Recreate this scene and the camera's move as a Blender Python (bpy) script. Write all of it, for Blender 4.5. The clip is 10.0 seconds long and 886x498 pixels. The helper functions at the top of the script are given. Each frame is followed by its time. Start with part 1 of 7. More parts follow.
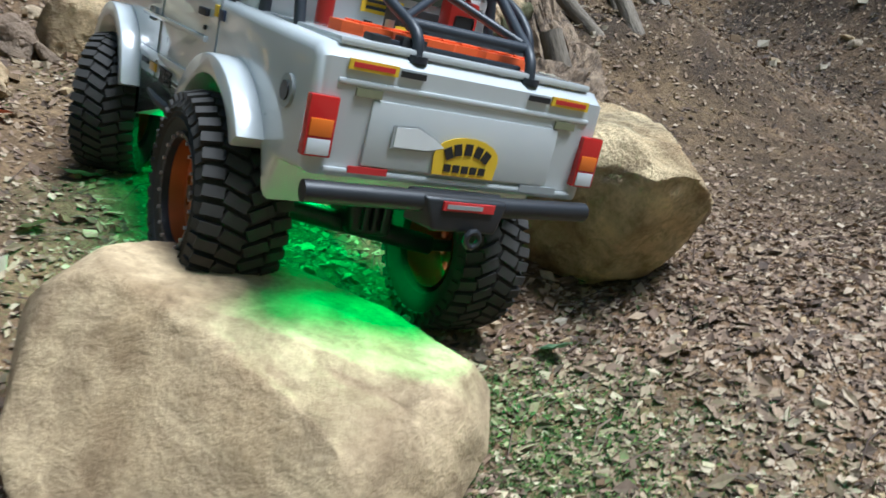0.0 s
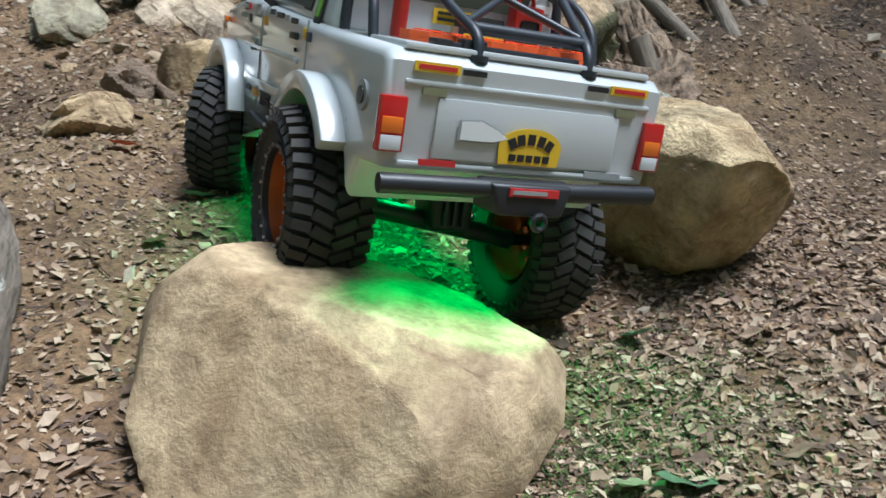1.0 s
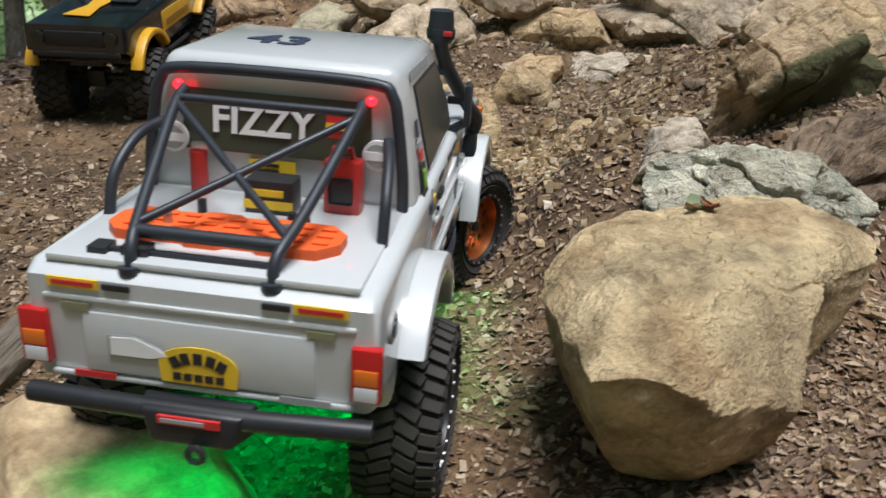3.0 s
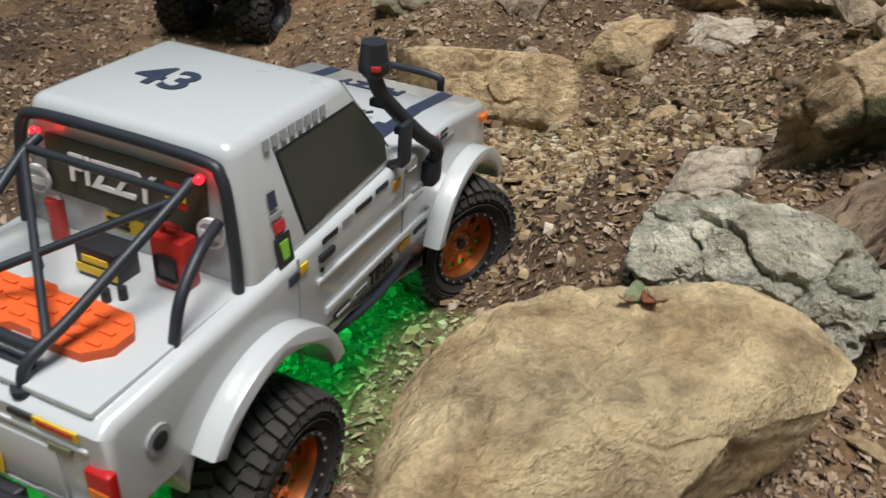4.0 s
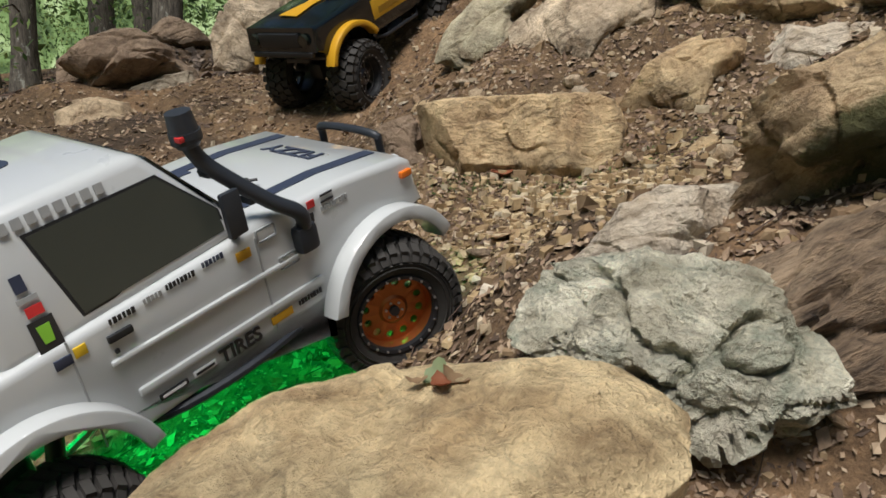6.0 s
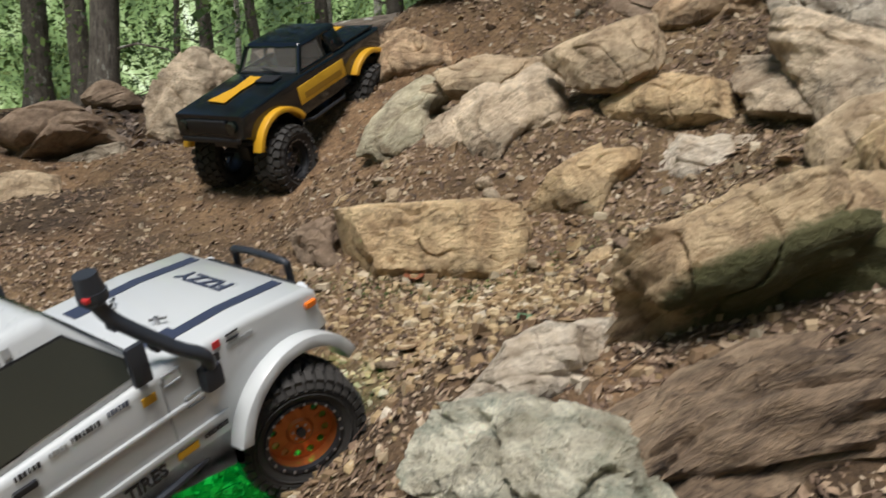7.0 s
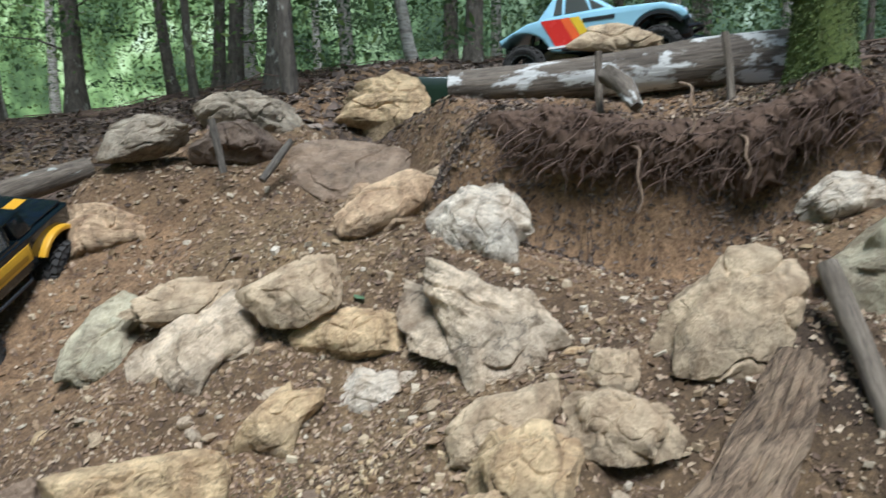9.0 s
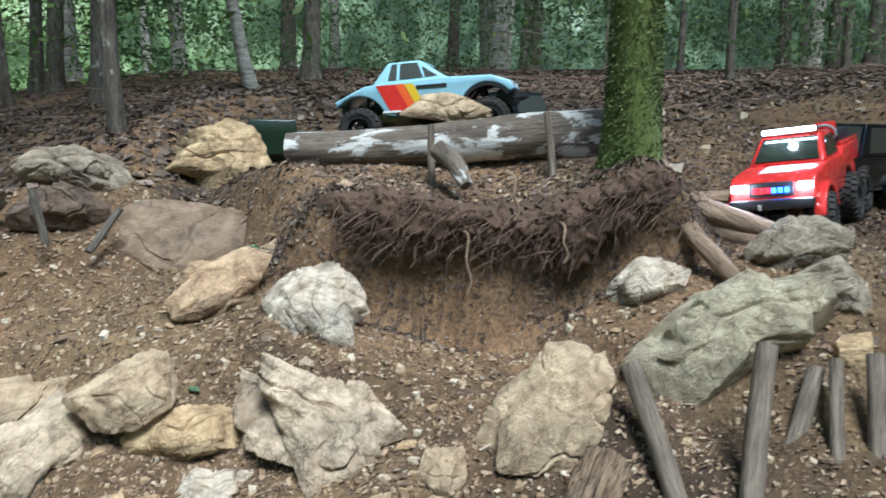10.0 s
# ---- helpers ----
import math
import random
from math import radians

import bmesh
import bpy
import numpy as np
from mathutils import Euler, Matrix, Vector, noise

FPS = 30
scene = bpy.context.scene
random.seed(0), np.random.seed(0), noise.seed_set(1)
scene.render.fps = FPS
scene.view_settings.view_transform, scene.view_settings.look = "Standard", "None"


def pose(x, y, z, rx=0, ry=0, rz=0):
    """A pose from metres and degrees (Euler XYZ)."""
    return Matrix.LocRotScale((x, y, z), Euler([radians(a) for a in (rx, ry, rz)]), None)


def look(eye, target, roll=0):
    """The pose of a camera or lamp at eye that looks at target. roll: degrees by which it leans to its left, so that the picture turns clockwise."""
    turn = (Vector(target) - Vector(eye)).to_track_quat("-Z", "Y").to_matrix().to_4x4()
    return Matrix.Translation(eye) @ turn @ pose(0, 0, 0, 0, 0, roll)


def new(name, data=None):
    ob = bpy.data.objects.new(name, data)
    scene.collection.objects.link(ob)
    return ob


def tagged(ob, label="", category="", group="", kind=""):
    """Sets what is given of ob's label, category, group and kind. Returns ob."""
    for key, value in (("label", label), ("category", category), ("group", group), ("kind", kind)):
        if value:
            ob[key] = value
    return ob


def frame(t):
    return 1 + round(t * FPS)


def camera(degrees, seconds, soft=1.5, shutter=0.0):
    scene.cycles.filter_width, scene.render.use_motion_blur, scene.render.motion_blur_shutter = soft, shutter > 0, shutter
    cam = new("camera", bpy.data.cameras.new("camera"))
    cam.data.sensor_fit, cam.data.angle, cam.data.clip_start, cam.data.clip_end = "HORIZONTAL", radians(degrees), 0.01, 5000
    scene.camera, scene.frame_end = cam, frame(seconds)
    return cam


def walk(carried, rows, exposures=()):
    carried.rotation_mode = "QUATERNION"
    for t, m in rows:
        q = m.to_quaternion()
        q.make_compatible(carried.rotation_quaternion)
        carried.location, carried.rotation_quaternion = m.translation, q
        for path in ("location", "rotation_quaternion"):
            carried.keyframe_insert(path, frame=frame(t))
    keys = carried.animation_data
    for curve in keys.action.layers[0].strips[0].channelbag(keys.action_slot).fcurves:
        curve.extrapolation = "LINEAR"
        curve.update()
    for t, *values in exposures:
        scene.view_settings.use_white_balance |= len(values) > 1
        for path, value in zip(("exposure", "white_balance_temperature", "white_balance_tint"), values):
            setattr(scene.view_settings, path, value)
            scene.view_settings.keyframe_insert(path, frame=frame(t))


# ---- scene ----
cam = camera(56.4, 10.0, 1.5, 0.34)
# seconds, place and turn of the hand-held camera
PATH = [
    (0.0, -0.4941, 0.7608, 0.6145, 85.94, 1.88, -65.50),
    (0.5, -0.5210, 0.7451, 0.5956, 86.54, 5.69, -62.37),
    (1.0, -0.5152, 0.7248, 0.5926, 88.21, 4.74, -57.74),
    (1.5, -0.4728, 0.6778, 0.6141, 89.42, 3.18, -50.78),
    (2.0, -0.3891, 0.6152, 0.6531, 90.24, 1.00, -41.79),
    (3.5, -0.0398, 0.5020, 0.7727, 81.97, -1.01, -17.83),
    (4.0, 0.0554, 0.5169, 0.8405, 76.76, -4.94, -10.44),
    (4.5, 0.1565, 0.5513, 0.8603, 75.00, -4.24, -4.05),
    (5.0, 0.2604, 0.5748, 0.8399, 76.69, -1.68, 3.78),
    (6.5, 0.3603, 0.5571, 0.8712, 80.67, 1.39, 7.31),
    (7.0, 0.3871, 0.5379, 0.9352, 81.93, 1.09, 3.47),
    (7.5, 0.4033, 0.5100, 0.9930, 82.70, 0.83, -0.60),
    (8.0, 0.4122, 0.4897, 1.0759, 82.80, 0.71, -5.41),
    (8.5, 0.4093, 0.4520, 1.1714, 82.41, 0.49, -11.30),
    (9.0, 0.3944, 0.4205, 1.2874, 81.84, 0.31, -17.14),
    (9.5, 0.4052, 0.4126, 1.3758, 81.63, -0.27, -23.15),
    (10.0, 0.3939, 0.3963, 1.4697, 80.95, -1.08, -28.07),
]
walk(cam, [(t, pose(x, y, z, rx, ry, rz)) for t, x, y, z, rx, ry, rz in PATH], [(0.0, 0.94, 5200, 7), (2.5, 0.65, 5700, 11), (4.5, 0.27, 6100, 11), (5.2, 0.27, 6100, 11), (6.5, 0.42, 6250, 12), (8.0, 0.47, 5700, 12), (9.0, 0.76, 5350, 8), (10.0, 0.95, 5300, 5)])

# ---------------------------------------------------------------- light
world = bpy.data.worlds.new("woodland_sky")
scene.world = world
world.use_nodes = True
wn = world.node_tree.nodes
sky = wn.new("ShaderNodeTexSky")
sky.sky_type = "NISHITA"
sky.sun_disc = False
sky.sun_elevation, sky.sun_rotation = radians(61), radians(186)
world.node_tree.links.new(sky.outputs[0], wn["Background"].inputs[0])
wn["Background"].inputs[1].default_value = 0.052
sun = new("sun", bpy.data.lights.new("sun", "SUN"))
sun.data.energy, sun.data.angle, sun.data.color = 3.75, radians(26), (1.0, 0.95, 0.86)
sun.matrix_world = look((0.35, -1.3, 5.0), (0.6, 1.2, 0.6))


# ---------------------------------------------------------------- materials
def material(name):
    m = bpy.data.materials.new(name)
    m.use_nodes = True
    return m, m.node_tree.nodes, m.node_tree.links, m.node_tree.nodes["Principled BSDF"]


def noise_node(n, l, scale, detail=6.0, rough=0.6, vec=None, dist=0.0):
    t = n.new("ShaderNodeTexNoise")
    t.inputs["Scale"].default_value, t.inputs["Detail"].default_value = scale, detail
    t.inputs["Roughness"].default_value, t.inputs["Distortion"].default_value = rough, dist
    if vec is not None:
        l.new(vec, t.inputs["Vector"])
    return t


def ramp_node(n, l, fac, stops):
    r = n.new("ShaderNodeValToRGB")
    el = r.color_ramp.elements
    while len(el) < len(stops):
        el.new(0.5)
    for e, (p, c) in zip(el, stops):
        e.position, e.color = p, (*c, 1) if len(c) == 3 else c
    l.new(fac, r.inputs[0])
    return r


def mix_node(n, l, fac, a, b, mode="MIX"):
    m = n.new("ShaderNodeMix")
    m.data_type, m.blend_type = "RGBA", mode
    for sock, v in ((m.inputs[0], fac), (m.inputs[6], a), (m.inputs[7], b)):
        if isinstance(v, (int, float)):
            sock.default_value = v
        elif isinstance(v, tuple):
            sock.default_value = (*v, 1)
        else:
            l.new(v, sock)
    return m.outputs[2]


def bump_node(n, l, bsdf, height, strength, dist):
    b = n.new("ShaderNodeBump")
    b.inputs["Strength"].default_value, b.inputs["Distance"].default_value = strength, dist
    l.new(height, b.inputs["Height"])
    l.new(b.outputs[0], bsdf.inputs["Normal"])
    return b


def plain(name, colour, rough=0.5, metal=0.0, vary=0.12, scale=60.0, bump=0.0, coat=0.0, emit=0.0):
    """A painted, moulded or metal surface with slight dirt and grain."""
    m, n, l, b = material(name)
    co = n.new("ShaderNodeTexCoord").outputs["Object"]
    t = noise_node(n, l, scale, 5, 0.6, co)
    t2 = noise_node(n, l, scale * 0.12, 3, 0.6, co)
    dark = tuple(c * (1 - vary) for c in colour)
    c1 = mix_node(n, l, t.outputs[0], dark, colour)
    c2 = mix_node(n, l, t2.outputs[0], c1, tuple(min(1, c * (1 + 0.4 * vary)) for c in colour))
    l.new(c2, b.inputs["Base Color"])
    r = n.new("ShaderNodeMapRange")
    r.inputs[3].default_value, r.inputs[4].default_value = max(0.02, rough - 0.08), min(1, rough + 0.1)
    l.new(t.outputs[0], r.inputs[0])
    l.new(r.outputs[0], b.inputs["Roughness"])
    b.inputs["Metallic"].default_value = metal
    b.inputs["Coat Weight"].default_value = coat
    if bump:
        bump_node(n, l, b, t.outputs[0], bump, 0.001)
    if emit:
        b.inputs["Emission Color"].default_value = (*colour, 1)
        b.inputs["Emission Strength"].default_value = emit
    return m


def rock_material(name, pale, deep, crack, moss=0.0, lichen=0.0, strata=1.0, low_moss=False, relief=0.006, stain=0.5):
    """Weathered limestone: two tones, strata, dark cracks, moss or lichen in patches."""
    m, n, l, b = material(name)
    co = n.new("ShaderNodeTexCoord").outputs["Object"]
    big = noise_node(n, l, 9, 4, 0.6, co, 0.4)
    mid = noise_node(n, l, 34, 6, 0.65, co, 0.3)
    fine = noise_node(n, l, 210, 5, 0.7, co)
    at = n.new("ShaderNodeAttribute")
    at.attribute_name = "bed"
    sep = n.new("ShaderNodeSeparateXYZ")
    l.new(co, sep.inputs[0])
    beds = n.new("ShaderNodeCombineXYZ")
    l.new(at.outputs["Fac"], beds.inputs[0])
    l.new(sep.outputs[0], beds.inputs[1])
    l.new(sep.outputs[2], beds.inputs[2])
    mp = n.new("ShaderNodeMapping")
    mp.inputs["Scale"].default_value = (75, 16, 16)
    l.new(beds.outputs[0], mp.inputs[0])
    band = noise_node(n, l, 1.0, 7, 0.68, mp.outputs[0], 1.1)
    col = ramp_node(n, l, big.outputs[0], [(0.32, deep), (0.52, pale), (0.68, tuple(min(1, c * 1.32) for c in pale))]).outputs[0]
    mott = ramp_node(n, l, mid.outputs[0], [(0.32, (0.42, 0.38, 0.34)), (0.55, (1, 1, 1)), (0.8, (1.0, 0.98, 0.93))]).outputs[0]
    col = mix_node(n, l, 0.8, col, mott, "MULTIPLY")
    bandc = ramp_node(n, l, band.outputs[0], [(0.36, crack), (0.44, (1, 1, 1)), (1.0, (1, 1, 1))]).outputs[0]
    col = mix_node(n, l, 0.75 * strata, col, bandc, "MULTIPLY")
    warp = mix_node(n, l, 0.06, co, mid.outputs[1])
    vor = n.new("ShaderNodeTexVoronoi")
    vor.feature = "DISTANCE_TO_EDGE"
    vor.inputs["Scale"].default_value = 11
    l.new(warp, vor.inputs["Vector"])
    line = ramp_node(n, l, vor.outputs["Distance"], [(0.0, (0, 0, 0)), (0.035, (1, 1, 1))]).outputs[0]
    gate = ramp_node(n, l, noise_node(n, l, 6, 3, 0.5, co).outputs[0], [(0.48, (1, 1, 1)), (0.56, (0, 0, 0))]).outputs[0]
    line = mix_node(n, l, 1.0, line, gate, "ADD")
    col = mix_node(n, l, 0.62 * min(1, strata + 0.2), col, line, "MULTIPLY")
    grain = ramp_node(n, l, fine.outputs[0], [(0.3, (0.62, 0.6, 0.58)), (0.6, (1, 1, 1))]).outputs[0]
    col = mix_node(n, l, 0.6, col, grain, "MULTIPLY")
    dirt = ramp_node(n, l, noise_node(n, l, 5.5, 6, 0.7, co, 0.7).outputs[0], [(stain, (0, 0, 0)), (stain + 0.16, (0.6, 0.6, 0.6))]).outputs[0]
    col = mix_node(n, l, dirt, col, (0.22, 0.138, 0.075))
    if moss or lichen:
        patch = noise_node(n, l, 22, 8, 0.8, co, 0.4)
        amount = max(moss, lichen)
        if low_moss:
            xyz = n.new("ShaderNodeVectorMath")
            xyz.operation = "DOT_PRODUCT"
            xyz.inputs[1].default_value = (-0.51, 0.86, 0.0)
            l.new(co, xyz.inputs[0])
            up = n.new("ShaderNodeMapRange")
            up.inputs[1].default_value, up.inputs[2].default_value, up.inputs[3].default_value, up.inputs[4].default_value = -0.036, 0.008, 0.46, -0.34
            l.new(xyz.outputs["Value"], up.inputs[0])
            su = n.new("ShaderNodeMath")
            su.operation = "ADD"
            l.new(patch.outputs[0], su.inputs[0])
            l.new(up.outputs[0], su.inputs[1])
            patch = su
        f = ramp_node(n, l, patch.outputs[0], [(0.62 - 0.3 * amount, (0, 0, 0)), (0.80 - 0.3 * amount, (0.92, 0.92, 0.92))]).outputs[0]
        tint = (0.075, 0.082, 0.022) if moss else (0.42, 0.455, 0.34)
        col = mix_node(n, l, f, col, mix_node(n, l, fine.outputs[0], tuple(c * 0.6 for c in tint), tint))
    l.new(col, b.inputs["Base Color"])
    b.inputs["Roughness"].default_value = 0.86
    add = n.new("ShaderNodeMath")
    add.operation = "MULTIPLY_ADD"
    add.inputs[1].default_value = 2.0
    l.new(mid.outputs[0], add.inputs[0])
    l.new(fine.outputs[0], add.inputs[2])
    add2 = n.new("ShaderNodeMath")
    add2.operation = "MULTIPLY_ADD"
    add2.inputs[1].default_value = strata
    l.new(band.outputs[0], add2.inputs[0])
    l.new(add.outputs[0], add2.inputs[2])
    bump_node(n, l, b, add2.outputs[0], 0.95, relief)
    return m


def island_material(name, stops, rough=0.85, translucent=0.0):
    """For scattered leaves, chips and pebbles: each one takes its own tone."""
    m, n, l, b = material(name)
    g = n.new("ShaderNodeNewGeometry")
    co = n.new("ShaderNodeTexCoord").outputs["Object"]
    c = ramp_node(n, l, g.outputs["Random Per Island"], stops).outputs[0]
    t = noise_node(n, l, 160, 4, 0.6, co)
    s = ramp_node(n, l, t.outputs[0], [(0.3, (0.6, 0.58, 0.55)), (0.65, (1, 1, 1))]).outputs[0]
    l.new(mix_node(n, l, 0.7, c, s, "MULTIPLY"), b.inputs["Base Color"])
    b.inputs["Roughness"].default_value = rough
    if translucent:
        tr = n.new("ShaderNodeBsdfTranslucent")
        l.new(c, tr.inputs[0])
        mx = n.new("ShaderNodeMixShader")
        mx.inputs[0].default_value = translucent
        l.new(b.outputs[0], mx.inputs[1])
        l.new(tr.outputs[0], mx.inputs[2])
        l.new(mx.outputs[0], n["Material Output"].inputs[0])
    return m


def soil_material():
    m, n, l, b = material("forest_soil")
    co = n.new("ShaderNodeTexCoord").outputs["Object"]
    big = noise_node(n, l, 2.2, 4, 0.6, co, 0.3)
    mid = noise_node(n, l, 22, 6, 0.7, co)
    fine = noise_node(n, l, 130, 6, 0.75, co)
    c = ramp_node(n, l, big.outputs[0], [(0.35, (0.080, 0.053, 0.031)), (0.5, (0.172, 0.112, 0.058)), (0.7, (0.31, 0.212, 0.108))]).outputs[0]
    bare = ramp_node(n, l, noise_node(n, l, 1.5, 5, 0.65, co, 0.5).outputs[0], [(0.46, (0, 0, 0)), (0.62, (0.85, 0.85, 0.85))]).outputs[0]
    c = mix_node(n, l, bare, c, (0.325, 0.20, 0.105))
    d = ramp_node(n, l, mid.outputs[0], [(0.33, (0.45, 0.42, 0.4)), (0.58, (1, 1, 1)), (0.8, (1.35, 1.3, 1.2))]).outputs[0]
    c = mix_node(n, l, 0.9, c, d, "MULTIPLY")
    e = ramp_node(n, l, fine.outputs[0], [(0.36, (0.45, 0.42, 0.4)), (0.56, (1, 1, 1)), (0.70, (1.5, 1.42, 1.3))]).outputs[0]
    c = mix_node(n, l, 0.85, c, e, "MULTIPLY")
    l.new(c, b.inputs["Base Color"])
    b.inputs["Roughness"].default_value = 0.95
    add = n.new("ShaderNodeMath")
    add.operation = "ADD"
    l.new(mid.outputs[0], add.inputs[0])
    l.new(fine.outputs[0], add.inputs[1])
    bump_node(n, l, b, add.outputs[0], 0.9, 0.008)
    return m


def wood_material(name, pale, deep, moss=0.0, scale=(40, 40, 4), paint=None, cover=0.5, patch=9.0, relief=0.006, edge=0.04):
    """Bark or weathered wood, grain along the local z axis; paint: patches of another colour."""
    m, n, l, b = material(name)
    co = n.new("ShaderNodeTexCoord").outputs["Object"]
    mp = n.new("ShaderNodeMapping")
    mp.inputs["Scale"].default_value = scale
    l.new(co, mp.inputs[0])
    g = noise_node(n, l, 1.0, 6, 0.65, mp.outputs[0], 0.5)
    p = noise_node(n, l, 9, 5, 0.65, co, 0.4)
    c = ramp_node(n, l, g.outputs[0], [(0.3, deep), (0.62, pale)]).outputs[0]
    mf = n.new("ShaderNodeMapping")
    mf.inputs["Scale"].default_value = tuple(v * 4.5 for v in scale[:2]) + (scale[2] * 2.2,)
    l.new(co, mf.inputs[0])
    fib = noise_node(n, l, 1.0, 5, 0.7, mf.outputs[0], 0.3)
    c = mix_node(n, l, 0.75, c, ramp_node(n, l, fib.outputs[0], [(0.34, (0.28, 0.25, 0.23)), (0.5, (1, 1, 1)), (0.75, (1.25, 1.2, 1.12))]).outputs[0], "MULTIPLY")
    s = ramp_node(n, l, p.outputs[0], [(0.35, (0.6, 0.58, 0.55)), (0.6, (1, 1, 1))]).outputs[0]
    c = mix_node(n, l, 0.8, c, s, "MULTIPLY")
    if moss:
        q = noise_node(n, l, 12, 6, 0.75, co)
        f = ramp_node(n, l, q.outputs[0], [(0.62 - 0.4 * moss, (0, 0, 0)), (0.74 - 0.4 * moss, (1, 1, 1))]).outputs[0]
        fine = noise_node(n, l, 140, 4, 0.7, co)
        c = mix_node(n, l, f, c, mix_node(n, l, fine.outputs[0], (0.025, 0.045, 0.008), (0.16, 0.20, 0.04)))
    if paint:
        mq = n.new("ShaderNodeMapping")
        mq.inputs["Scale"].default_value = (patch, patch, patch * 0.45)
        l.new(co, mq.inputs[0])
        q = noise_node(n, l, 1.0, 8, 0.7, mq.outputs[0], 0.3)
        f = ramp_node(n, l, q.outputs[0], [(0.66 - 0.3 * cover, (0, 0, 0)), (0.66 - 0.3 * cover + edge, (1, 1, 1))]).outputs[0]
        c = mix_node(n, l, f, c, paint)
    l.new(c, b.inputs["Base Color"])
    b.inputs["Roughness"].default_value = 0.88
    both = n.new("ShaderNodeMath")
    both.operation = "MULTIPLY_ADD"
    both.inputs[1].default_value = 0.45
    l.new(fib.outputs[0], both.inputs[0])
    l.new(g.outputs[0], both.inputs[2])
    bump_node(n, l, b, both.outputs[0], 0.9, relief)
    return m


STONE = {
    "ochre": rock_material("ochre_limestone", (0.50, 0.375, 0.215), (0.31, 0.205, 0.11), (0.45, 0.34, 0.24)),
    "yellow": rock_material("yellow_limestone", (0.68, 0.53, 0.305), (0.40, 0.265, 0.13), (0.34, 0.22, 0.13), strata=0.35, relief=0.009, stain=0.52),
    "tan": rock_material("tan_limestone", (0.47, 0.365, 0.238), (0.32, 0.228, 0.14), (0.5, 0.42, 0.34), strata=0.5),
    "smooth": rock_material("smooth_sandstone", (0.50, 0.375, 0.22), (0.34, 0.235, 0.125), (0.75, 0.68, 0.6), strata=0.08, relief=0.0013, stain=0.48),
    "pale": rock_material("pale_grey_limestone", (0.50, 0.405, 0.29), (0.29, 0.222, 0.145), (0.36, 0.32, 0.28)),
    "white": rock_material("white_limestone", (0.52, 0.46, 0.37), (0.34, 0.265, 0.185), (0.4, 0.36, 0.32)),
    "orange": rock_material("orange_limestone", (0.45, 0.325, 0.20), (0.28, 0.18, 0.105), (0.45, 0.36, 0.3)),
    "brown": rock_material("earth_stained_stone", (0.26, 0.19, 0.13), (0.17, 0.115, 0.075), (0.6, 0.55, 0.5), strata=0.4),
    "dark": rock_material("dark_stone", (0.17, 0.125, 0.09), (0.08, 0.055, 0.04), (0.6, 0.55, 0.5), strata=0.4),
    "grey": rock_material("grey_stone", (0.30, 0.255, 0.19), (0.2, 0.165, 0.12), (0.5, 0.45, 0.4)),
    "green": rock_material("greenish_stone", (0.43, 0.385, 0.265), (0.26, 0.215, 0.15), (0.5, 0.48, 0.4), lichen=0.14, strata=0.5),
    "lichen": rock_material("lichened_stone", (0.70, 0.66, 0.52), (0.27, 0.245, 0.165), (0.25, 0.22, 0.18), lichen=0.46, strata=0.6, relief=0.012, stain=0.60),
    "mossy": rock_material("mossy_ochre_stone", (0.43, 0.325, 0.195), (0.26, 0.175, 0.10), (0.42, 0.33, 0.22), moss=0.25, low_moss=True),
}
M_SOIL = soil_material()
M_LITTER = island_material("dry_leaf_litter", [(0.0, (0.07, 0.045, 0.03)), (0.25, (0.17, 0.11, 0.072)), (0.5, (0.28, 0.19, 0.125)), (0.75, (0.37, 0.265, 0.17)), (1.0, (0.50, 0.40, 0.285))])
M_OLDLITTER = island_material("old_leaf_litter", [(0.0, (0.040, 0.030, 0.023)), (0.4, (0.10, 0.072, 0.054)), (0.75, (0.18, 0.132, 0.102)), (1.0, (0.30, 0.24, 0.19))])
M_PEBBLE = island_material("limestone_chips", [(0.0, (0.19, 0.118, 0.065)), (0.5, (0.36, 0.255, 0.145)), (0.8, (0.47, 0.37, 0.24)), (1.0, (0.58, 0.51, 0.40))])
M_CHIP = island_material("ochre_chips", [(0.0, (0.26, 0.17, 0.085)), (0.4, (0.44, 0.32, 0.17)), (0.8, (0.54, 0.42, 0.25)), (1.0, (0.60, 0.52, 0.38))])
M_NEEDLE = island_material("brown_twigs", [(0.0, (0.04, 0.025, 0.017)), (0.6, (0.11, 0.065, 0.045)), (1.0, (0.22, 0.15, 0.11))])
M_LEAF = island_material("green_leaves", [(0.0, (0.05, 0.10, 0.03)), (0.45, (0.12, 0.21, 0.06)), (1.0, (0.34, 0.46, 0.15))], 0.6, 0.5)
M_FIR = island_material("dark_needles", [(0.0, (0.055, 0.10, 0.045)), (0.6, (0.11, 0.185, 0.08)), (1.0, (0.19, 0.28, 0.12))], 0.7, 0.5)
M_MOSS = island_material("moss_tufts", [(0.0, (0.03, 0.05, 0.012)), (0.6, (0.09, 0.13, 0.03)), (1.0, (0.17, 0.21, 0.06))], 0.9)
M_BARK = wood_material("grey_brown_bark", (0.20, 0.175, 0.145), (0.05, 0.043, 0.035), scale=(60, 60, 14), paint=(0.36, 0.36, 0.31), cover=0.22, patch=24)
M_BARKG = wood_material("mossy_bark", (0.16, 0.125, 0.08), (0.05, 0.036, 0.022), moss=0.85, scale=(70, 70, 16))
M_BIRCH = wood_material("birch_bark", (0.62, 0.60, 0.55), (0.2, 0.18, 0.16), scale=(8, 8, 40))
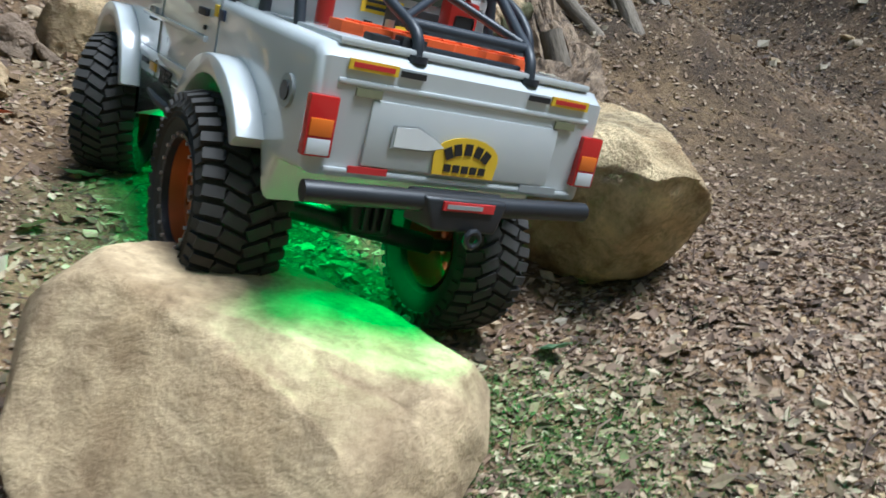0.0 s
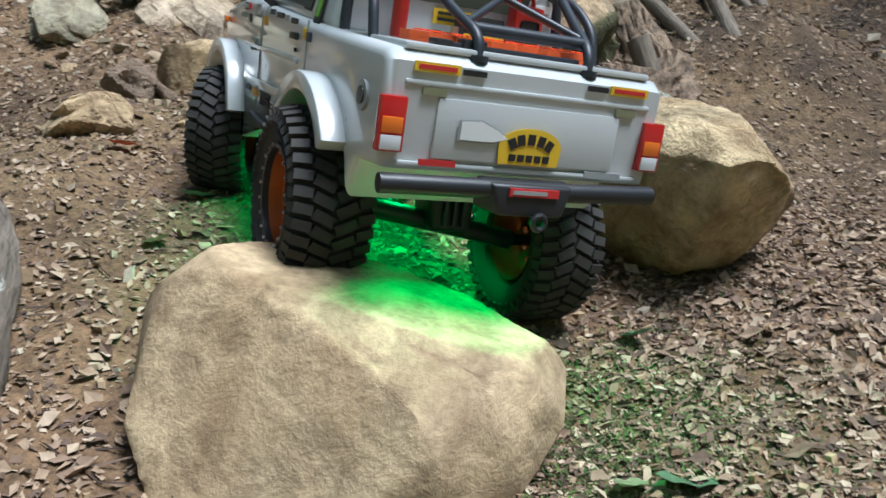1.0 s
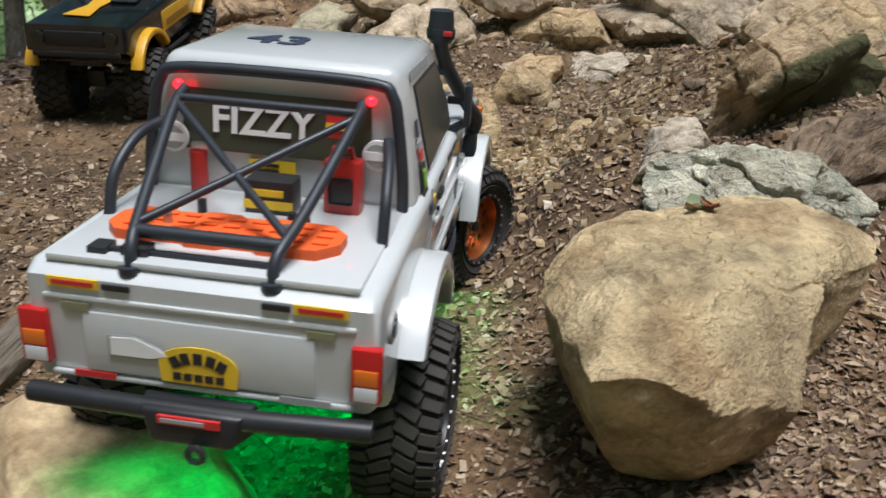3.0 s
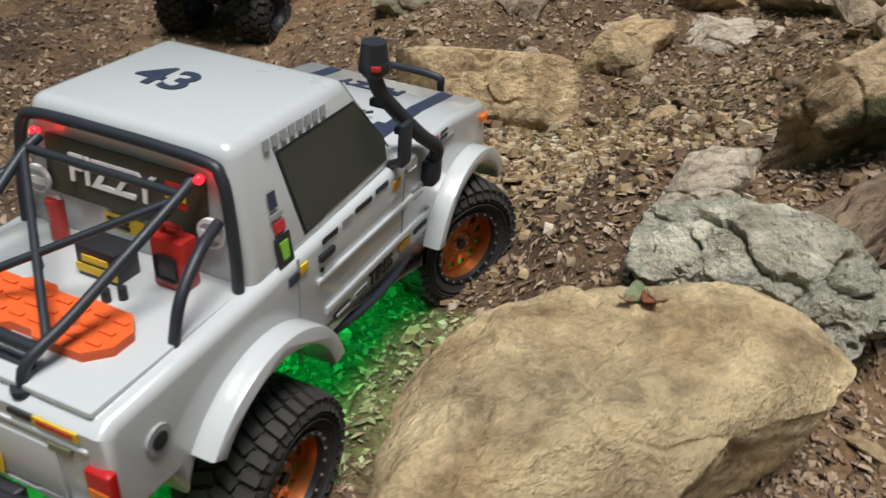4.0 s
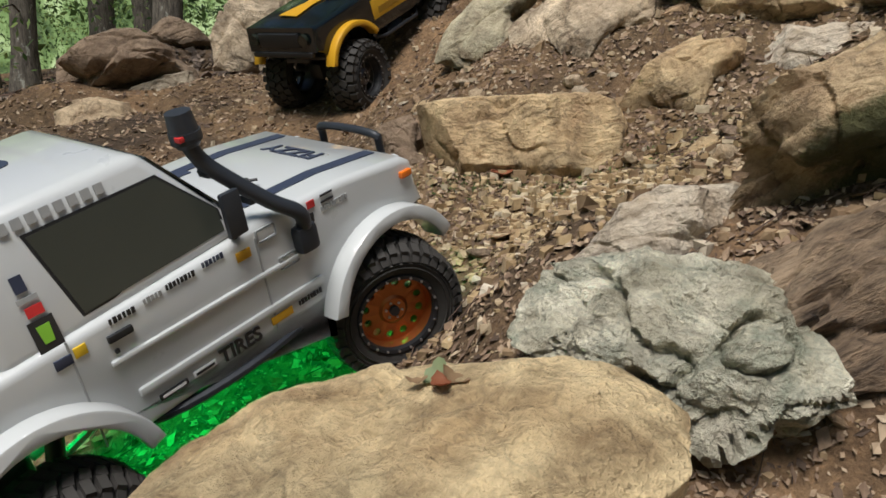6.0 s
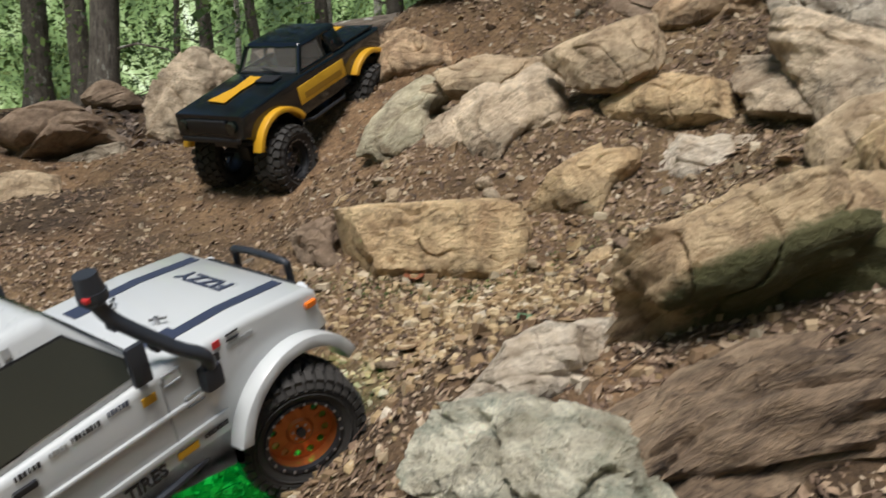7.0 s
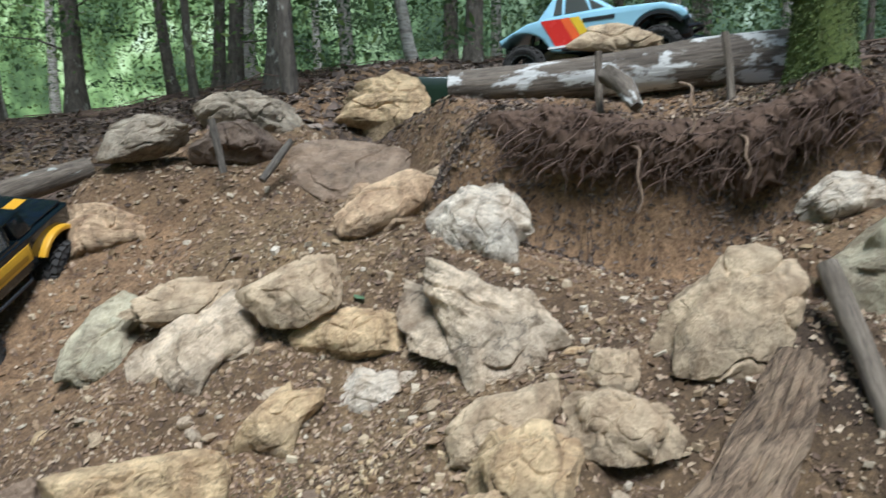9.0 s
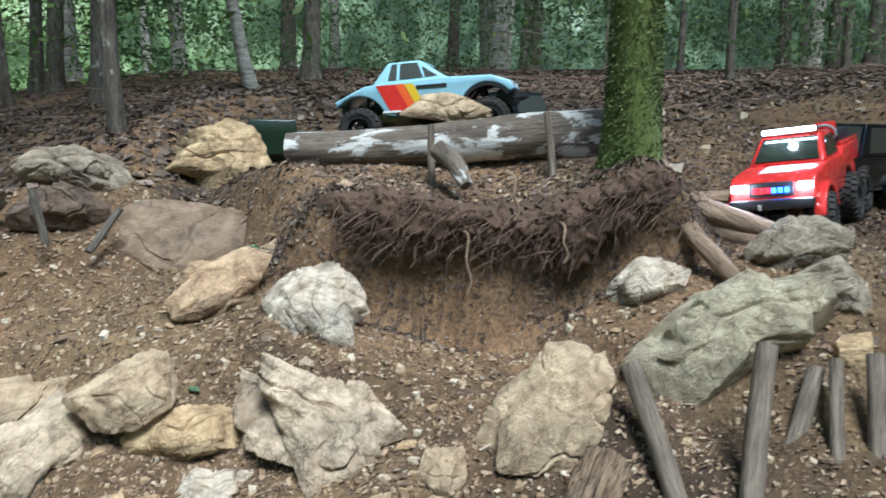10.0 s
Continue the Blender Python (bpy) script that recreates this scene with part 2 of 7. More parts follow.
M_ROTTEN = wood_material("weathered_wood", (0.36, 0.255, 0.165), (0.045, 0.028, 0.018), scale=(75, 75, 20), relief=0.014, paint=(0.42, 0.31, 0.20), cover=0.5, patch=20, edge=0.22)
M_GREYWOOD = wood_material("grey_weathered_wood", (0.27, 0.225, 0.175), (0.09, 0.07, 0.052), scale=(80, 80, 9), paint=(0.40, 0.41, 0.36), cover=0.16, patch=30)
M_PAINTLOG = wood_material("stripped_log", (0.20, 0.165, 0.13), (0.07, 0.055, 0.042), scale=(40, 40, 6), paint=(0.56, 0.55, 0.52), cover=0.52, patch=11)
M_ROOT = wood_material("worn_root", (0.36, 0.26, 0.18), (0.17, 0.11, 0.07), scale=(50, 50, 6))
M_WHITE = plain("glossy_white_paint", (0.535, 0.555, 0.56), 0.30, vary=0.06, scale=30, coat=1.0)
M_WHITE.node_tree.nodes["Principled BSDF"].inputs["Coat Roughness"].default_value = 0.045
M_BLACK = plain("black_plastic", (0.016, 0.017, 0.02), 0.42, vary=0.25)
M_TUBE = plain("blue_black_tube", (0.022, 0.026, 0.034), 0.45, vary=0.25)
M_RUBBER = plain("dusty_rubber", (0.034, 0.031, 0.028), 0.8, vary=0.6, scale=70, bump=0.5)
M_COPPER = plain("copper_anodised", (0.50, 0.17, 0.05), 0.34, 0.75, vary=0.25)
M_STEEL = plain("bright_steel", (0.55, 0.55, 0.56), 0.28, 0.9)
M_GLASS = plain("smoked_window", (0.018, 0.022, 0.016), 0.12, vary=0.3, scale=12, coat=0.5)
M_GREYGLASS = plain("dusty_smoked_window", (0.05, 0.055, 0.045), 0.3, vary=0.4, scale=14)
M_ORANGE = plain("orange_plastic", (0.80, 0.12, 0.02), 0.5, vary=0.12, bump=0.2)
M_RED = plain("red_plastic", (0.42, 0.02, 0.015), 0.32, coat=0.3)
M_LRED = plain("red_lens", (0.46, 0.012, 0.012), 0.15, coat=0.6)
M_LAMBER = plain("amber_lens", (0.75, 0.17, 0.012), 0.15, coat=0.6)
M_LWHITE = plain("clear_lens", (0.62, 0.64, 0.66), 0.12, coat=0.6)
M_YELLOW = plain("yellow_vinyl", (0.76, 0.50, 0.02), 0.45)
M_INK = plain("black_vinyl", (0.02, 0.02, 0.022), 0.4)
M_NAVY = plain("dark_blue_vinyl", (0.035, 0.045, 0.08), 0.4)
M_SREDV = plain("red_vinyl", (0.55, 0.03, 0.03), 0.45)
M_GREYV = plain("grey_vinyl", (0.32, 0.33, 0.33), 0.5)
M_PAPER = plain("white_vinyl", (0.80, 0.80, 0.80), 0.45)
M_GREENLED = plain("green_led", (0.01, 1.0, 0.12), 0.3, emit=14)
M_REDLED = plain("red_led", (1.0, 0.006, 0.01), 0.3, emit=5)
M_WHITELED = plain("white_led", (0.85, 0.9, 1.0), 0.3, emit=40)
M_BLUELED = plain("blue_led", (0.03, 0.06, 1.0), 0.3, emit=14)
M_GLOSSBLACK = plain("gloss_black_paint", (0.003, 0.006, 0.008), 0.08, scale=22, bump=0.25)
M_GLOSSBLACK.node_tree.nodes["Principled BSDF"].inputs["Specular IOR Level"].default_value = 0.85
M_CLEARPANE = plain("dusty_clear_pane", (0.40, 0.38, 0.34), 0.10, vary=0.4, scale=30)
M_CLEARPANE.node_tree.nodes["Principled BSDF"].inputs["Alpha"].default_value = 0.10
M_GUNMETAL = plain("gunmetal", (0.10, 0.10, 0.105), 0.4, 0.7)
M_GOLD = plain("golden_yellow_paint", (0.62, 0.33, 0.015), 0.4, vary=0.15)
M_SKYBLUE = plain("sky_blue_paint", (0.33, 0.58, 0.72), 0.3, coat=0.4)
M_REDPAINT = plain("bright_red_paint", (0.62, 0.03, 0.025), 0.25, coat=0.5)
M_OLIVE = plain("dark_green_paint", (0.012, 0.028, 0.014), 0.35, coat=0.3)


# ---------------------------------------------------------------- mesh helpers
def finish(bm, name, mat, smooth=True):
    bm.normal_update()
    me = bpy.data.meshes.new(name)
    bm.to_mesh(me)
    bm.free()
    if mat:
        me.materials.append(mat)
    if smooth:
        for p in me.polygons:
            p.use_smooth = True
        me.set_sharp_from_angle(angle=radians(38))
    return me


def part(name, bm, mat, parent, label="", smooth=True):
    ob = new(name, finish(bm, name, mat, smooth))
    ob.parent = parent
    return tagged(ob, label)


def thing(name, bm, mat, label, category, group="", kind="", smooth=True):
    return tagged(new(name, finish(bm, name, mat, smooth)), label, category, group, kind)


def box(bm, c, s, bevel=0.0, m=None):
    r = bmesh.ops.create_cube(bm, size=1.0, matrix=(m or Matrix.Identity(4)) @ Matrix.Translation(c) @ Matrix.Diagonal((*s, 1)))
    if bevel:
        es = list({e for v in r["verts"] for e in v.link_edges})
        bmesh.ops.bevel(bm, geom=es, offset=bevel, segments=2, affect="EDGES", profile=0.6)
    return bm


def Box(c, s, bevel=0.0, m=None):
    return box(bmesh.new(), c, s, bevel, m)


def cyl(bm, a, b, r1, r2=None, n=14):
    a, b = Vector(a), Vector(b)
    d = b - a
    m = Matrix.Translation((a + b) / 2) @ d.to_track_quat("Z", "Y").to_matrix().to_4x4()
    bmesh.ops.create_cone(bm, cap_ends=True, segments=n, radius1=r1, radius2=r1 if r2 is None else r2, depth=d.length, matrix=m)
    return bm


def tube(bm, pts, radii, n=10, rough=0.0, seed=0):
    """A bent tube through pts; radii: one number or one for each point."""
    pts = [Vector(p) for p in pts]
    if not isinstance(radii, (list, tuple)):
        radii = [radii] * len(pts)
    rings, side = [], None
    for i, p in enumerate(pts):
        d = (pts[min(i + 1, len(pts) - 1)] - pts[max(i - 1, 0)]).normalized()
        if side is None:
            side = d.orthogonal().normalized()
        side = (side - d * side.dot(d)).normalized()
        up = d.cross(side)
        ring = []
        for k in range(n):
            a = 2 * math.pi * k / n
            q = side * math.cos(a) + up * math.sin(a)
            r = radii[i]
            if rough:
                r *= 1 + rough * noise.noise(Vector((q.x * 1.7, q.y * 1.7, i * 0.6 + seed * 7.1 + q.z)))
            ring.append(bm.verts.new(p + q * r))
        rings.append(ring)
    for a, b in zip(rings, rings[1:]):
        for k in range(n):
            bm.faces.new((a[k], a[(k + 1) % n], b[(k + 1) % n], b[k]))
    bm.faces.new(list(reversed(rings[0])))
    bm.faces.new(rings[-1])
    return bm


def smooth_path(pts, sub=5):
    """Catmull-Rom through the points."""
    p = [Vector(q) for q in pts]
    p = [p[0] * 2 - p[1]] + p + [p[-1] * 2 - p[-2]]
    out = []
    for i in range(1, len(p) - 2):
        for k in range(sub):
            t = k / sub
            out.append(0.5 * (2 * p[i] + (p[i + 1] - p[i - 1]) * t + (2 * p[i - 1] - 5 * p[i] + 4 * p[i + 1] - p[i + 2]) * t * t
                              + (3 * p[i] - p[i - 1] - 3 * p[i + 1] + p[i + 2]) * t ** 3))
    return out + [p[-2]]


def prism(outline, x0, x1, bevel=0.0, segs=2):
    """A side outline of (y, z), drawn out from x0 to x1."""
    bm = bmesh.new()
    vs = [bm.verts.new((x0, y, z)) for y, z in outline]
    f = bm.faces.new(vs)
    r = bmesh.ops.extrude_face_region(bm, geom=[f])
    nv = [v for v in r["geom"] if isinstance(v, bmesh.types.BMVert)]
    bmesh.ops.translate(bm, vec=(x1 - x0, 0, 0), verts=nv)
    bmesh.ops.recalc_face_normals(bm, faces=bm.faces)
    if bevel:
        es = [e for e in bm.edges if abs(e.verts[0].co.x - e.verts[1].co.x) < 1e-6]
        bmesh.ops.bevel(bm, geom=es, offset=bevel, segments=segs, affect="EDGES", profile=0.5)
    return bm


def hexa(low, high, bevel=0.0, segs=3):
    """A six-sided body on four low and four high corners, both in the same order round."""
    bm = bmesh.new()
    a = [bm.verts.new(p) for p in low]
    b = [bm.verts.new(p) for p in high]
    bm.faces.new(a)
    bm.faces.new(b)
    for i in range(4):
        j = (i + 1) % 4
        bm.faces.new((a[i], a[j], b[j], b[i]))
    bmesh.ops.recalc_face_normals(bm, faces=bm.faces)
    if bevel:
        bmesh.ops.bevel(bm, geom=list(bm.edges), offset=bevel, segments=segs, affect="EDGES", profile=0.5)
    return bm


def quad_plate(corners, thick):
    """A thin plate on four or more corners, given in order round the face, standing proud along the face's normal."""
    bm = bmesh.new()
    c = [Vector(p) for p in corners]
    nrm = (c[1] - c[0]).cross(c[2] - c[0]).normalized() * thick
    a = [bm.verts.new(p - nrm * 0.4) for p in c]
    b = [bm.verts.new(p + nrm) for p in c]
    bm.faces.new(b)
    bm.faces.new(list(reversed(a)))
    for i in range(len(c)):
        j = (i + 1) % len(c)
        bm.faces.new((a[i], a[j], b[j], b[i]))
    return bm


def lathe(bm, profile, n, axis_m):
    """profile: (along, radius) pairs turned round the local x axis."""
    rings = []
    for x, r in profile:
        rings.append([bm.verts.new(axis_m @ Vector((x, r * math.cos(2 * math.pi * k / n), r * math.sin(2 * math.pi * k / n)))) for k in range(n)])
    for a, b in zip(rings, rings[1:]):
        for k in range(n):
            bm.faces.new((a[k], b[k], b[(k + 1) % n], a[(k + 1) % n]))
    return bm


def lettering(text, size, m, mat, parent, name="lettering", depth=0.0006):
    cu = bpy.data.curves.new("text", "FONT")
    cu.body, cu.size, cu.extrude, cu.align_x, cu.align_y = text, size, depth, "CENTER", "CENTER"
    cu.offset = size * 0.02
    tmp = bpy.data.objects.new("text", cu)
    me = bpy.data.meshes.new_from_object(tmp)
    me.transform(m)
    me.materials.clear()
    me.materials.append(mat)
    bpy.data.objects.remove(tmp)
    ob = new(name, me)
    ob.parent = parent
    return ob


def axes_pose(origin, right, up):
    """A pose with local x along right and local y nearest to up."""
    r = Vector(right).normalized()
    z = r.cross(Vector(up)).normalized()
    y = z.cross(r)
    m = Matrix((r, y, z)).transposed().to_4x4()
    m.translation = origin
    return m


# ---------------------------------------------------------------- ground
# low mounds and hollows on the hillside: x, y, spread, height
MOUNDS = [(0.8, 1.0, 0.40, -0.296), (-0.6, 0.2, 0.25, 0.331), (1.6, 0.4, 0.40, -0.296), (1.4, 2.0, 0.25, -0.133), (-1.0, 2.0,
          0.40, 0.199), (0.8, 3.0, 0.40, 0.177), (2.4, 1.8, 0.25, -0.124), (0.4, 2.4, 0.25, 0.078), (2.4, 0.8, 0.40,
          -0.347), (-0.0, 1.0, 0.25, -0.086), (-0.0, 1.8, 0.25, -0.068), (-0.0, 3.0, 0.25, -0.067), (0.8, 1.4, 0.25,
          0.193), (1.0, 2.4, 0.25, -0.136), (-1.0, 2.6, 0.25, 0.057), (1.2, 3.6, 0.40, 0.117), (1.8, 2.4, 0.25, 0.096),
          (0.4, 1.0, 0.25, 0.043), (0.2, 3.6, 0.40, -0.123), (0.6, 1.6, 0.25, -0.086), (0.8, 2.0, 0.25, 0.056), (1.2,
          1.6, 0.25, -0.085), (1.6, 1.4, 0.25, 0.032), (-0.4, 1.2, 0.25, -0.048), (-0.4, 0.6, 0.25, -0.046), (0.2, 0.4,
          0.25, -0.033), (2.0, 2.0, 0.25, -0.041), (1.15, 2.95, 0.20, -0.17), (1.38, 1.06, 0.13, 0.13)]


def ease(t):
    t = np.clip(t, 0, 1)
    return t * t * (3 - 2 * t)


def height(x, y):
    """The hillside: it climbs away and to the right, with a cut earth bank near its top."""
    x, y = np.asarray(x, float), np.asarray(y, float)
    z = 0.1076 + 1.7934 * np.tanh((0.42 * x + 0.75 * y) / 2.6) + 0.1739 * np.tanh(x / 2) + -0.3727 * np.tanh((y - 1) / 2)
    for cx, cy, s, h in MOUNDS:
        z = z + h * np.exp(-((x - cx) ** 2 + (y - cy) ** 2) / (2 * s * s))
    edge = 1.825 - 0.42 * (x - 1.1) + 0.35 * np.maximum(0, 1.05 - x) + 0.02 * np.sin(19 * x)
    z = z + 0.26 * ease((y - edge + 0.02) / 0.035) * ease((x - 0.82) / 0.15) * ease((1.72 - x) / 0.22) * ease((2.9 - y) / 0.7)
    far = np.hypot(x - 0.5, y - 1.2)
    return z + 0.16 * ease((far - 2.0) / 4) * ease((x + 0.2) / 1.6) + 1.3 * ease((0.56 * (x - 0.39) - 0.83 * (y - 0.40) - 0.12) / 1.1) * ease((x - 1.5) / 1.5) - 0.6 * ease((far - 7) / 12)


# soil banked up against the stones and pressed under the wheels: x, y, height
BEDS = [(0.044, 0.997, 0.512), (0.050, 1.319, 0.638), (0.201, 1.224, 0.618), (0.09, 1.03, 0.53), (0.13, 1.12, 0.57), (0.03, 1.15, 0.57),
        (0.16, 0.84, 0.525), (0.24, 0.82, 0.53), (0.32, 0.84, 0.555), (0.30, 1.12, 0.62), (0.37, 0.98, 0.61),
        (-0.14, 0.97, 0.44), (-0.20, 1.05, 0.44), (-0.08, 0.95, 0.46),
        (1.20, 1.17, 0.93), (1.266, 1.10, 0.955), (1.395, 1.16, 0.99), (1.394, 1.06, 0.98), (1.466, 1.07, 1.0), (1.33, 1.02, 0.95), (1.45, 1.0, 0.97)]


def soil(x, y):
    """The hillside with the soil banked against the stones."""
    x, y = np.asarray(x, float), np.asarray(y, float)
    top, low = np.zeros_like(x), np.full_like(x, 0.25)
    bx, by, bz = np.array(BEDS).T
    miss = np.clip(bz - height(bx, by), -0.07, 0.17)
    for a, b, d in zip(bx, by, miss):
        w = np.exp(-((x - a) ** 2 + (y - b) ** 2) / (2 * 0.055 ** 2))
        top, low = top + w * d, low + w
    return height(x, y) + top / low


# ---------------------------------------------------------------- rocks
def stone_mesh(outline, depth, mat, seed, fine=1.0, strata=0.5, bulge=0.35, rough=1.0, facets=24, back=7, grain=None, cuts=(), cracks=1.0):
    """A broken, bedded block: a plate on its outline (u, v), with its face along local z, v along local y.
    grain: the angle of its beds across the face; cuts: flat breaks as (normal, point)."""
    rng = random.Random(seed)
    nt, ns = int(132 * fine), int(30 * fine)
    size = max(math.hypot(u, v) for u, v in outline)
    radius = []
    k = len(outline)
    for i in range(nt):
        a = 2 * math.pi * i / nt
        c, s = math.cos(a), math.sin(a)
        best = 0.2 * size
        for j in range(k):
            (x1, y1), (x2, y2) = outline[j], outline[(j + 1) % k]
            den = c * (y2 - y1) - s * (x2 - x1)
            if abs(den) > 1e-9:
                t = (x1 * (y2 - y1) - y1 * (x2 - x1)) / den
                w = (x1 * s - y1 * c) / den
                if t > 0 and -1e-6 <= w <= 1 + 1e-6:
                    best = max(best, t)
        radius.append(best * 1.08)
    off = Vector((rng.uniform(-50, 50), rng.uniform(-50, 50), rng.uniform(-50, 50)))
    lie = radians(grain if grain is not None else rng.uniform(-35, 35))
    tilt = Vector((-math.sin(lie), math.cos(lie), rng.uniform(0.1, 0.45))).normalized()
    prof = [(math.sin(math.pi * 0.5 * q / ns), 1) for q in range(ns + 1)] + [(math.sin(math.pi * 0.5 * q / ns), -1) for q in range(ns - 1, -1, -1)]

    def smooth_point(i, s, sign):
        z = bulge * depth * (1 - s ** 6) if sign > 0 else -(1 - bulge) * depth * (1 - s ** back)
        a = 2 * math.pi * i / nt
        return Vector((math.cos(a) * radius[i % nt] * s, math.sin(a) * radius[i % nt] * s, z))

    # flat breaks: tilted planes that cut into the block
    planes = []
    for _ in range(facets):
        front = rng.random() < 0.82
        i, s, sign = rng.randrange(nt), rng.uniform(0.2, 0.95), 1 if front else -1
        p = smooth_point(i, s, sign)
        t1 = smooth_point(i + 2, s, sign) - smooth_point(i - 2, s, sign)
        t2 = smooth_point(i, min(1, s + 0.03), sign) - smooth_point(i, s - 0.03, sign)
        nrm = t1.cross(t2)
        if nrm.length < 1e-12:
            continue
        nrm.normalize()
        if nrm.dot(p) < 0:
            nrm = -nrm
        nrm = (nrm + Vector((rng.gauss(0, 0.34), rng.gauss(0, 0.34), rng.gauss(0, 0.2)))).normalized()
        if nrm.dot(p) > 0:
            planes.append((nrm, nrm.dot(p) * rng.uniform(0.74, 0.97)))
    given = [(Vector(n).normalized(), Vector(n).normalized().dot(Vector(p))) for n, p in cuts]
    beds = [rng.uniform(-1, 1) for _ in range(64)]
    thin = [rng.uniform(-1, 1) for _ in range(64)]
    verts, rows, bed = [], [], []
    for q, (s, sign) in enumerate(prof):
        row = []
        for i in range(nt if s > 1e-6 else 1):
            p = smooth_point(i, s, sign)
            r = p.length
            if r > 1e-9:
                d = p / r
                cut = min([h / n.dot(d) for n, h in planes if n.dot(d) > 0.05] + [r * 1.04])
                cut = max(cut, 0.62 * r)
                cut = min([h / n.dot(d) for n, h in given if n.dot(d) > 0.05] + [cut])
                p = d * (0.03 * r + 0.97 * cut)
            w = p / size
            p += noise.noise_vector(w * 2.0 + off) * size * 0.018
            p += noise.noise_vector(w * 6.0 + off) * size * 0.013 * rough
            p += noise.noise_vector(w * 15 + off) * size * 0.009 * rough
            p += noise.noise_vector(w * 38 + off) * size * 0.0045 * rough
            # beds weather in and out, with an open joint between them
            run = p.dot(tilt) + size * (0.10 * noise.noise(w * 1.7 - off) + 0.02 * noise.noise(w * 7 - off))
            out = Vector((p.x, p.y, p.z + 0.3 * depth)).normalized()
            worn = 0.25 + 0.75 * min(1, max(0, 0.5 + 1.8 * noise.noise(w * 1.6 + off * 3)))
            for scale, amount, table in ((5.0, 0.036, beds), (14.0, 0.015, thin)):
                h = run / size * scale + 31.5
                f = h - math.floor(h)
                joint = math.exp(-(min(f, 1 - f) / 0.09) ** 2)
                p += out * size * amount * strata * worn * (table[int(h) % 64] * (1 - joint) - 0.9 * joint * (0.5 + 0.5 * noise.noise(w * 3.1 + off)))
            crack = 1 - min(1, abs(noise.noise(w * 2.3 + off * 2)) * 14)
            p -= out * size * 0.045 * crack * rough * cracks
            row.append(len(verts))
            verts.append(p)
            bed.append(run)
        rows.append(row)
    # bring the broken block back to the size of its outline
    for ax in (0, 1):
        lo, hi = min(v[ax] for v in verts), max(v[ax] for v in verts)
        l0, h0 = min(o[ax] for o in outline), max(o[ax] for o in outline)
        k = (1.09 if size < 0.122 else 1.04) * (h0 - l0) / (hi - lo)
        for v in verts:
            v[ax] = (v[ax] - (lo + hi) / 2) * k + (l0 + h0) / 2
    faces = []
    for a, b in zip(rows, rows[1:]):
        for i in range(nt):
            j = (i + 1) % nt
            if len(a) == 1:
                faces.append((a[0], b[i], b[j]))
            elif len(b) == 1:
                faces.append((a[i], b[0], a[j]))
            else:
                faces.append((a[i], b[i], b[j], a[j]))
    me = bpy.data.meshes.new("rock")
    me.from_pydata([tuple(v) for v in verts], [], faces)
    me.materials.append(mat)
    layer = me.attributes.new("bed", "FLOAT", "POINT")
    layer.data.foreach_set("value", bed)
    me.polygons.foreach_set("use_smooth", [True] * len(me.polygons))
    me.set_sharp_from_angle(angle=radians(31))
    return me


def stone(label, place, turn, rise, depth, tone, outline, name="rock", fine=1.0, strata=0.45, bulge=0.35, rough=1.0, facets=24, bed=0.008, back=7, grain=None, cuts=(), cracks=1.0):
    """A rock whose main face looks towards turn (degrees from -y) and rise degrees up. bed: how deep its lower edge sits in soil."""
    seed = int(abs(place[0]) * 977 + abs(place[1]) * 389 + 11)
    ob = new(name, stone_mesh(outline, depth, STONE[tone], seed, fine, strata, bulge, rough, facets, back, grain, cuts, cracks))
    ob.matrix_world = pose(*place, 90 - rise, 0, turn)
    if bed is not None:
        low = sorted((ob.matrix_world @ Vector((u, v, -0.1 * depth)) for u, v in outline), key=lambda p: p.z)
        BEDS.extend((p.x, p.y, p.z + bed) for p in low[:max(3, len(low) // 2)])
    return tagged(ob, label, "rock")


stone("long squared ochre limestone block lying across the slope", (0.310, 1.546, 0.802), 4, 22, 0.110, "ochre",
      [(-0.116, 0.042), (-0.031, 0.048), (0.082, 0.052), (0.112, 0.040), (0.121, 0.015), (0.114, -0.030), (0.095, -0.055), (-0.046, -0.056),
       (-0.112, -0.050), (-0.118, 0.000)], strata=0.30, grain=3, facets=3, bulge=0.42, rough=0.9,
      cuts=[((0.0, 0.92, 0.42), (0, 0.040, 0.040)), ((0.02, -0.12, 1.0), (0, 0, 0.042)), ((0.03, -0.85, 0.5), (0, -0.042, 0.040))])
stone("small earth-stained stone against the long block's end", (0.162, 1.577, 0.799), 12, 30, 0.070, "brown",
      [(-0.037, 0.009), (-0.002, 0.022), (0.031, 0.031), (0.024, -0.038), (-0.015, -0.024)])
stone("low ochre block half sunk in the dirt", (0.048, 1.508, 0.738), 20, 25, 0.100, "ochre",
      [(-0.067, 0.004), (-0.042, 0.020), (0.048, 0.028), (0.073, -0.000), (0.044, -0.031), (-0.056, -0.021)])
stone("tilted greenish slab leaning against pale rocks", (0.249, 1.814, 0.944), -13, 38, 0.070, "green",
      [(-0.061, -0.073), (-0.057, -0.017), (-0.024, 0.053), (0.020, 0.097), (0.067, 0.064), (0.036, 0.010), (0.035, -0.052),
       (-0.016, -0.081)], bed=-0.006, grain=55)
stone("flat tan stone on top of the rock pile", (0.378, 1.791, 1.019), 2, 55, 0.060, "tan",
      [(-0.094, 0.016), (-0.006, 0.043), (0.090, 0.051), (0.073, 0.004), (0.028, -0.030), (-0.016, -0.043), (-0.075, -0.041)], grain=8)
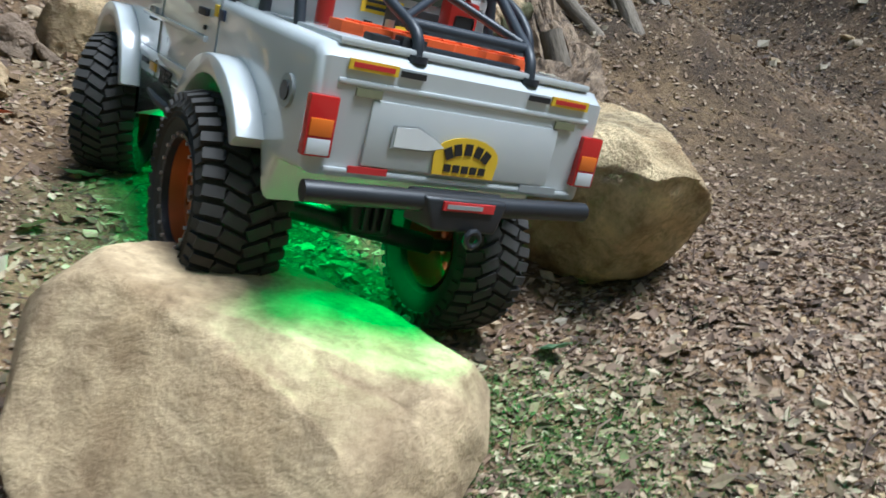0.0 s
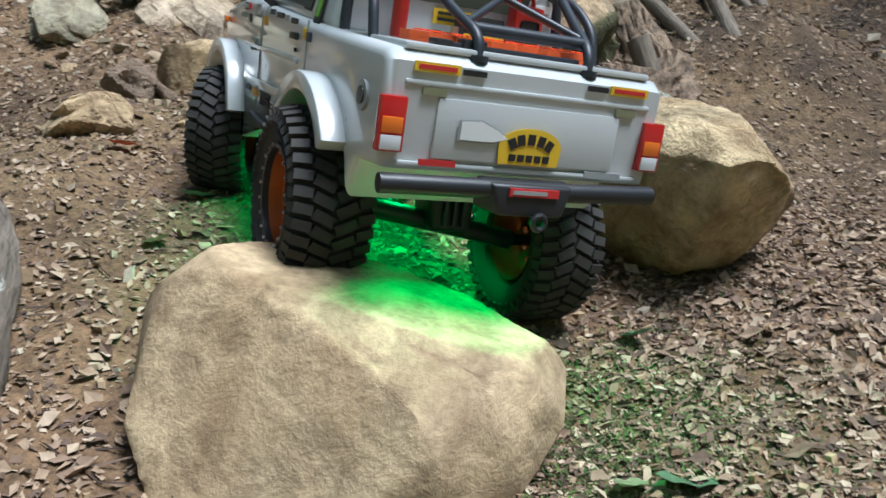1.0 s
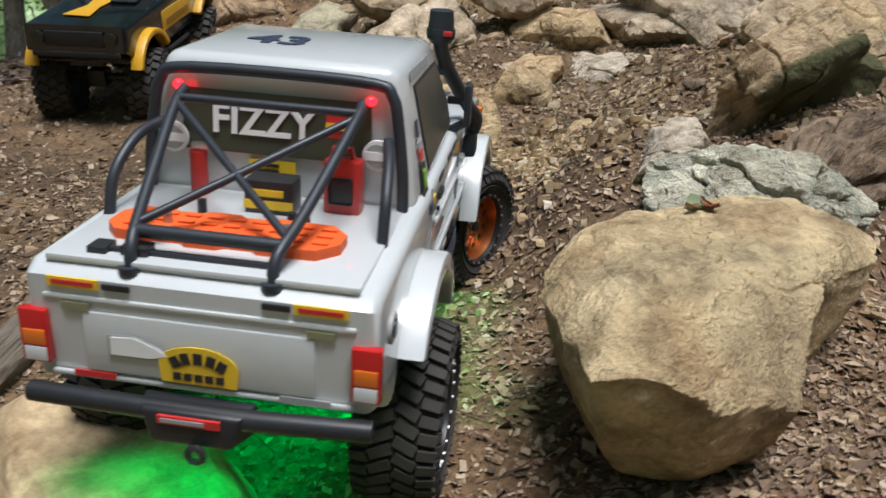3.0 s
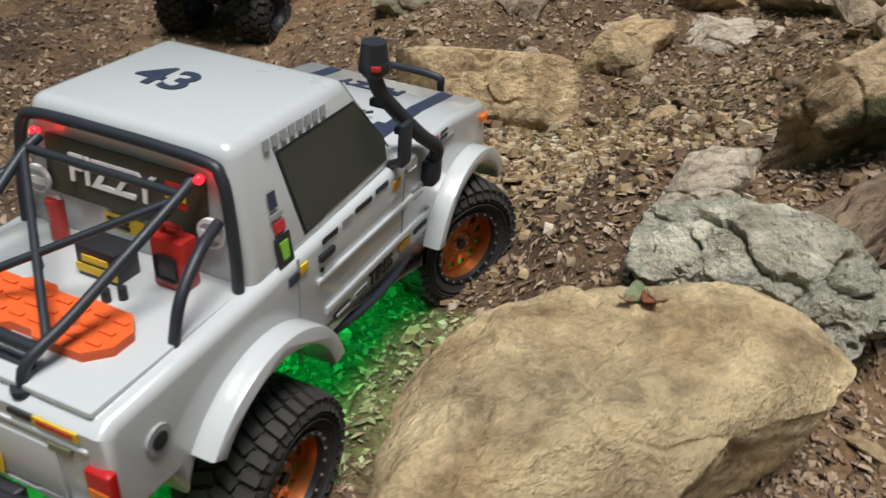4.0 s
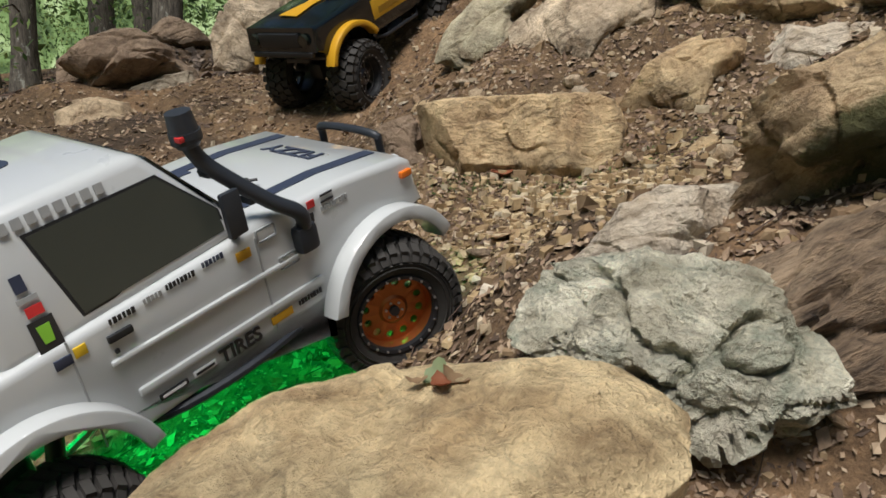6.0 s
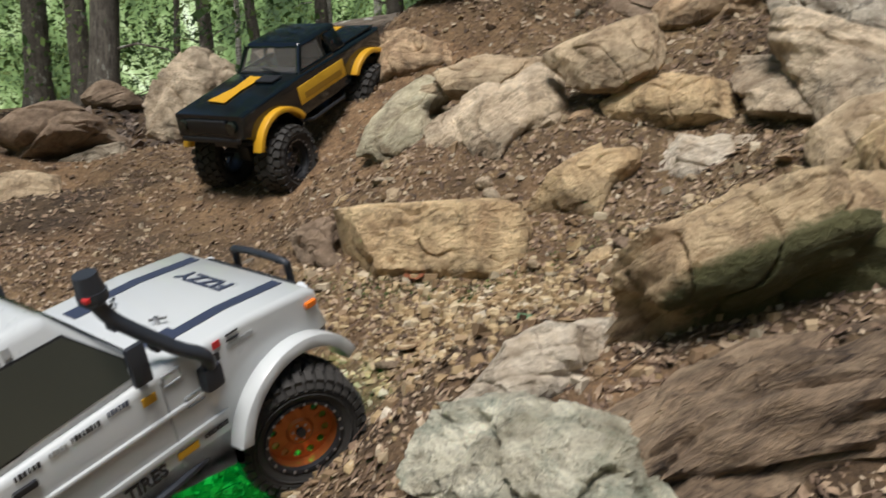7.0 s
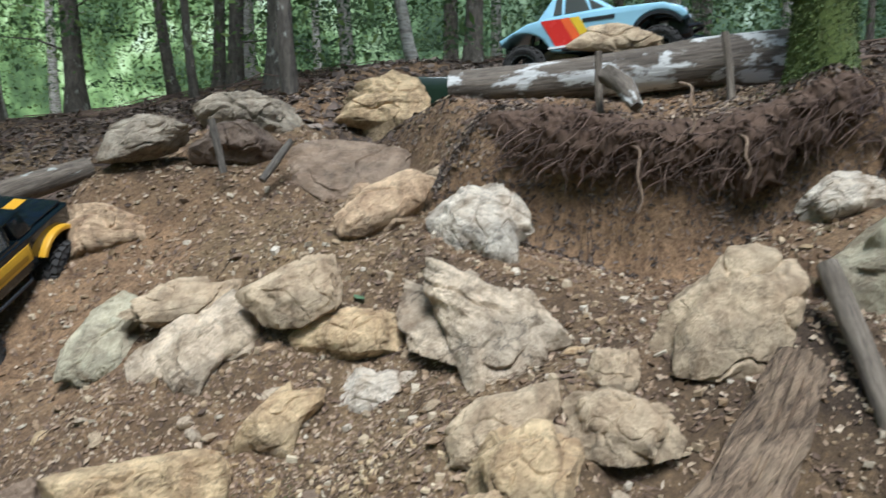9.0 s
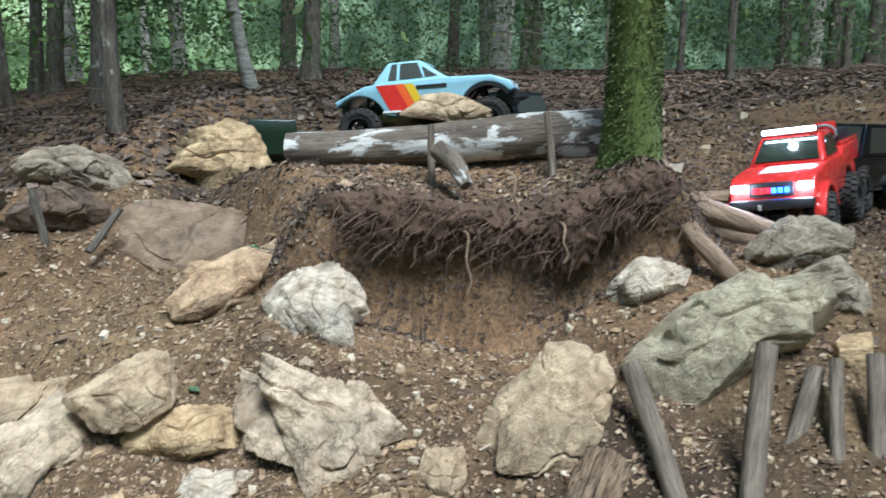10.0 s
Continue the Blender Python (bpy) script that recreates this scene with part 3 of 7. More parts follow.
stone("pale grey cracked boulder in the rock pile", (0.399, 1.716, 0.946), 1, 40, 0.100, "pale",
      [(-0.107, -0.012), (-0.077, 0.017), (-0.027, 0.041), (0.017, 0.083), (0.057, 0.112), (0.105, 0.070), (0.106, 0.012),
       (0.084, -0.033), (0.030, -0.041), (-0.024, -0.099), (-0.072, -0.092), (-0.092, -0.057)], strata=0.8, grain=28)
stone("tan wedge-shaped stone jutting from the rock pile", (0.550, 1.699, 1.046), -6, 42, 0.070, "tan",
      [(-0.090, -0.003), (-0.010, 0.048), (0.059, 0.072), (0.067, 0.024), (0.039, -0.032), (-0.010, -0.057), (-0.055, -0.051)], bed=-0.004, grain=28)
stone("layered ochre stone with horizontal cracks", (0.621, 1.671, 0.973), -10, 32, 0.100, "ochre",
      [(-0.085, 0.004), (-0.052, 0.034), (0.031, 0.045), (0.082, 0.043), (0.088, -0.022), (0.046, -0.042), (-0.035, -0.038),
       (-0.074, -0.024)], bed=-0.004, grain=2)
stone("large pale stratified rock with a pointed top", (0.829, 1.586, 1.011), -10, 48, 0.160, "pale",
      [(-0.136, 0.142), (-0.107, 0.113), (-0.044, 0.085), (0.037, 0.039), (0.104, -0.011), (0.136, -0.053), (0.072, -0.068), (0.074, -0.097),
       (-0.009, -0.135), (-0.073, -0.142), (-0.094, -0.097), (-0.109, -0.046), (-0.135, 0.041)], fine=1.5, strata=0.8, grain=-33, facets=18,
      cuts=[((-0.93, -0.30, 0.30), (-0.100, 0.0, 0.045)), ((0.10, 0.35, 0.9), (0, 0.02, 0.052))])
stone("white weathered boulder with fine cracks", (0.894, 1.822, 1.130), -19, 38, 0.130, "white",
      [(-0.096, 0.043), (-0.052, 0.095), (-0.015, 0.103), (0.027, 0.089), (0.067, 0.050), (0.094, 0.001), (0.098, -0.088), (0.078, -0.104),
       (0.028, -0.088), (-0.031, -0.049), (-0.081, -0.024)], fine=1.3, strata=0.6, grain=-24)
stone("orange-brown limestone boulder beside the white one", (0.734, 1.935, 1.140), -13, 42, 0.100, "orange",
      [(-0.099, -0.040), (-0.031, 0.044), (0.056, 0.094), (0.108, 0.070), (0.080, -0.000), (-0.032, -0.083), (-0.083, -0.085)], grain=33)
stone("thin tan shard of stone in the dirt", (0.901, 2.024, 1.212), -18, 50, 0.030, "tan",
      [(-0.048, -0.016), (-0.005, 0.014), (0.045, 0.041), (0.035, 0.001), (-0.027, -0.040)])
stone("broad dirt-covered stone slab set in the slope", (0.755, 2.297, 1.208), -11, 62, 0.100, "brown",
      [(-0.151, 0.088), (-0.084, 0.154), (0.105, 0.095), (0.171, 0.048), (0.122, -0.054), (0.019, -0.134), (-0.053, -0.143),
       (-0.129, -0.055)])
stone("upright ochre boulder with a rough face", (0.957, 2.715, 1.345), -14, 18, 0.180, "ochre",
      [(-0.164, -0.053), (-0.106, 0.043), (0.023, 0.115), (0.080, 0.093), (0.113, -0.016), (0.067, -0.082), (-0.012, -0.098)], name="boulder", facets=14)
stone("tan rock on the crest of the slope", (0.307, 2.336, 1.284), 3, 25, 0.120, "grey",
      [(-0.091, -0.048), (-0.060, 0.023), (-0.013, 0.050), (0.056, 0.034), (0.097, 0.020), (0.041, -0.024), (-0.030, -0.056)], strata=0.8, rough=1.4, grain=12)
stone("dark overhanging stone with a hollow below it", (0.495, 2.338, 1.268), -3, 15, 0.200, "dark",
      [(-0.090, 0.019), (-0.061, 0.048), (-0.028, 0.059), (0.021, 0.056), (0.065, 0.037), (0.102, -0.001), (0.091, -0.038),
       (0.032, -0.052), (-0.001, -0.044), (-0.044, -0.045), (-0.086, -0.039)], rough=1.4)
stone("rough layered grey rock on the crest", (0.553, 2.521, 1.337), -4, 45, 0.160, "grey",
      [(-0.137, 0.016), (-0.089, 0.058), (-0.029, 0.073), (0.045, 0.062), (0.101, 0.029), (0.129, -0.015), (0.116, -0.061),
       (0.027, -0.069), (-0.050, -0.057), (-0.114, -0.036)], strata=1.0, rough=1.8, grain=5)
stone("orange-brown block beside the black pickup", (0.215, 2.250, 1.090), 6, 28, 0.160, "orange",
      [(-0.106, 0.034), (-0.068, 0.054), (0.002, 0.055), (0.110, 0.011), (0.129, -0.039), (0.028, -0.051), (-0.094, -0.064)], grain=-8)
stone("angular ochre stone lying on the slope", (0.507, 1.596, 0.879), -5, 36, 0.100, "ochre",
      [(-0.074, -0.017), (-0.031, 0.034), (0.013, 0.047), (0.062, 0.050), (0.059, 0.024), (0.019, -0.016), (0.002, -0.073),
       (-0.049, -0.048)], bed=-0.008, grain=20)
stone("small whitish stone with a sharp corner", (0.643, 1.602, 0.888), -12, 38, 0.080, "white",
      [(-0.062, -0.005), (-0.029, 0.035), (0.010, 0.049), (0.090, 0.045), (0.043, 0.005), (0.033, -0.031), (-0.032, -0.053),
       (-0.053, -0.044)], bed=-0.014, grain=20)
stone("large slanting ochre slab with a mossy underside", (0.594, 1.166, 0.856), -19, 38, 0.150, "mossy",
      [(-0.118, -0.066), (-0.063, -0.011), (-0.016, 0.027), (0.032, 0.063), (0.085, 0.085), (0.104, 0.052), (0.113, 0.029), (0.111, 0.006),
       (0.100, -0.016), (0.057, -0.038), (0.030, -0.055), (-0.010, -0.074), (-0.065, -0.085)], fine=1.5, strata=0.75, grain=31, bulge=0.33, bed=-0.025, facets=8,
      cuts=[((0.46, -0.77, 0.43), (0.02, -0.022, 0.040)), ((-0.12, 0.26, 0.95), (0, 0, 0.040))])
stone("smooth tan block of stone behind the mossy slab", (0.735, 1.232, 0.905), -25, 48, 0.100, "ochre",
      [(-0.063, 0.004), (-0.030, 0.034), (0.014, 0.069), (0.042, 0.067), (0.062, 0.025), (0.065, -0.020), (0.042, -0.047), (0.022, -0.070),
       (-0.004, -0.069), (-0.045, -0.040)], strata=0.3, grain=35, facets=20, bed=None, cuts=[((0.1, -0.25, 0.95), (0, 0, 0.022)), ((0.95, -0.2, 0.35), (0.05, 0, 0))])
stone("pale speckled limestone chunk above a rotten log", (0.418, 1.162, 0.747), -3, 40, 0.080, "white",
      [(-0.062, -0.039), (-0.039, -0.013), (-0.022, 0.011), (0.005, 0.041), (0.028, 0.056), (0.062, 0.052), (0.057, 0.007),
       (0.021, -0.019), (-0.008, -0.046), (-0.042, -0.049)], fine=1.2, bed=0.012)
stone("tan ledge of rock beside the log", (0.884, 1.279, 0.928), -30, 45, 0.090, "tan",
      [(-0.069, 0.027), (-0.028, 0.050), (0.041, 0.035), (0.074, -0.003), (0.054, -0.048), (-0.011, -0.039), (-0.059, -0.021)], bed=None, grain=-10)
stone("rough tan rock in the lower slope", (0.750, 1.323, 0.928), -21, 40, 0.100, "tan",
      [(-0.072, -0.003), (-0.031, 0.034), (0.074, 0.059), (0.077, 0.029), (0.045, -0.022), (-0.029, -0.051), (-0.063, -0.045)])
stone("large ochre rock with a dished face", (1.114, 1.386, 1.034), -36, 40, 0.120, "tan",
      [(-0.110, -0.056), (-0.063, 0.034), (-0.018, 0.107), (0.031, 0.116), (0.077, 0.106), (0.099, 0.064), (0.078, 0.005),
       (0.036, -0.094), (-0.027, -0.142), (-0.103, -0.140)], fine=1.2, grain=48)
stone("small tan stone beside the dished rock", (0.932, 1.387, 0.958), -28, 40, 0.070, "tan",
      [(-0.040, -0.011), (-0.019, 0.035), (0.032, 0.050), (0.033, 0.003), (0.019, -0.038), (-0.025, -0.039)])
stone("big green-tinged boulder propped on wooden stakes", (1.439, 1.336, 1.114), -48, 32, 0.220, "green",
      [(-0.167, -0.040), (-0.131, 0.015), (-0.079, 0.062), (0.008, 0.129), (0.044, 0.120), (0.098, 0.079), (0.152, 0.031),
       (0.158, -0.015), (0.095, -0.043), (0.004, -0.083), (-0.065, -0.144), (-0.117, -0.111)], name="boulder", fine=1.2, bed=None)
stone("pale rock below the earth bank", (1.442, 1.554, 1.168), -42, 34, 0.100, "white",
      [(-0.063, -0.002), (-0.012, 0.059), (0.080, 0.043), (0.058, -0.014), (-0.016, -0.053), (-0.048, -0.033)])
stone("grey stone near the red truck", (1.712, 1.445, 1.243), -52, 25, 0.120, "grey",
      [(-0.085, -0.042), (-0.057, 0.012), (-0.020, 0.060), (0.039, 0.059), (0.094, 0.032), (0.092, -0.015), (-0.002, -0.049),
       (-0.061, -0.057)])
stone("rounded grey stone below the red truck", (1.672, 1.319, 1.196), -54, 25, 0.120, "grey",
      [(-0.071, 0.010), (-0.041, 0.038), (0.012, 0.048), (0.052, 0.008), (0.054, -0.054), (-0.006, -0.050)])
stone("small ochre stone beside the green boulder", (1.592, 1.220, 1.102), -56, 25, 0.080, "ochre",
      [(-0.029, 0.024), (0.021, 0.043), (0.028, -0.005), (-0.001, -0.041), (-0.019, -0.021)])
stone("pale cracked boulder behind the black pickup", (-0.412, 2.714, 1.030), 20, 12, 0.140, "pale",
      [(-0.119, -0.114), (-0.090, -0.025), (-0.051, 0.058), (0.011, 0.127), (0.077, 0.146), (0.128, 0.128), (0.126, -0.020),
       (-0.005, -0.147), (-0.076, -0.152)], name="boulder")
stone("rounded earth-brown boulder at the edge of the woods", (-0.593, 2.395, 0.958), 28, 30, 0.200, "brown",
      [(-0.155, -0.027), (-0.096, 0.037), (-0.013, 0.066), (0.059, 0.069), (0.139, 0.011), (0.143, -0.032), (0.014, -0.058),
       (-0.090, -0.065)], name="boulder")
stone("reddish-brown stone at the edge of the woods", (-0.749, 2.984, 1.056), 25, 20, 0.150, "brown",
      [(-0.084, 0.005), (-0.011, 0.053), (0.090, 0.014), (0.054, -0.041), (-0.048, -0.031)])
stone("tan rock among brown boulders", (-0.607, 2.270, 0.808), 30, 35, 0.140, "tan",
      [(-0.097, 0.051), (0.004, 0.098), (0.083, 0.072), (0.103, -0.018), (0.047, -0.078), (-0.040, -0.078), (-0.101, -0.046)])
stone("grey wedge of stone among brown boulders", (-0.527, 2.428, 0.897), 26, 40, 0.080, "grey",
      [(-0.091, -0.019), (-0.012, 0.017), (0.064, 0.044), (0.077, -0.004), (-0.039, -0.038)])
stone("low brown rock among the boulders", (-0.763, 2.472, 0.919), 31, 30, 0.150, "brown",
      [(-0.051, 0.056), (-0.026, 0.071), (0.085, -0.005), (0.049, -0.063), (-0.058, -0.059)])
stone("tan mound of stone lying behind the peeled log", (1.338, 2.136, 1.494), -29, 35, 0.060, "tan",
      [(-0.108, -0.040), (-0.060, 0.010), (-0.022, 0.040), (0.030, 0.028), (0.100, -0.018), (0.060, -0.045), (-0.010, -0.050)], bed=None)
stone("light tan stone lying behind the peeled log", (1.289, 2.296, 1.457), -25, 20, 0.080, "tan",
      [(-0.078, -0.015), (-0.014, 0.019), (0.049, 0.010), (0.043, -0.013)])
stone("small pale stone under the dark hollow", (0.445, 2.330, 1.190), -12, 40, 0.030, "white",
      [(-0.030, -0.006), (-0.008, 0.012), (0.028, 0.010), (0.032, -0.008), (-0.004, -0.014)])
stone("smooth tan boulder with green light on its top", (-0.132, 1.037, 0.505), -53, 44, 0.190, "smooth",
      [(-0.128, -0.017), (-0.126, 0.066), (-0.098, 0.092), (-0.060, 0.102), (-0.017, 0.096), (0.031, 0.078), (0.074, 0.044), (0.121, -0.006),
       (0.113, -0.044), (0.084, -0.080), (0.046, -0.105), (-0.041, -0.104), (-0.108, -0.078)], name="boulder", fine=1.5, strata=0.03, rough=0.30, cracks=0.5, facets=0, bulge=0.30, bed=None, grain=-20,
      cuts=[((0.25, 0.45, 0.85), (0.02, 0.03, 0.040)), ((-0.35, -0.35, 0.85), (-0.03, -0.03, 0.046))])
flat_rock = stone("flat-topped ochre rock with pitted surface and overhang", (0.239, 0.970, 0.661), -25, 75, 0.140, "yellow",
      [(-0.080, -0.150), (-0.090, -0.100), (-0.092, -0.043), (-0.081, 0.003), (-0.058, 0.038), (-0.018, 0.078), (0.036, 0.090), (0.105, 0.112),
       (0.146, 0.094), (0.162, 0.044), (0.140, 0.004), (0.092, -0.030), (0.066, -0.075), (0.040, -0.140), (-0.020, -0.166)], name="boulder", fine=1.9, strata=0.10, rough=1.1, bulge=0.18, facets=0,
      bed=None, back=4, grain=40, cracks=0.35, cuts=[((0.5, -0.55, 0.67), (0.085, -0.045, 0.012)), ((-0.75, 0.25, 0.6), (-0.078, 0.0, 0.016))])
stone("craggy grey-green lichened boulder", (0.418, 1.058, 0.715), -28, 46, 0.150, "lichen",
      [(-0.099, -0.045), (-0.098, -0.004), (-0.086, 0.036), (-0.059, 0.058), (-0.018, 0.052), (0.026, 0.047), (0.063, 0.038), (0.090, 0.012),
       (0.092, -0.040), (0.064, -0.059), (0.021, -0.070), (-0.040, -0.065), (-0.078, -0.058)], name="boulder", fine=1.7, strata=0.7, rough=2.6, bulge=0.24, bed=None, back=3, grain=-12)


# ---------------------------------------------------------------- the ground, banked against the stones
def spread(lo, hi, step, reach):
    mid = list(np.arange(lo, hi, step))
    out, s, a = [], step, hi
    while a < reach:
        out.append(a)
        s *= 1.16
        a += s
    left, s, a = [], step, lo - step
    while a > -reach:
        left.append(a)
        s *= 1.16
        a -= s
    return np.array(left[::-1] + mid + out)


def ripple(x, y):
    """Small humps of the trodden soil."""
    out = np.zeros(len(x))
    for i, (a, b) in enumerate(zip(x.tolist(), y.tolist())):
        if -1.6 < a < 3.2 and 0 < b < 4.2:
            out[i] = 0.009 * noise.noise(Vector((a * 7, b * 7, 0))) + 0.006 * noise.noise(Vector((a * 23 + 3, b * 23 + 1, 0))) + 0.003 * noise.noise(Vector((a * 60, b * 60, 0)))
    return out


def build_ground():
    xs, ys = spread(-0.95, 2.15, 0.0135, 70), spread(0.45, 2.95, 0.0135, 70)
    gx, gy = np.meshgrid(xs, ys, indexing="ij")
    gz = soil(gx, gy) + ripple(gx.ravel(), gy.ravel()).reshape(gx.shape)
    verts = np.stack([gx, gy, gz], -1).reshape(-1, 3)
    nx, ny = len(xs), len(ys)
    k = (np.arange(nx - 1)[:, None] * ny + np.arange(ny - 1)[None, :]).reshape(-1)
    faces = np.stack([k, k + ny, k + ny + 1, k + 1], 1)
    me = bpy.data.meshes.new("ground")
    me.from_pydata(verts.tolist(), [], faces.tolist())
    me.materials.append(M_SOIL)
    for p in me.polygons:
        p.use_smooth = True
    return tagged(new("ground", me), "brown forest soil sloping up the hillside", "ground", kind="structure")


build_ground()


# ---------------------------------------------------------------- model cars: shared parts
def drilled_face(bm, x, r_in, r_out, r_hole, hole, count, thick):
    """A wheel disc across the axle at x, with a ring of round holes."""
    def at(dx, r, a):
        return bm.verts.new((x + dx, r * math.cos(a), r * math.sin(a)))

    step = 2 * math.pi / count
    n = 12
    for i in range(count):
        mid = i * step
        rim_pts = []
        for j in range(n):
            q = 2 * math.pi * (j + 0.5) / n
            u, v = math.cos(q), math.sin(q)
            s = 1 / max(abs(u), abs(v))
            r = (r_in + r_out) / 2 + (r_out - r_in) / 2 * u * s
            rim_pts.append((r, mid + step / 2 * v * s))
        outer = [at(0.0016 * (1 - (r - r_in) / (r_out - r_in)), r, a) for r, a in rim_pts]
        ring, deep = [], []
        for j in range(n):
            q = 2 * math.pi * (j + 0.5) / n
            y, z = r_hole + hole * math.cos(q), hole * math.sin(q)
            p = Matrix.Rotation(mid, 2) @ Vector((y, z))
            ring.append(bm.verts.new((x, p.x, p.y)))
            deep.append(bm.verts.new((x - thick, p.x, p.y)))
        for j in range(n):
            w = (j + 1) % n
            bm.faces.new((outer[j], outer[w], ring[w], ring[j]))
            bm.faces.new((ring[j], ring[w], deep[w], deep[j]))


def wheel_meshes(radius, half, rim_mat, lugs=36, spokes=10, style="holes"):
    """Tyre, rim, bead ring and bolts of one wheel; local x is the axle, outwards."""
    k = radius / 0.058
    I = Matrix.Identity(4)
    t = bmesh.new()
    w = half
    lathe(t, [(-w * 0.9, 0.034 * k), (-w * 1.04, 0.040 * k), (-w * 1.06, 0.047 * k), (-w * 0.92, 0.0525 * k), (-w * 0.5, 0.0545 * k), (0, 0.055 * k),
              (w * 0.5, 0.0545 * k), (w * 0.92, 0.0525 * k), (w * 1.06, 0.047 * k), (w * 1.04, 0.040 * k), (w * 0.9, 0.034 * k), (w * 0.6, 0.032 * k), (-w * 0.6, 0.032 * k), (-w * 0.9, 0.034 * k)], 56, I)
    g = bmesh.new()
    for i in range(lugs):
        a = 2 * math.pi * i / lugs
        for j, (x, turn, sx, st, shift) in enumerate(((-0.30, 24, 0.50, 0.66, 0.0), (0.30, -24, 0.50, 0.66, 0.5), (-0.80, 8, 0.42, 0.62, 0.5), (0.80, -8, 0.42, 0.62, 0.0))):
            aa = a + shift * 2 * math.pi / lugs
            m = Matrix.Rotation(aa, 4, "X") @ Matrix.Translation((x * w, 0, (0.0552 if abs(x) < 0.5 else 0.0540) * k)) @ Matrix.Rotation(radians(turn), 4, "Z")
            if abs(x) > 0.5:
                m = m @ Matrix.Rotation(radians(16 if x > 0 else -16), 4, "Y")
            box(g, (0, 0, 0), (sx * w * 1.15, st * 2 * math.pi * 0.056 * k / lugs, 0.0062 * k), 0, m)
        for sgn in (-1, 1):
            m = Matrix.Rotation(a, 4, "X") @ Matrix.Translation((sgn * w * 1.03, 0, 0.0495 * k)) @ Matrix.Rotation(radians(sgn * 62), 4, "Y")
            box(g, (0, 0, 0), (0.006 * k, 0.006 * k, 0.0022 * k), 0, m)
    for r in (0.041, 0.0445):
        lathe(t, [(w * 1.05, r * k), (w * 1.10, (r + 0.0006) * k), (w * 1.05, (r + 0.0012) * k)], 56, I)
    tyre, tread = finish(t, "tyre", M_RUBBER), finish(g, "tread", M_RUBBER)
    b = bmesh.new()
    lathe(b, [(w * 0.82, 0.0335 * k), (w * 0.86, 0.031 * k), (w * 0.2, 0.0285 * k), (-w * 0.8, 0.029 * k)], 40, I)
    fx = w * 0.42
    lathe(b, [(fx - 0.001, 0.0005), (fx + 0.003 * k, 0.0006), (fx + 0.003 * k, 0.010 * k), (fx, 0.0135 * k), (fx - 0.002 * k, 0.0135 * k)], 32, I)
    if style == "holes":
        drilled_face(b, fx, 0.0125 * k, 0.0295 * k, 0.0232 * k, 0.0033 * k, spokes, 0.0026 * k)
    else:
        lathe(b, [(fx - 0.002 * k, 0.0235 * k), (fx + 0.001 * k, 0.0235 * k), (fx - 0.001 * k, 0.029 * k)], 40, I)
        for i in range(spokes):
            m = Matrix.Rotation(2 * math.pi * i / spokes, 4, "X") @ Matrix.Translation((fx - 0.0006, 0, 0.0185 * k))
            box(b, (0, 0, 0), (0.0024 * k, 0.0036 * k, 0.0125 * k), 0.0004, m)
    rim = finish(b, "rim", rim_mat)
    c = bmesh.new()
    lathe(c, [(w * 0.80, 0.0305 * k), (w * 0.98, 0.031 * k), (w * 1.0, 0.034 * k), (w * 0.86, 0.0352 * k)], 40, I)
    ring = finish(c, "bead_ring", M_BLACK)
    d = bmesh.new()
    for i in range(20):
        a = 2 * math.pi * i / 20
        p = Vector((w * 0.99, 0.0325 * k * math.cos(a), 0.0325 * k * math.sin(a)))
        cyl(d, p, p + Vector((0.0014 * k, 0, 0)), 0.0011 * k, n=6)
    for i in range(6):
        a = 2 * math.pi * i / 6
        p = Vector((fx + 0.0025 * k, 0.007 * k * math.cos(a), 0.007 * k * math.sin(a)))
        cyl(d, p, p + Vector((0.0018 * k, 0, 0)), 0.0011 * k, n=6)
    bolts = finish(d, "bolts", M_STEEL)
    h = bmesh.new()
    cyl(h, (-w * 0.7, 0, 0), (fx + 0.006 * k, 0, 0), 0.0042 * k, n=12)
    hub = finish(h, "hub", M_BLACK)
    return hub, tyre, tread, rim, ring, bolts


def add_wheels(car, meshes, spots):
    """spots: (x, y, z, steer); a wheel on the left side is turned round."""
    hub, tyre, tread, rim, ring, bolts = meshes
    for x, y, z, steer in spots:
        w = new("wheel", hub)
        w.parent = car
        w.matrix_local = pose(x, y, z, 0, 0, steer + (0 if x > 0 else 180)) @ pose(0, 0, 0, 140 * y + 40 * x, 0, 0)
        for nm, me in (("tyre", tyre), ("tread", tread), ("rim", rim), ("bead_ring", ring), ("bolts", bolts)):
            o = new(nm, me)
            o.parent = w
            if nm in ("bolts", "tread"):
                o["kind"] = "stuff"


def arc(cy, cz, r, a0, a1, n):
    return [(cy + r * math.cos(radians(a0 + (a1 - a0) * i / n)), cz + r * math.sin(radians(a0 + (a1 - a0) * i / n))) for i in range(n + 1)]


def flare(cy, cz, r0, r1, x0, x1, a0=-8, a1=188):
    out = arc(cy, cz, r1, a0, a1, 20) + arc(cy, cz, r0, a1, a0, 20)
    return prism(out, x0, x1, 0.0022)


def car_root(name, m, label, category):
    e = new(name)
    e.empty_display_size = 0.05
    e.matrix_world = m
    return tagged(e, label, category)


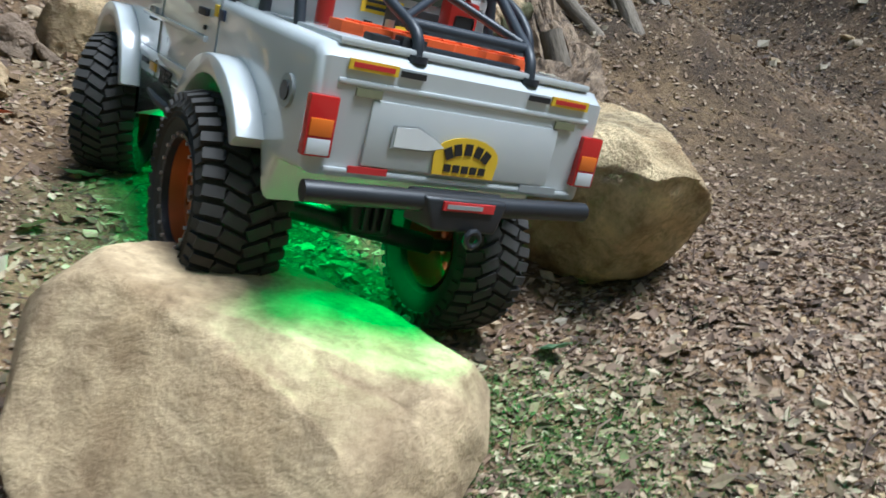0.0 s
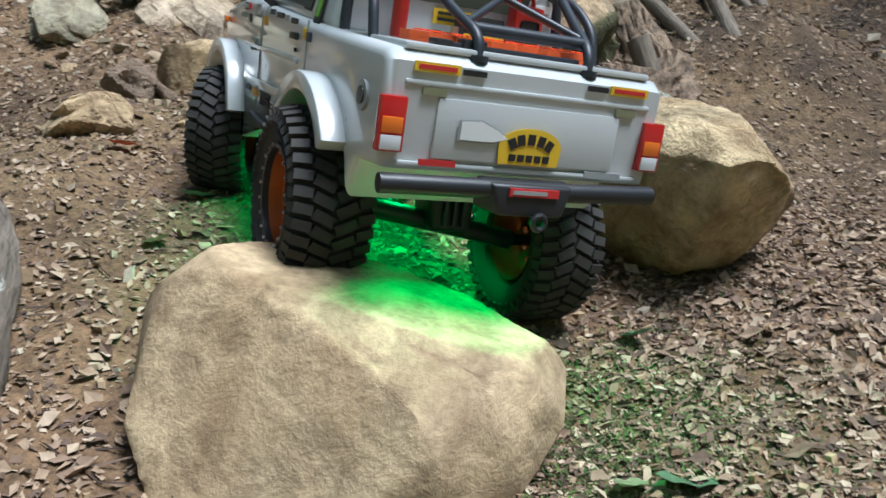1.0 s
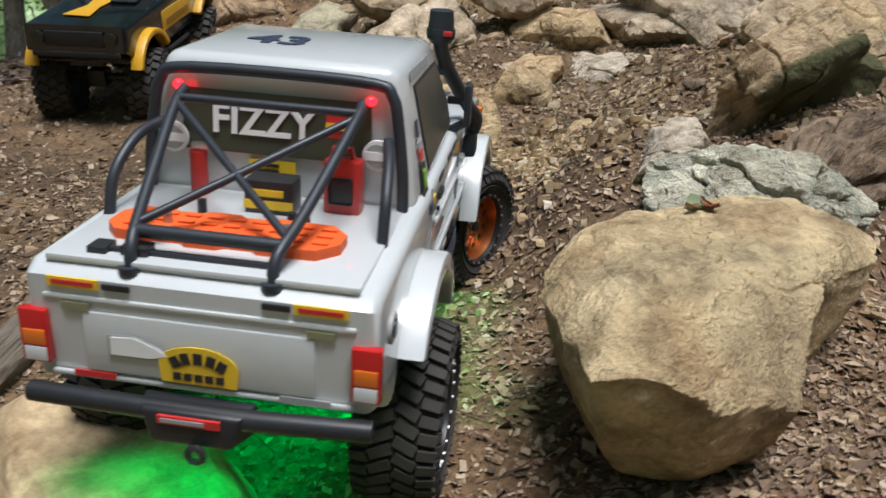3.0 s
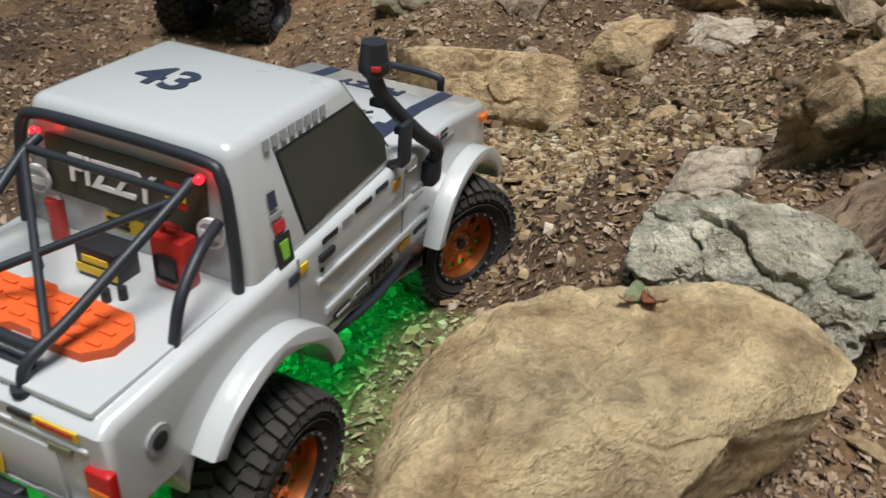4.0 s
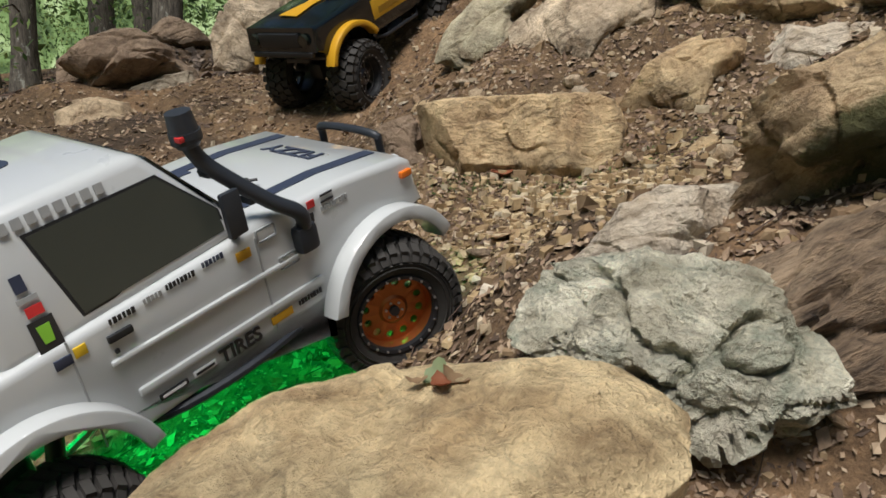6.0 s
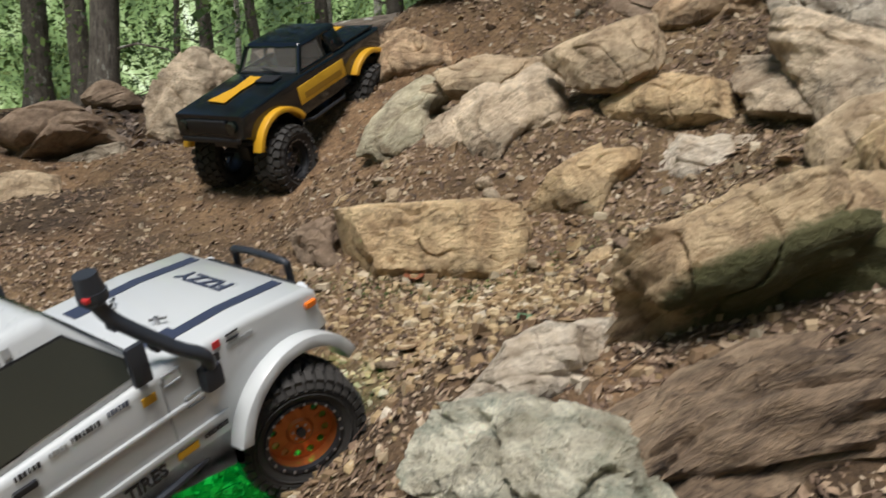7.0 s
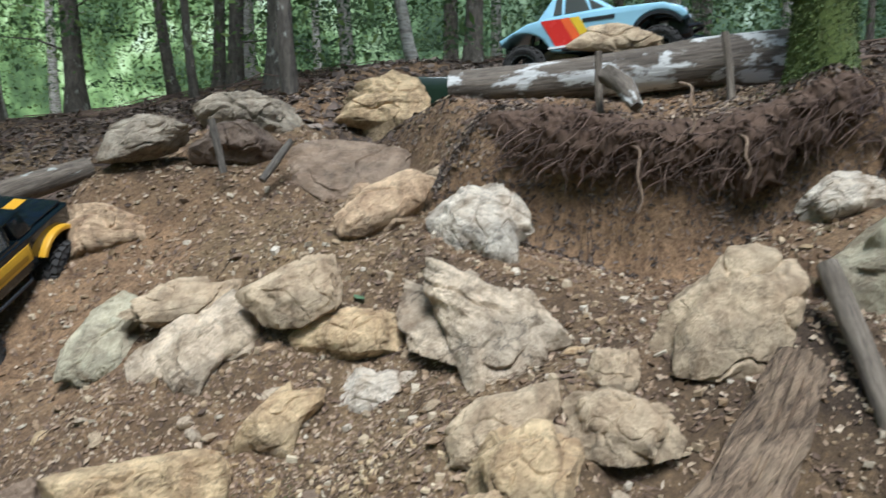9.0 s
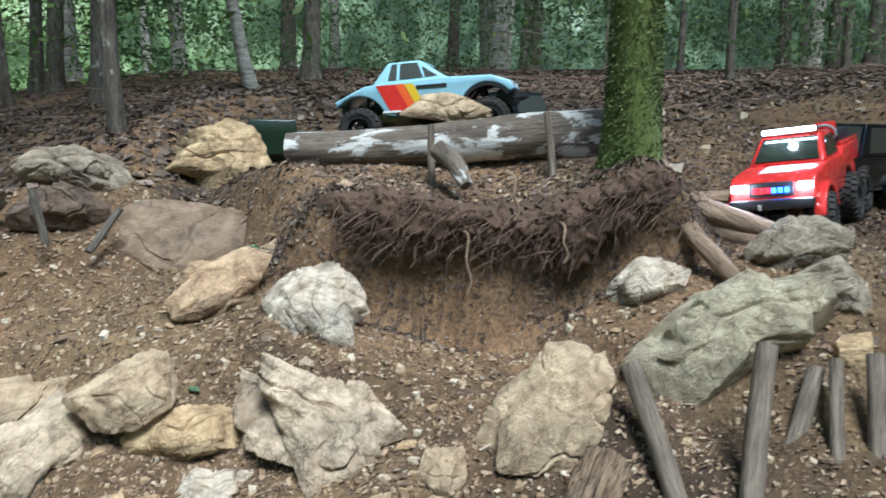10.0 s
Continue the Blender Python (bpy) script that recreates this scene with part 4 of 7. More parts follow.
# ---------------------------------------------------------------- the white off-roader
def white_offroader():
    m = pose(-0.0231, 1.0434, 0.6085, 17.33, 6.38, -32.22)
    car = car_root("model_offroad_car", m, "white model off-road car with roll cage and green underbody lights", "model car")
    # tub with both wheel arches
    side = ([(-0.114, 0.043), (-0.116, 0.075), (-0.116, 0.100), (-0.108, 0.106), (0.0, 0.109), (0.17, 0.117), (0.190, 0.121), (0.27, 0.119), (0.338, 0.111), (0.348, 0.104), (0.350, 0.085), (0.356, 0.066)]
            + arc(0.30, 0.004, 0.066, 62, 190, 14) + [(0.232, 0.030), (0.075, 0.026)] + arc(0, 0.004, 0.066, 12, 170, 16) + [(-0.075, 0.040)])
    body = part("body", prism(side, -0.0895, 0.0895, 0.0065, 4), M_WHITE, car)
    cab = part("cab", hexa([(-0.0855, 0.004, 0.104), (0.0855, 0.004, 0.104), (0.0845, 0.189, 0.115), (-0.0845, 0.189, 0.115)],
                           [(-0.0700, 0.010, 0.190), (0.0700, 0.010, 0.190), (0.0697, 0.130, 0.192), (-0.0697, 0.130, 0.192)], 0.0085), M_WHITE, car)
    for sx in (-1, 1):
        for cy in (0.0, 0.30):
            f = flare(cy, 0.004, 0.064, 0.0765, 0.080, 0.105, 26 if cy else 16, 166 if cy else 146)
            if sx < 0:
                for v in f.verts:
                    v.co.x = -v.co.x
                bmesh.ops.reverse_faces(f, faces=list(f.faces))
            part("fender_flare", f, M_WHITE, car)
        # raised creases along the side
        for z0, z1, y0, y1 in ((0.079, 0.083, 0.062, 0.236), (0.050, 0.056, 0.072, 0.232)):
            part("side_crease", Box((sx * 0.0900, (y0 + y1) / 2, (z0 + z1) / 2 + 0.001), (0.004, y1 - y0, z1 - z0), 0.0015), M_WHITE, car)
        part("rail_crease", Box((sx * 0.0835, -0.035, 0.1015), (0.006, 0.15, 0.006), 0.002), M_WHITE, car)
        part("tailgate_crease", Box((0, -0.1160, 0.0895 if sx > 0 else 0.0465), (0.158, 0.0026, 0.003), 0.0012), M_WHITE, body)

        def cx(z):
            return sx * (0.0855 - 0.18 * (z - 0.104) + 0.0009)

        win = [(0.0485, 0.1725), (0.0610, 0.1185), (0.1665, 0.1238), (0.1660, 0.1390), (0.1340, 0.1735)]
        corners = [(cx(z), y, z) for y, z in (win if sx > 0 else win[::-1])]
        wdw = part("side_window", quad_plate(corners[::-1], 0.0009), M_GREYGLASS, car, "dusty smoked side window")
        seal = [(cx(z) - sx * 0.0004, 0.110 + (y - 0.110) * 1.035, 0.146 + (z - 0.146) * 1.07) for y, z in (win if sx > 0 else win[::-1])]
        part("window_seal", quad_plate(seal[::-1], 0.0005), M_BLACK, wdw)
        # door shut lines
        for y in (0.042, 0.183):
            part("shut_line", Box((sx * 0.0897, y, 0.072), (0.0012, 0.0012, 0.078)), M_GREYV, car)
        dh = part("door_handle", Box((sx * 0.0910, 0.073, 0.0985), (0.003, 0.017, 0.005), 0.001), M_BLACK, car)
        part("key_lock", Box((sx * 0.0905, 0.068, 0.089), (0.002, 0.003, 0.003), 0.0008), M_INK, dh)
        # stickers along the side
        for y, z, w, h, mt in ((0.034, 0.151, 0.007, 0.010, M_NAVY), (0.035, 0.1415, 0.012, 0.0030, M_GREYV), (0.036, 0.134, 0.010, 0.006, M_SREDV), (0.036, 0.119, 0.015, 0.019, M_INK)):
            x, top = cx(z - h / 2) + sx * 0.0008, cx(z + h / 2) + sx * 0.0008
            part("sticker", quad_plate([(x, y - w / 2, z - h / 2), (x, y + w / 2, z - h / 2), (top, y + w / 2, z + h / 2), (top, y - w / 2, z + h / 2)][::sx], 0.0005), mt, car)
        for y, z, w, h, mt in ((0.037, 0.100, 0.011, 0.0065, M_NAVY), (0.048, 0.1015, 0.008, 0.007, M_YELLOW),
                               (0.078, 0.1085, 0.019, 0.0042, M_INK), (0.100, 0.1095, 0.014, 0.0042, M_GREYV), (0.121, 0.1105, 0.023, 0.0042, M_INK), (0.147, 0.112, 0.018, 0.0042, M_NAVY),
                               (0.171, 0.104, 0.012, 0.007, M_GOLD), (0.232, 0.1035, 0.009, 0.007, M_INK), (0.258, 0.1055, 0.028, 0.0042, M_GREYV),
                               (0.094, 0.042, 0.022, 0.0045, M_INK), (0.119, 0.0425, 0.018, 0.0045, M_PAPER), (0.189, 0.0445, 0.020, 0.0062, M_GOLD), (0.217, 0.0455, 0.024, 0.0042, M_INK)):
            if h < 0.0043 and mt is not M_PAPER:
                letters = bmesh.new()
                count = max(4, round(w / 0.0030))
                for i in range(count):
                    box(letters, (sx * 0.0901, y - w / 2 + (i + 0.5) * w / count, z), (0.0008, w / count * (0.74 if i % 3 else 0.5), h * (1.0 if i % 2 else 0.86)), 0)
                part("lettering_bar", letters, mt, car)
            else:
                part("sticker", Box((sx * 0.0901, y, z), (0.0012, w, h), 0.0004), mt, car)
        # small bars as lettering inside the stickers
        for y, z, w in ((0.094, 0.042, 0.018), (0.119, 0.0425, 0.015)):
            part("sticker_bar", Box((sx * 0.0908, y, z), (0.0004, w, 0.002)), M_PAPER if y < 0.1 else M_INK, car)
        lettering("TIRES", 0.0150, axes_pose((sx * 0.0904, 0.150, 0.0425), (0, sx, 0), (0, 0, 1)), M_INK, car, "sill_lettering")
        part("claw_sticker", quad_plate([(cx(z) + sx * 0.0016, y, z) for y, z in ((0.0330, 0.114), (0.0390, 0.114), (0.0400, 0.125), (0.0320, 0.125))][::sx], 0.0004), plain("lime_vinyl", (0.22, 0.5, 0.04), 0.4), car)
        for y, z in ((0.192, 0.111), (0.206, 0.083)):
            part("vent_sticker", Box((sx * 0.0901, y, z), (0.001, 0.017, 0.010), 0.002), M_GREYV, car)
            part("vent_face", Box((sx * 0.0907, y, z), (0.001, 0.0145, 0.0075), 0.0015), M_WHITE, car)
        for k in (0, 1):
            part("fender_stripe", Box((sx * 0.0901, 0.252, 0.1125 + 0.005 * k - 0.002), (0.001, 0.012, 0.0014)), M_INK, car)
        part("red_sticker", Box((sx * 0.0901, 0.236, 0.1135), (0.001, 0.007, 0.0055)), M_SREDV, car)
        part("side_marker", Box((sx * 0.0910, 0.336, 0.0975), (0.005, 0.012, 0.0055), 0.0012), M_LAMBER, car, "amber side marker")
        part("fuel_flap", cyl(bmesh.new(), (sx * 0.0885, -0.085, 0.077), (sx * 0.0913, -0.085, 0.077), 0.0085, n=20), M_GREYV, car)
        part("fuel_cap", cyl(bmesh.new(), (sx * 0.0913, -0.085, 0.077), (sx * 0.0923, -0.085, 0.077), 0.005, n=16), M_INK, car)
        # tail lamps
        tl = part("tail_lamp", Box((sx * 0.0845, -0.1165, 0.067), (0.0150, 0.006, 0.0295), 0.0012), M_LRED, car, "red tail lamp with amber and clear panes")
        part("amber_pane", Box((sx * 0.0845, -0.1193, 0.0665), (0.0118, 0.0015, 0.0085), 0.0005), M_LAMBER, tl)
        part("clear_pane", Box((sx * 0.0845, -0.1193, 0.0572), (0.0118, 0.0015, 0.0078), 0.0005), M_LWHITE, tl)
        # tailgate stickers, top pair
        part("sticker", Box((sx * 0.0620, -0.1172, 0.098), (0.0265, 0.0012, 0.0052)), M_YELLOW, car, "yellow sticker with a red bar")
        part("sticker_bar", Box((sx * 0.0620, -0.1179, 0.098), (0.022, 0.0004, 0.0024)), M_SREDV, car)
        part("sticker", Box((sx * 0.0400, -0.1172, 0.0975), (0.014, 0.0012, 0.003)), M_INK, car)
        part("sticker", Box((sx * 0.0620, -0.1172, 0.0855), (0.014, 0.0012, 0.004)), plain("drab_vinyl", (0.22, 0.22, 0.13), 0.5), car)
        # mirrors
        mi = part("door_mirror", Box((sx * 0.096, 0.168, 0.138), (0.005, 0.015, 0.032), 0.002), M_TUBE, car)
        part("mirror_arm", cyl(bmesh.new(), (sx * 0.083, 0.171, 0.117), (sx * 0.096, 0.168, 0.125), 0.0035, n=10), M_BLACK, mi)
        # sliders under the sills
        part("rock_slider", tube(bmesh.new(), smooth_path([(sx * 0.066, 0.078, 0.026), (sx * 0.083, 0.086, 0.0235), (sx * 0.0905, 0.15, 0.0235), (sx * 0.083, 0.217, 0.0255), (sx * 0.066, 0.226, 0.028)], 4), 0.0038, 8), M_TUBE, car)
        for y in (0.1, 0.13, 0.16, 0.19):
            part("slider_strut", cyl(bmesh.new(), (sx * 0.065, y, 0.028), (sx * 0.0895, y + 0.012, 0.0235), 0.002, n=6), M_TUBE, car)
        # cage: stays and inner legs
        part("cage_stay", tube(bmesh.new(), smooth_path([(sx * 0.068, 0.000, 0.150), (sx * 0.073, -0.022, 0.146), (sx * 0.0765, -0.044, 0.130), (sx * 0.0768, -0.053, 0.106)], 5), 0.0032, 10), M_TUBE, car)
        part("cage_leg", tube(bmesh.new(), smooth_path([(sx * 0.053, 0.000, 0.171), (sx * 0.052, -0.018, 0.163), (sx * 0.042, -0.078, 0.131), (sx * 0.0365, -0.104, 0.118), (sx * 0.0358, -0.1095, 0.104)], 4), 0.0031, 10), M_TUBE, car)
        part("cage_brace", cyl(bmesh.new(), (sx * 0.051, -0.014, 0.165), (-sx * 0.039, -0.094, 0.123), 0.0024, n=10), M_TUBE, car)
        part("cage_foot", cyl(bmesh.new(), (sx * 0.0358, -0.1095, 0.107), (sx * 0.0358, -0.1095, 0.1035), 0.0055, n=12), M_TUBE, car)
        part("cage_lamp", bmesh_sphere((sx * 0.057, 0.001, 0.1725), 0.0028), M_REDLED, car, "lit red lamp")
        # stripes on the bonnet
        for y0, y1, z0, z1, x1 in ((0.200, 0.228, 0.1214, 0.1207, 0.043), (0.228, 0.270, 0.1207, 0.1197, 0.050), (0.270, 0.334, 0.1197, 0.1122, 0.050)):
            part("bonnet_stripe", quad_plate([(sx * 0.062, y0, z0), (sx * 0.062, y1, z1), (sx * x1, y1, z1), (sx * x1, y0, z0)][::-sx], 0.0006), M_NAVY, car)
        bp = part("bonnet_pin", cyl(bmesh.new(), (sx * 0.03, 0.228, 0.119), (sx * 0.03, 0.228, 0.127), 0.0022, n=8), M_STEEL, car)
        part("clip", cyl(bmesh.new(), (sx * 0.026, 0.224, 0.125), (sx * 0.036, 0.234, 0.125), 0.0013, n=6), M_INK, bp)
        part("shock_absorber", cyl(bmesh.new(), (sx * 0.04, 0.022, 0.0), (sx * 0.038, 0.045, 0.075), 0.0065, 0.0055, 12), M_BLACK, car)
        part("shock_absorber", cyl(bmesh.new(), (sx * 0.04, 0.288, 0.0), (sx * 0.038, 0.262, 0.08), 0.0065, 0.0055, 12), M_BLACK, car)
        part("chassis_rail", Box((sx * 0.026, 0.14, 0.042), (0.006, 0.42, 0.014), 0.001), M_BLACK, car)
        part("lower_link", cyl(bmesh.new(), (sx * 0.03, 0.005, -0.004), (sx * 0.022, 0.12, 0.022), 0.003, n=8), M_STEEL, car)
        part("lower_link", cyl(bmesh.new(), (sx * 0.03, 0.295, -0.004), (sx * 0.022, 0.18, 0.022), 0.003, n=8), M_STEEL, car)
        part("green_lamp", Box((sx * 0.05, 0.07, 0.03), (0.006, 0.012, 0.003), 0.001), M_GREENLED, car)
        part("green_lamp", Box((sx * 0.05, 0.225, 0.032), (0.006, 0.012, 0.003), 0.001), M_GREENLED, car)
        part("green_lamp", Box((sx * 0.045, -0.06, 0.036), (0.012, 0.006, 0.003), 0.001), M_GREENLED, car)
    # cage hoop, cross bars
    part("cage_hoop", tube(bmesh.new(), smooth_path([(-0.078, 0.000, 0.106), (-0.077, 0.001, 0.13), (-0.073, 0.003, 0.160), (-0.069, 0.004, 0.175), (-0.058, 0.005, 0.1815), (0, 0.005, 0.183),
                                                     (0.058, 0.005, 0.1815), (0.069, 0.004, 0.175), (0.073, 0.003, 0.160), (0.077, 0.001, 0.13), (0.078, 0.000, 0.106)], 5), 0.0035, 12), M_TUBE, car, "blue-black roll cage hoop")
    part("cage_bar", cyl(bmesh.new(), (-0.052, -0.010, 0.1675), (0.052, -0.010, 0.1675), 0.0026, n=10), M_TUBE, car)
    part("cage_bar", cyl(bmesh.new(), (-0.0385, -0.098, 0.121), (0.0385, -0.098, 0.121), 0.0036, n=10), M_TUBE, car)
    # rear window panel with lettering
    rw = part("rear_window", quad_plate([(-0.058, 0.0042, 0.134), (0.058, 0.0042, 0.134), (0.056, 0.0072, 0.170), (-0.056, 0.0072, 0.170)], 0.001), plain("olive_panel", (0.05, 0.055, 0.035), 0.45), car, "olive rear window with white lettering")
    lettering("FIZZY", 0.024, axes_pose((-0.008, 0.0040, 0.153), (1, 0, 0), (0, 0.07, 1)), M_PAPER, rw)
    part("flag_sticker", quad_plate([(0.030, 0.0048, 0.148), (0.044, 0.0048, 0.148), (0.043, 0.0058, 0.163), (0.030, 0.0058, 0.163)], 0.0006), M_SREDV, rw)
    part("flag_bar", quad_plate([(0.030, 0.0042, 0.153), (0.0438, 0.0042, 0.153), (0.0435, 0.0046, 0.157), (0.030, 0.0046, 0.157)], 0.0006), M_YELLOW, rw)
    part("sticker", quad_plate([(-0.017, 0.0034, 0.121), (0.012, 0.0034, 0.121), (0.012, 0.0042, 0.131), (-0.017, 0.0042, 0.131)], 0.0006), M_YELLOW, car, "yellow sticker with black bars")
    for k in (0, 1):
        part("sticker_bar", quad_plate([(-0.014, 0.0026, 0.1232 + 0.004 * k), (0.002, 0.0026, 0.1232 + 0.004 * k), (0.002, 0.0028, 0.1252 + 0.004 * k), (-0.014, 0.0028, 0.1252 + 0.004 * k)], 0.0006), M_INK, car)
    for sx in (-1, 1):
        rd = part("round_sticker", cyl(bmesh.new(), (sx * 0.062, 0.0025, 0.141), (sx * 0.062, 0.0, 0.141), 0.0092, n=24), M_PAPER, car, "round white sticker with a grey ring")
        part("ring_bar", cyl(bmesh.new(), (sx * 0.062, -0.0001, 0.141), (sx * 0.062, -0.0007, 0.141), 0.0072, n=24), M_GREYV, rd)
        part("ring_bar", Box((sx * 0.062, -0.0009, 0.141), (0.015, 0.0005, 0.005)), M_PAPER, rd)
    # number on the roof
    lettering("43", 0.040, axes_pose((-0.018, 0.068, 0.1912), (1, 0, 0), (0, 1, 0.015)), M_NAVY, car, "roof_number")
    for sx in (-1, 1):
        def cx(z):
            return sx * (0.0855 - 0.18 * (z - 0.104) + 0.0012)

        for k in range(8):
            y0 = 0.036 + 0.0085 * k
            part("roof_lettering_bar", quad_plate([(cx(0.178), y0, 0.178), (cx(0.178), y0 + 0.0058, 0.1781), (cx(0.1845), y0 + 0.0058, 0.1845), (cx(0.1845), y0, 0.1844)][::sx], 0.0005), M_GREYV, car)
    # windscreen, bonnet panel and front
    part("windscreen", quad_plate([(-0.074, 0.1865, 0.123), (-0.063, 0.1375, 0.184), (0.063, 0.1375, 0.184), (0.074, 0.1865, 0.123)], 0.001), M_GLASS, car)
    lettering("FIZZY", 0.024, axes_pose((-0.003, 0.303, 0.1157), (-1, 0, 0), (0, -1, 0.118)), M_NAVY, car, "bonnet_lettering")
    part("grille", Box((0, 0.350, 0.092), (0.12, 0.006, 0.024), 0.002), M_BLACK, car)
    for sx in (-1, 1):
        part("headlamp", cyl(bmesh.new(), (sx * 0.062, 0.348, 0.092), (sx * 0.062, 0.356, 0.092), 0.0105, n=20), M_LWHITE, car)
    fb = part("front_bumper", tube(bmesh.new(), smooth_path([(-0.085, 0.345, 0.058), (-0.05, 0.362, 0.058), (0.05, 0.362, 0.058), (0.085, 0.345, 0.058)], 5), 0.0075, 10), M_BLACK, car)
    part("bull_bar", tube(bmesh.new(), smooth_path([(-0.036, 0.366, 0.06), (-0.036, 0.366, 0.102), (-0.03, 0.364, 0.114), (0.03, 0.364, 0.114), (0.036, 0.366, 0.102), (0.036, 0.366, 0.06)], 5), 0.0036, 10), M_TUBE, car)
    # tailgate panel and stickers
    part("tailgate_panel", Box((0, -0.1162, 0.0665), (0.118, 0.0024, 0.033), 0.0011), M_WHITE, car)
    shape = [(-0.046, 0.0610), (-0.024, 0.0610), (-0.013, 0.0640), (-0.021, 0.0690), (-0.032, 0.0735), (-0.046, 0.0725)]
    rim = part("sticker_shape", quad_plate([(x, -0.1186, z) for x, z in shape], 0.0003), M_GREYV, car, "white sticker shape with a grey rim")
    part("sticker_face", quad_plate([(-0.030 + (x + 0.030) * 0.90, -0.1190, 0.0668 + (z - 0.0668) * 0.84) for x, z in shape], 0.0003), M_PAPER, rim)
    dome = [(-0.019, 0.0505), (0.020, 0.0505), (0.021, 0.061)] + [(0.0205 * math.cos(radians(a)) + 0.0005, 0.061 + 0.0105 * math.sin(radians(a))) for a in range(20, 180, 20)] + [(-0.020, 0.061)]
    dm = part("dome_sticker", quad_plate([(x, -0.1187, z) for x, z in dome], 0.0005), M_YELLOW, car, "yellow dome-shaped sticker with black bars")
    for k in range(5):
        ang = radians(140 - 25 * k)
        part("sticker_bar", Box((0, 0, 0), (0.0046, 0.0005, 0.0062), 0, Matrix.Translation((0.0005 + 0.0155 * math.cos(ang), -0.1195, 0.0568 + 0.0085 * math.sin(ang))) @ Matrix.Rotation(-(ang - math.pi / 2) * 0.55, 4, "Y")), M_INK, dm)
        part("sticker_bar", Box((-0.0105 + 0.0055 * k, -0.1195, 0.0545), (0.0042, 0.0005, 0.0040)), M_INK, dm)
    part("red_bar", Box((-0.055, -0.1172, 0.0478), (0.022, 0.001, 0.0034)), M_SREDV, car)
    part("grey_bar", Box((0.054, -0.1172, 0.0475), (0.026, 0.001, 0.004)), M_GREYV, car)
    # rear bumper
    rb = part("rear_bumper", tube(bmesh.new(), [(-0.089, -0.121, 0.036), (-0.030, -0.124, 0.037), (0.030, -0.124, 0.037), (0.089, -0.121, 0.038)], 0.0056, 12), M_BLACK, car, "black tube bumper with centre plate")
    part("centre_plate", hexa([(-0.020, -0.133, 0.0235), (0.020, -0.133, 0.0235), (0.030, -0.116, 0.025), (-0.030, -0.116, 0.025)], [(-0.026, -0.131, 0.041), (0.026, -0.131, 0.041), (0.030, -0.116, 0.043), (-0.030, -0.116, 0.043)], 0.002), M_BLACK, rb)
    part("red_plate", Box((0.0, -0.1325, 0.0375), (0.032, 0.0015, 0.0046)), M_SREDV, rb)
    part("plate_bar", Box((-0.003, -0.1334, 0.0375), (0.022, 0.0006, 0.0022)), M_GREYV, rb)
    part("tow_eye", tube(bmesh.new(), [(0.004 + 0.0042 * math.cos(a * 0.7), -0.136, 0.0215 + 0.0042 * math.sin(a * 0.7)) for a in range(10)], 0.0018, 8), M_BLACK, rb)
    # things fixed on the deck
    deck = part("deck", Box((0, -0.055, 0.1075), (0.158, 0.112, 0.004), 0.0015), M_WHITE, car)
    bd = [(-0.064, 0.008), (-0.056, 0.017), (-0.040, 0.019), (-0.036, 0.0155), (-0.022, 0.0155), (-0.018, 0.019), (-0.002, 0.019), (0.002, 0.0155), (0.016, 0.0155), (0.020, 0.019), (0.050, 0.018), (0.060, 0.007)]
    bd = bd + [(x, -y) for x, y in reversed(bd)]
    for k in (0, 1):
        b = quad_plate([(x, -0.068 + y, 0.1112 + 0.0030 * k) for x, y in bd], 0.0026)
        for i in range(-4, 5):
            for j in (-1, 0, 1):
                box(b, (i * 0.0125, -0.068 + j * 0.0095, 0.1130 + 0.0030 * k), (0.0085, 0.0030, 0.0010), 0.0003)
        part("recovery_board", b, M_ORANGE, car, "orange studded recovery board")
    for x in (-0.034, 0.03):
        part("wing_nut", cyl(bmesh.new(), (x, -0.070, 0.114), (x, -0.070, 0.1205), 0.0026, n=8), M_STEEL, car)
    bt = part("battery", Box((0.006, -0.020, 0.1185), (0.028, 0.018, 0.021), 0.0012), M_INK, car, "black battery with yellow bands")
    part("battery_band", Box((0.006, -0.0292, 0.115), (0.0285, 0.001, 0.005)), M_YELLOW, bt)
    part("battery_band", Box((0.006, -0.0292, 0.122), (0.018, 0.001, 0.004)), M_YELLOW, bt)
    fc = part("fuel_can", Box((0.045, -0.010, 0.1245), (0.022, 0.014, 0.033), 0.003), M_RED, car, "red fuel can")
    part("can_handle", tube(bmesh.new(), [(0.038, -0.010, 0.141), (0.039, -0.010, 0.1465), (0.049, -0.010, 0.1465), (0.050, -0.010, 0.141)], 0.0018, 8), M_RED, fc)
    part("can_face", Box((0.045, -0.0174, 0.1235), (0.014, 0.001, 0.016), 0.002), M_INK, fc)
    fx = part("fire_extinguisher", cyl(bmesh.new(), (-0.044, -0.006, 0.109), (-0.044, -0.006, 0.136), 0.0052, n=16), M_RED, car, "red fire extinguisher")
    part("valve", Box((-0.042, -0.007, 0.1395), (0.011, 0.003, 0.004), 0.0008), M_STEEL, fx)
    jk = part("deck_jack", Box((-0.012, -0.1, 0.1105), (0.092, 0.004, 0.003), 0.001), M_TUBE, car)
    part("jack_foot", Box((-0.055, -0.1, 0.111), (0.010, 0.012, 0.004), 0.001), M_INK, jk)
    part("jack_body", Box((-0.036, -0.1, 0.112), (0.014, 0.010, 0.005), 0.001), M_INK, jk)
    for x, y in ((0.030, -0.036), (0.024, -0.042), (-0.03, -0.036)):
        part("deck_bolt", cyl(bmesh.new(), (x, y, 0.109), (x, y, 0.117), 0.0026, n=10), M_INK, car)
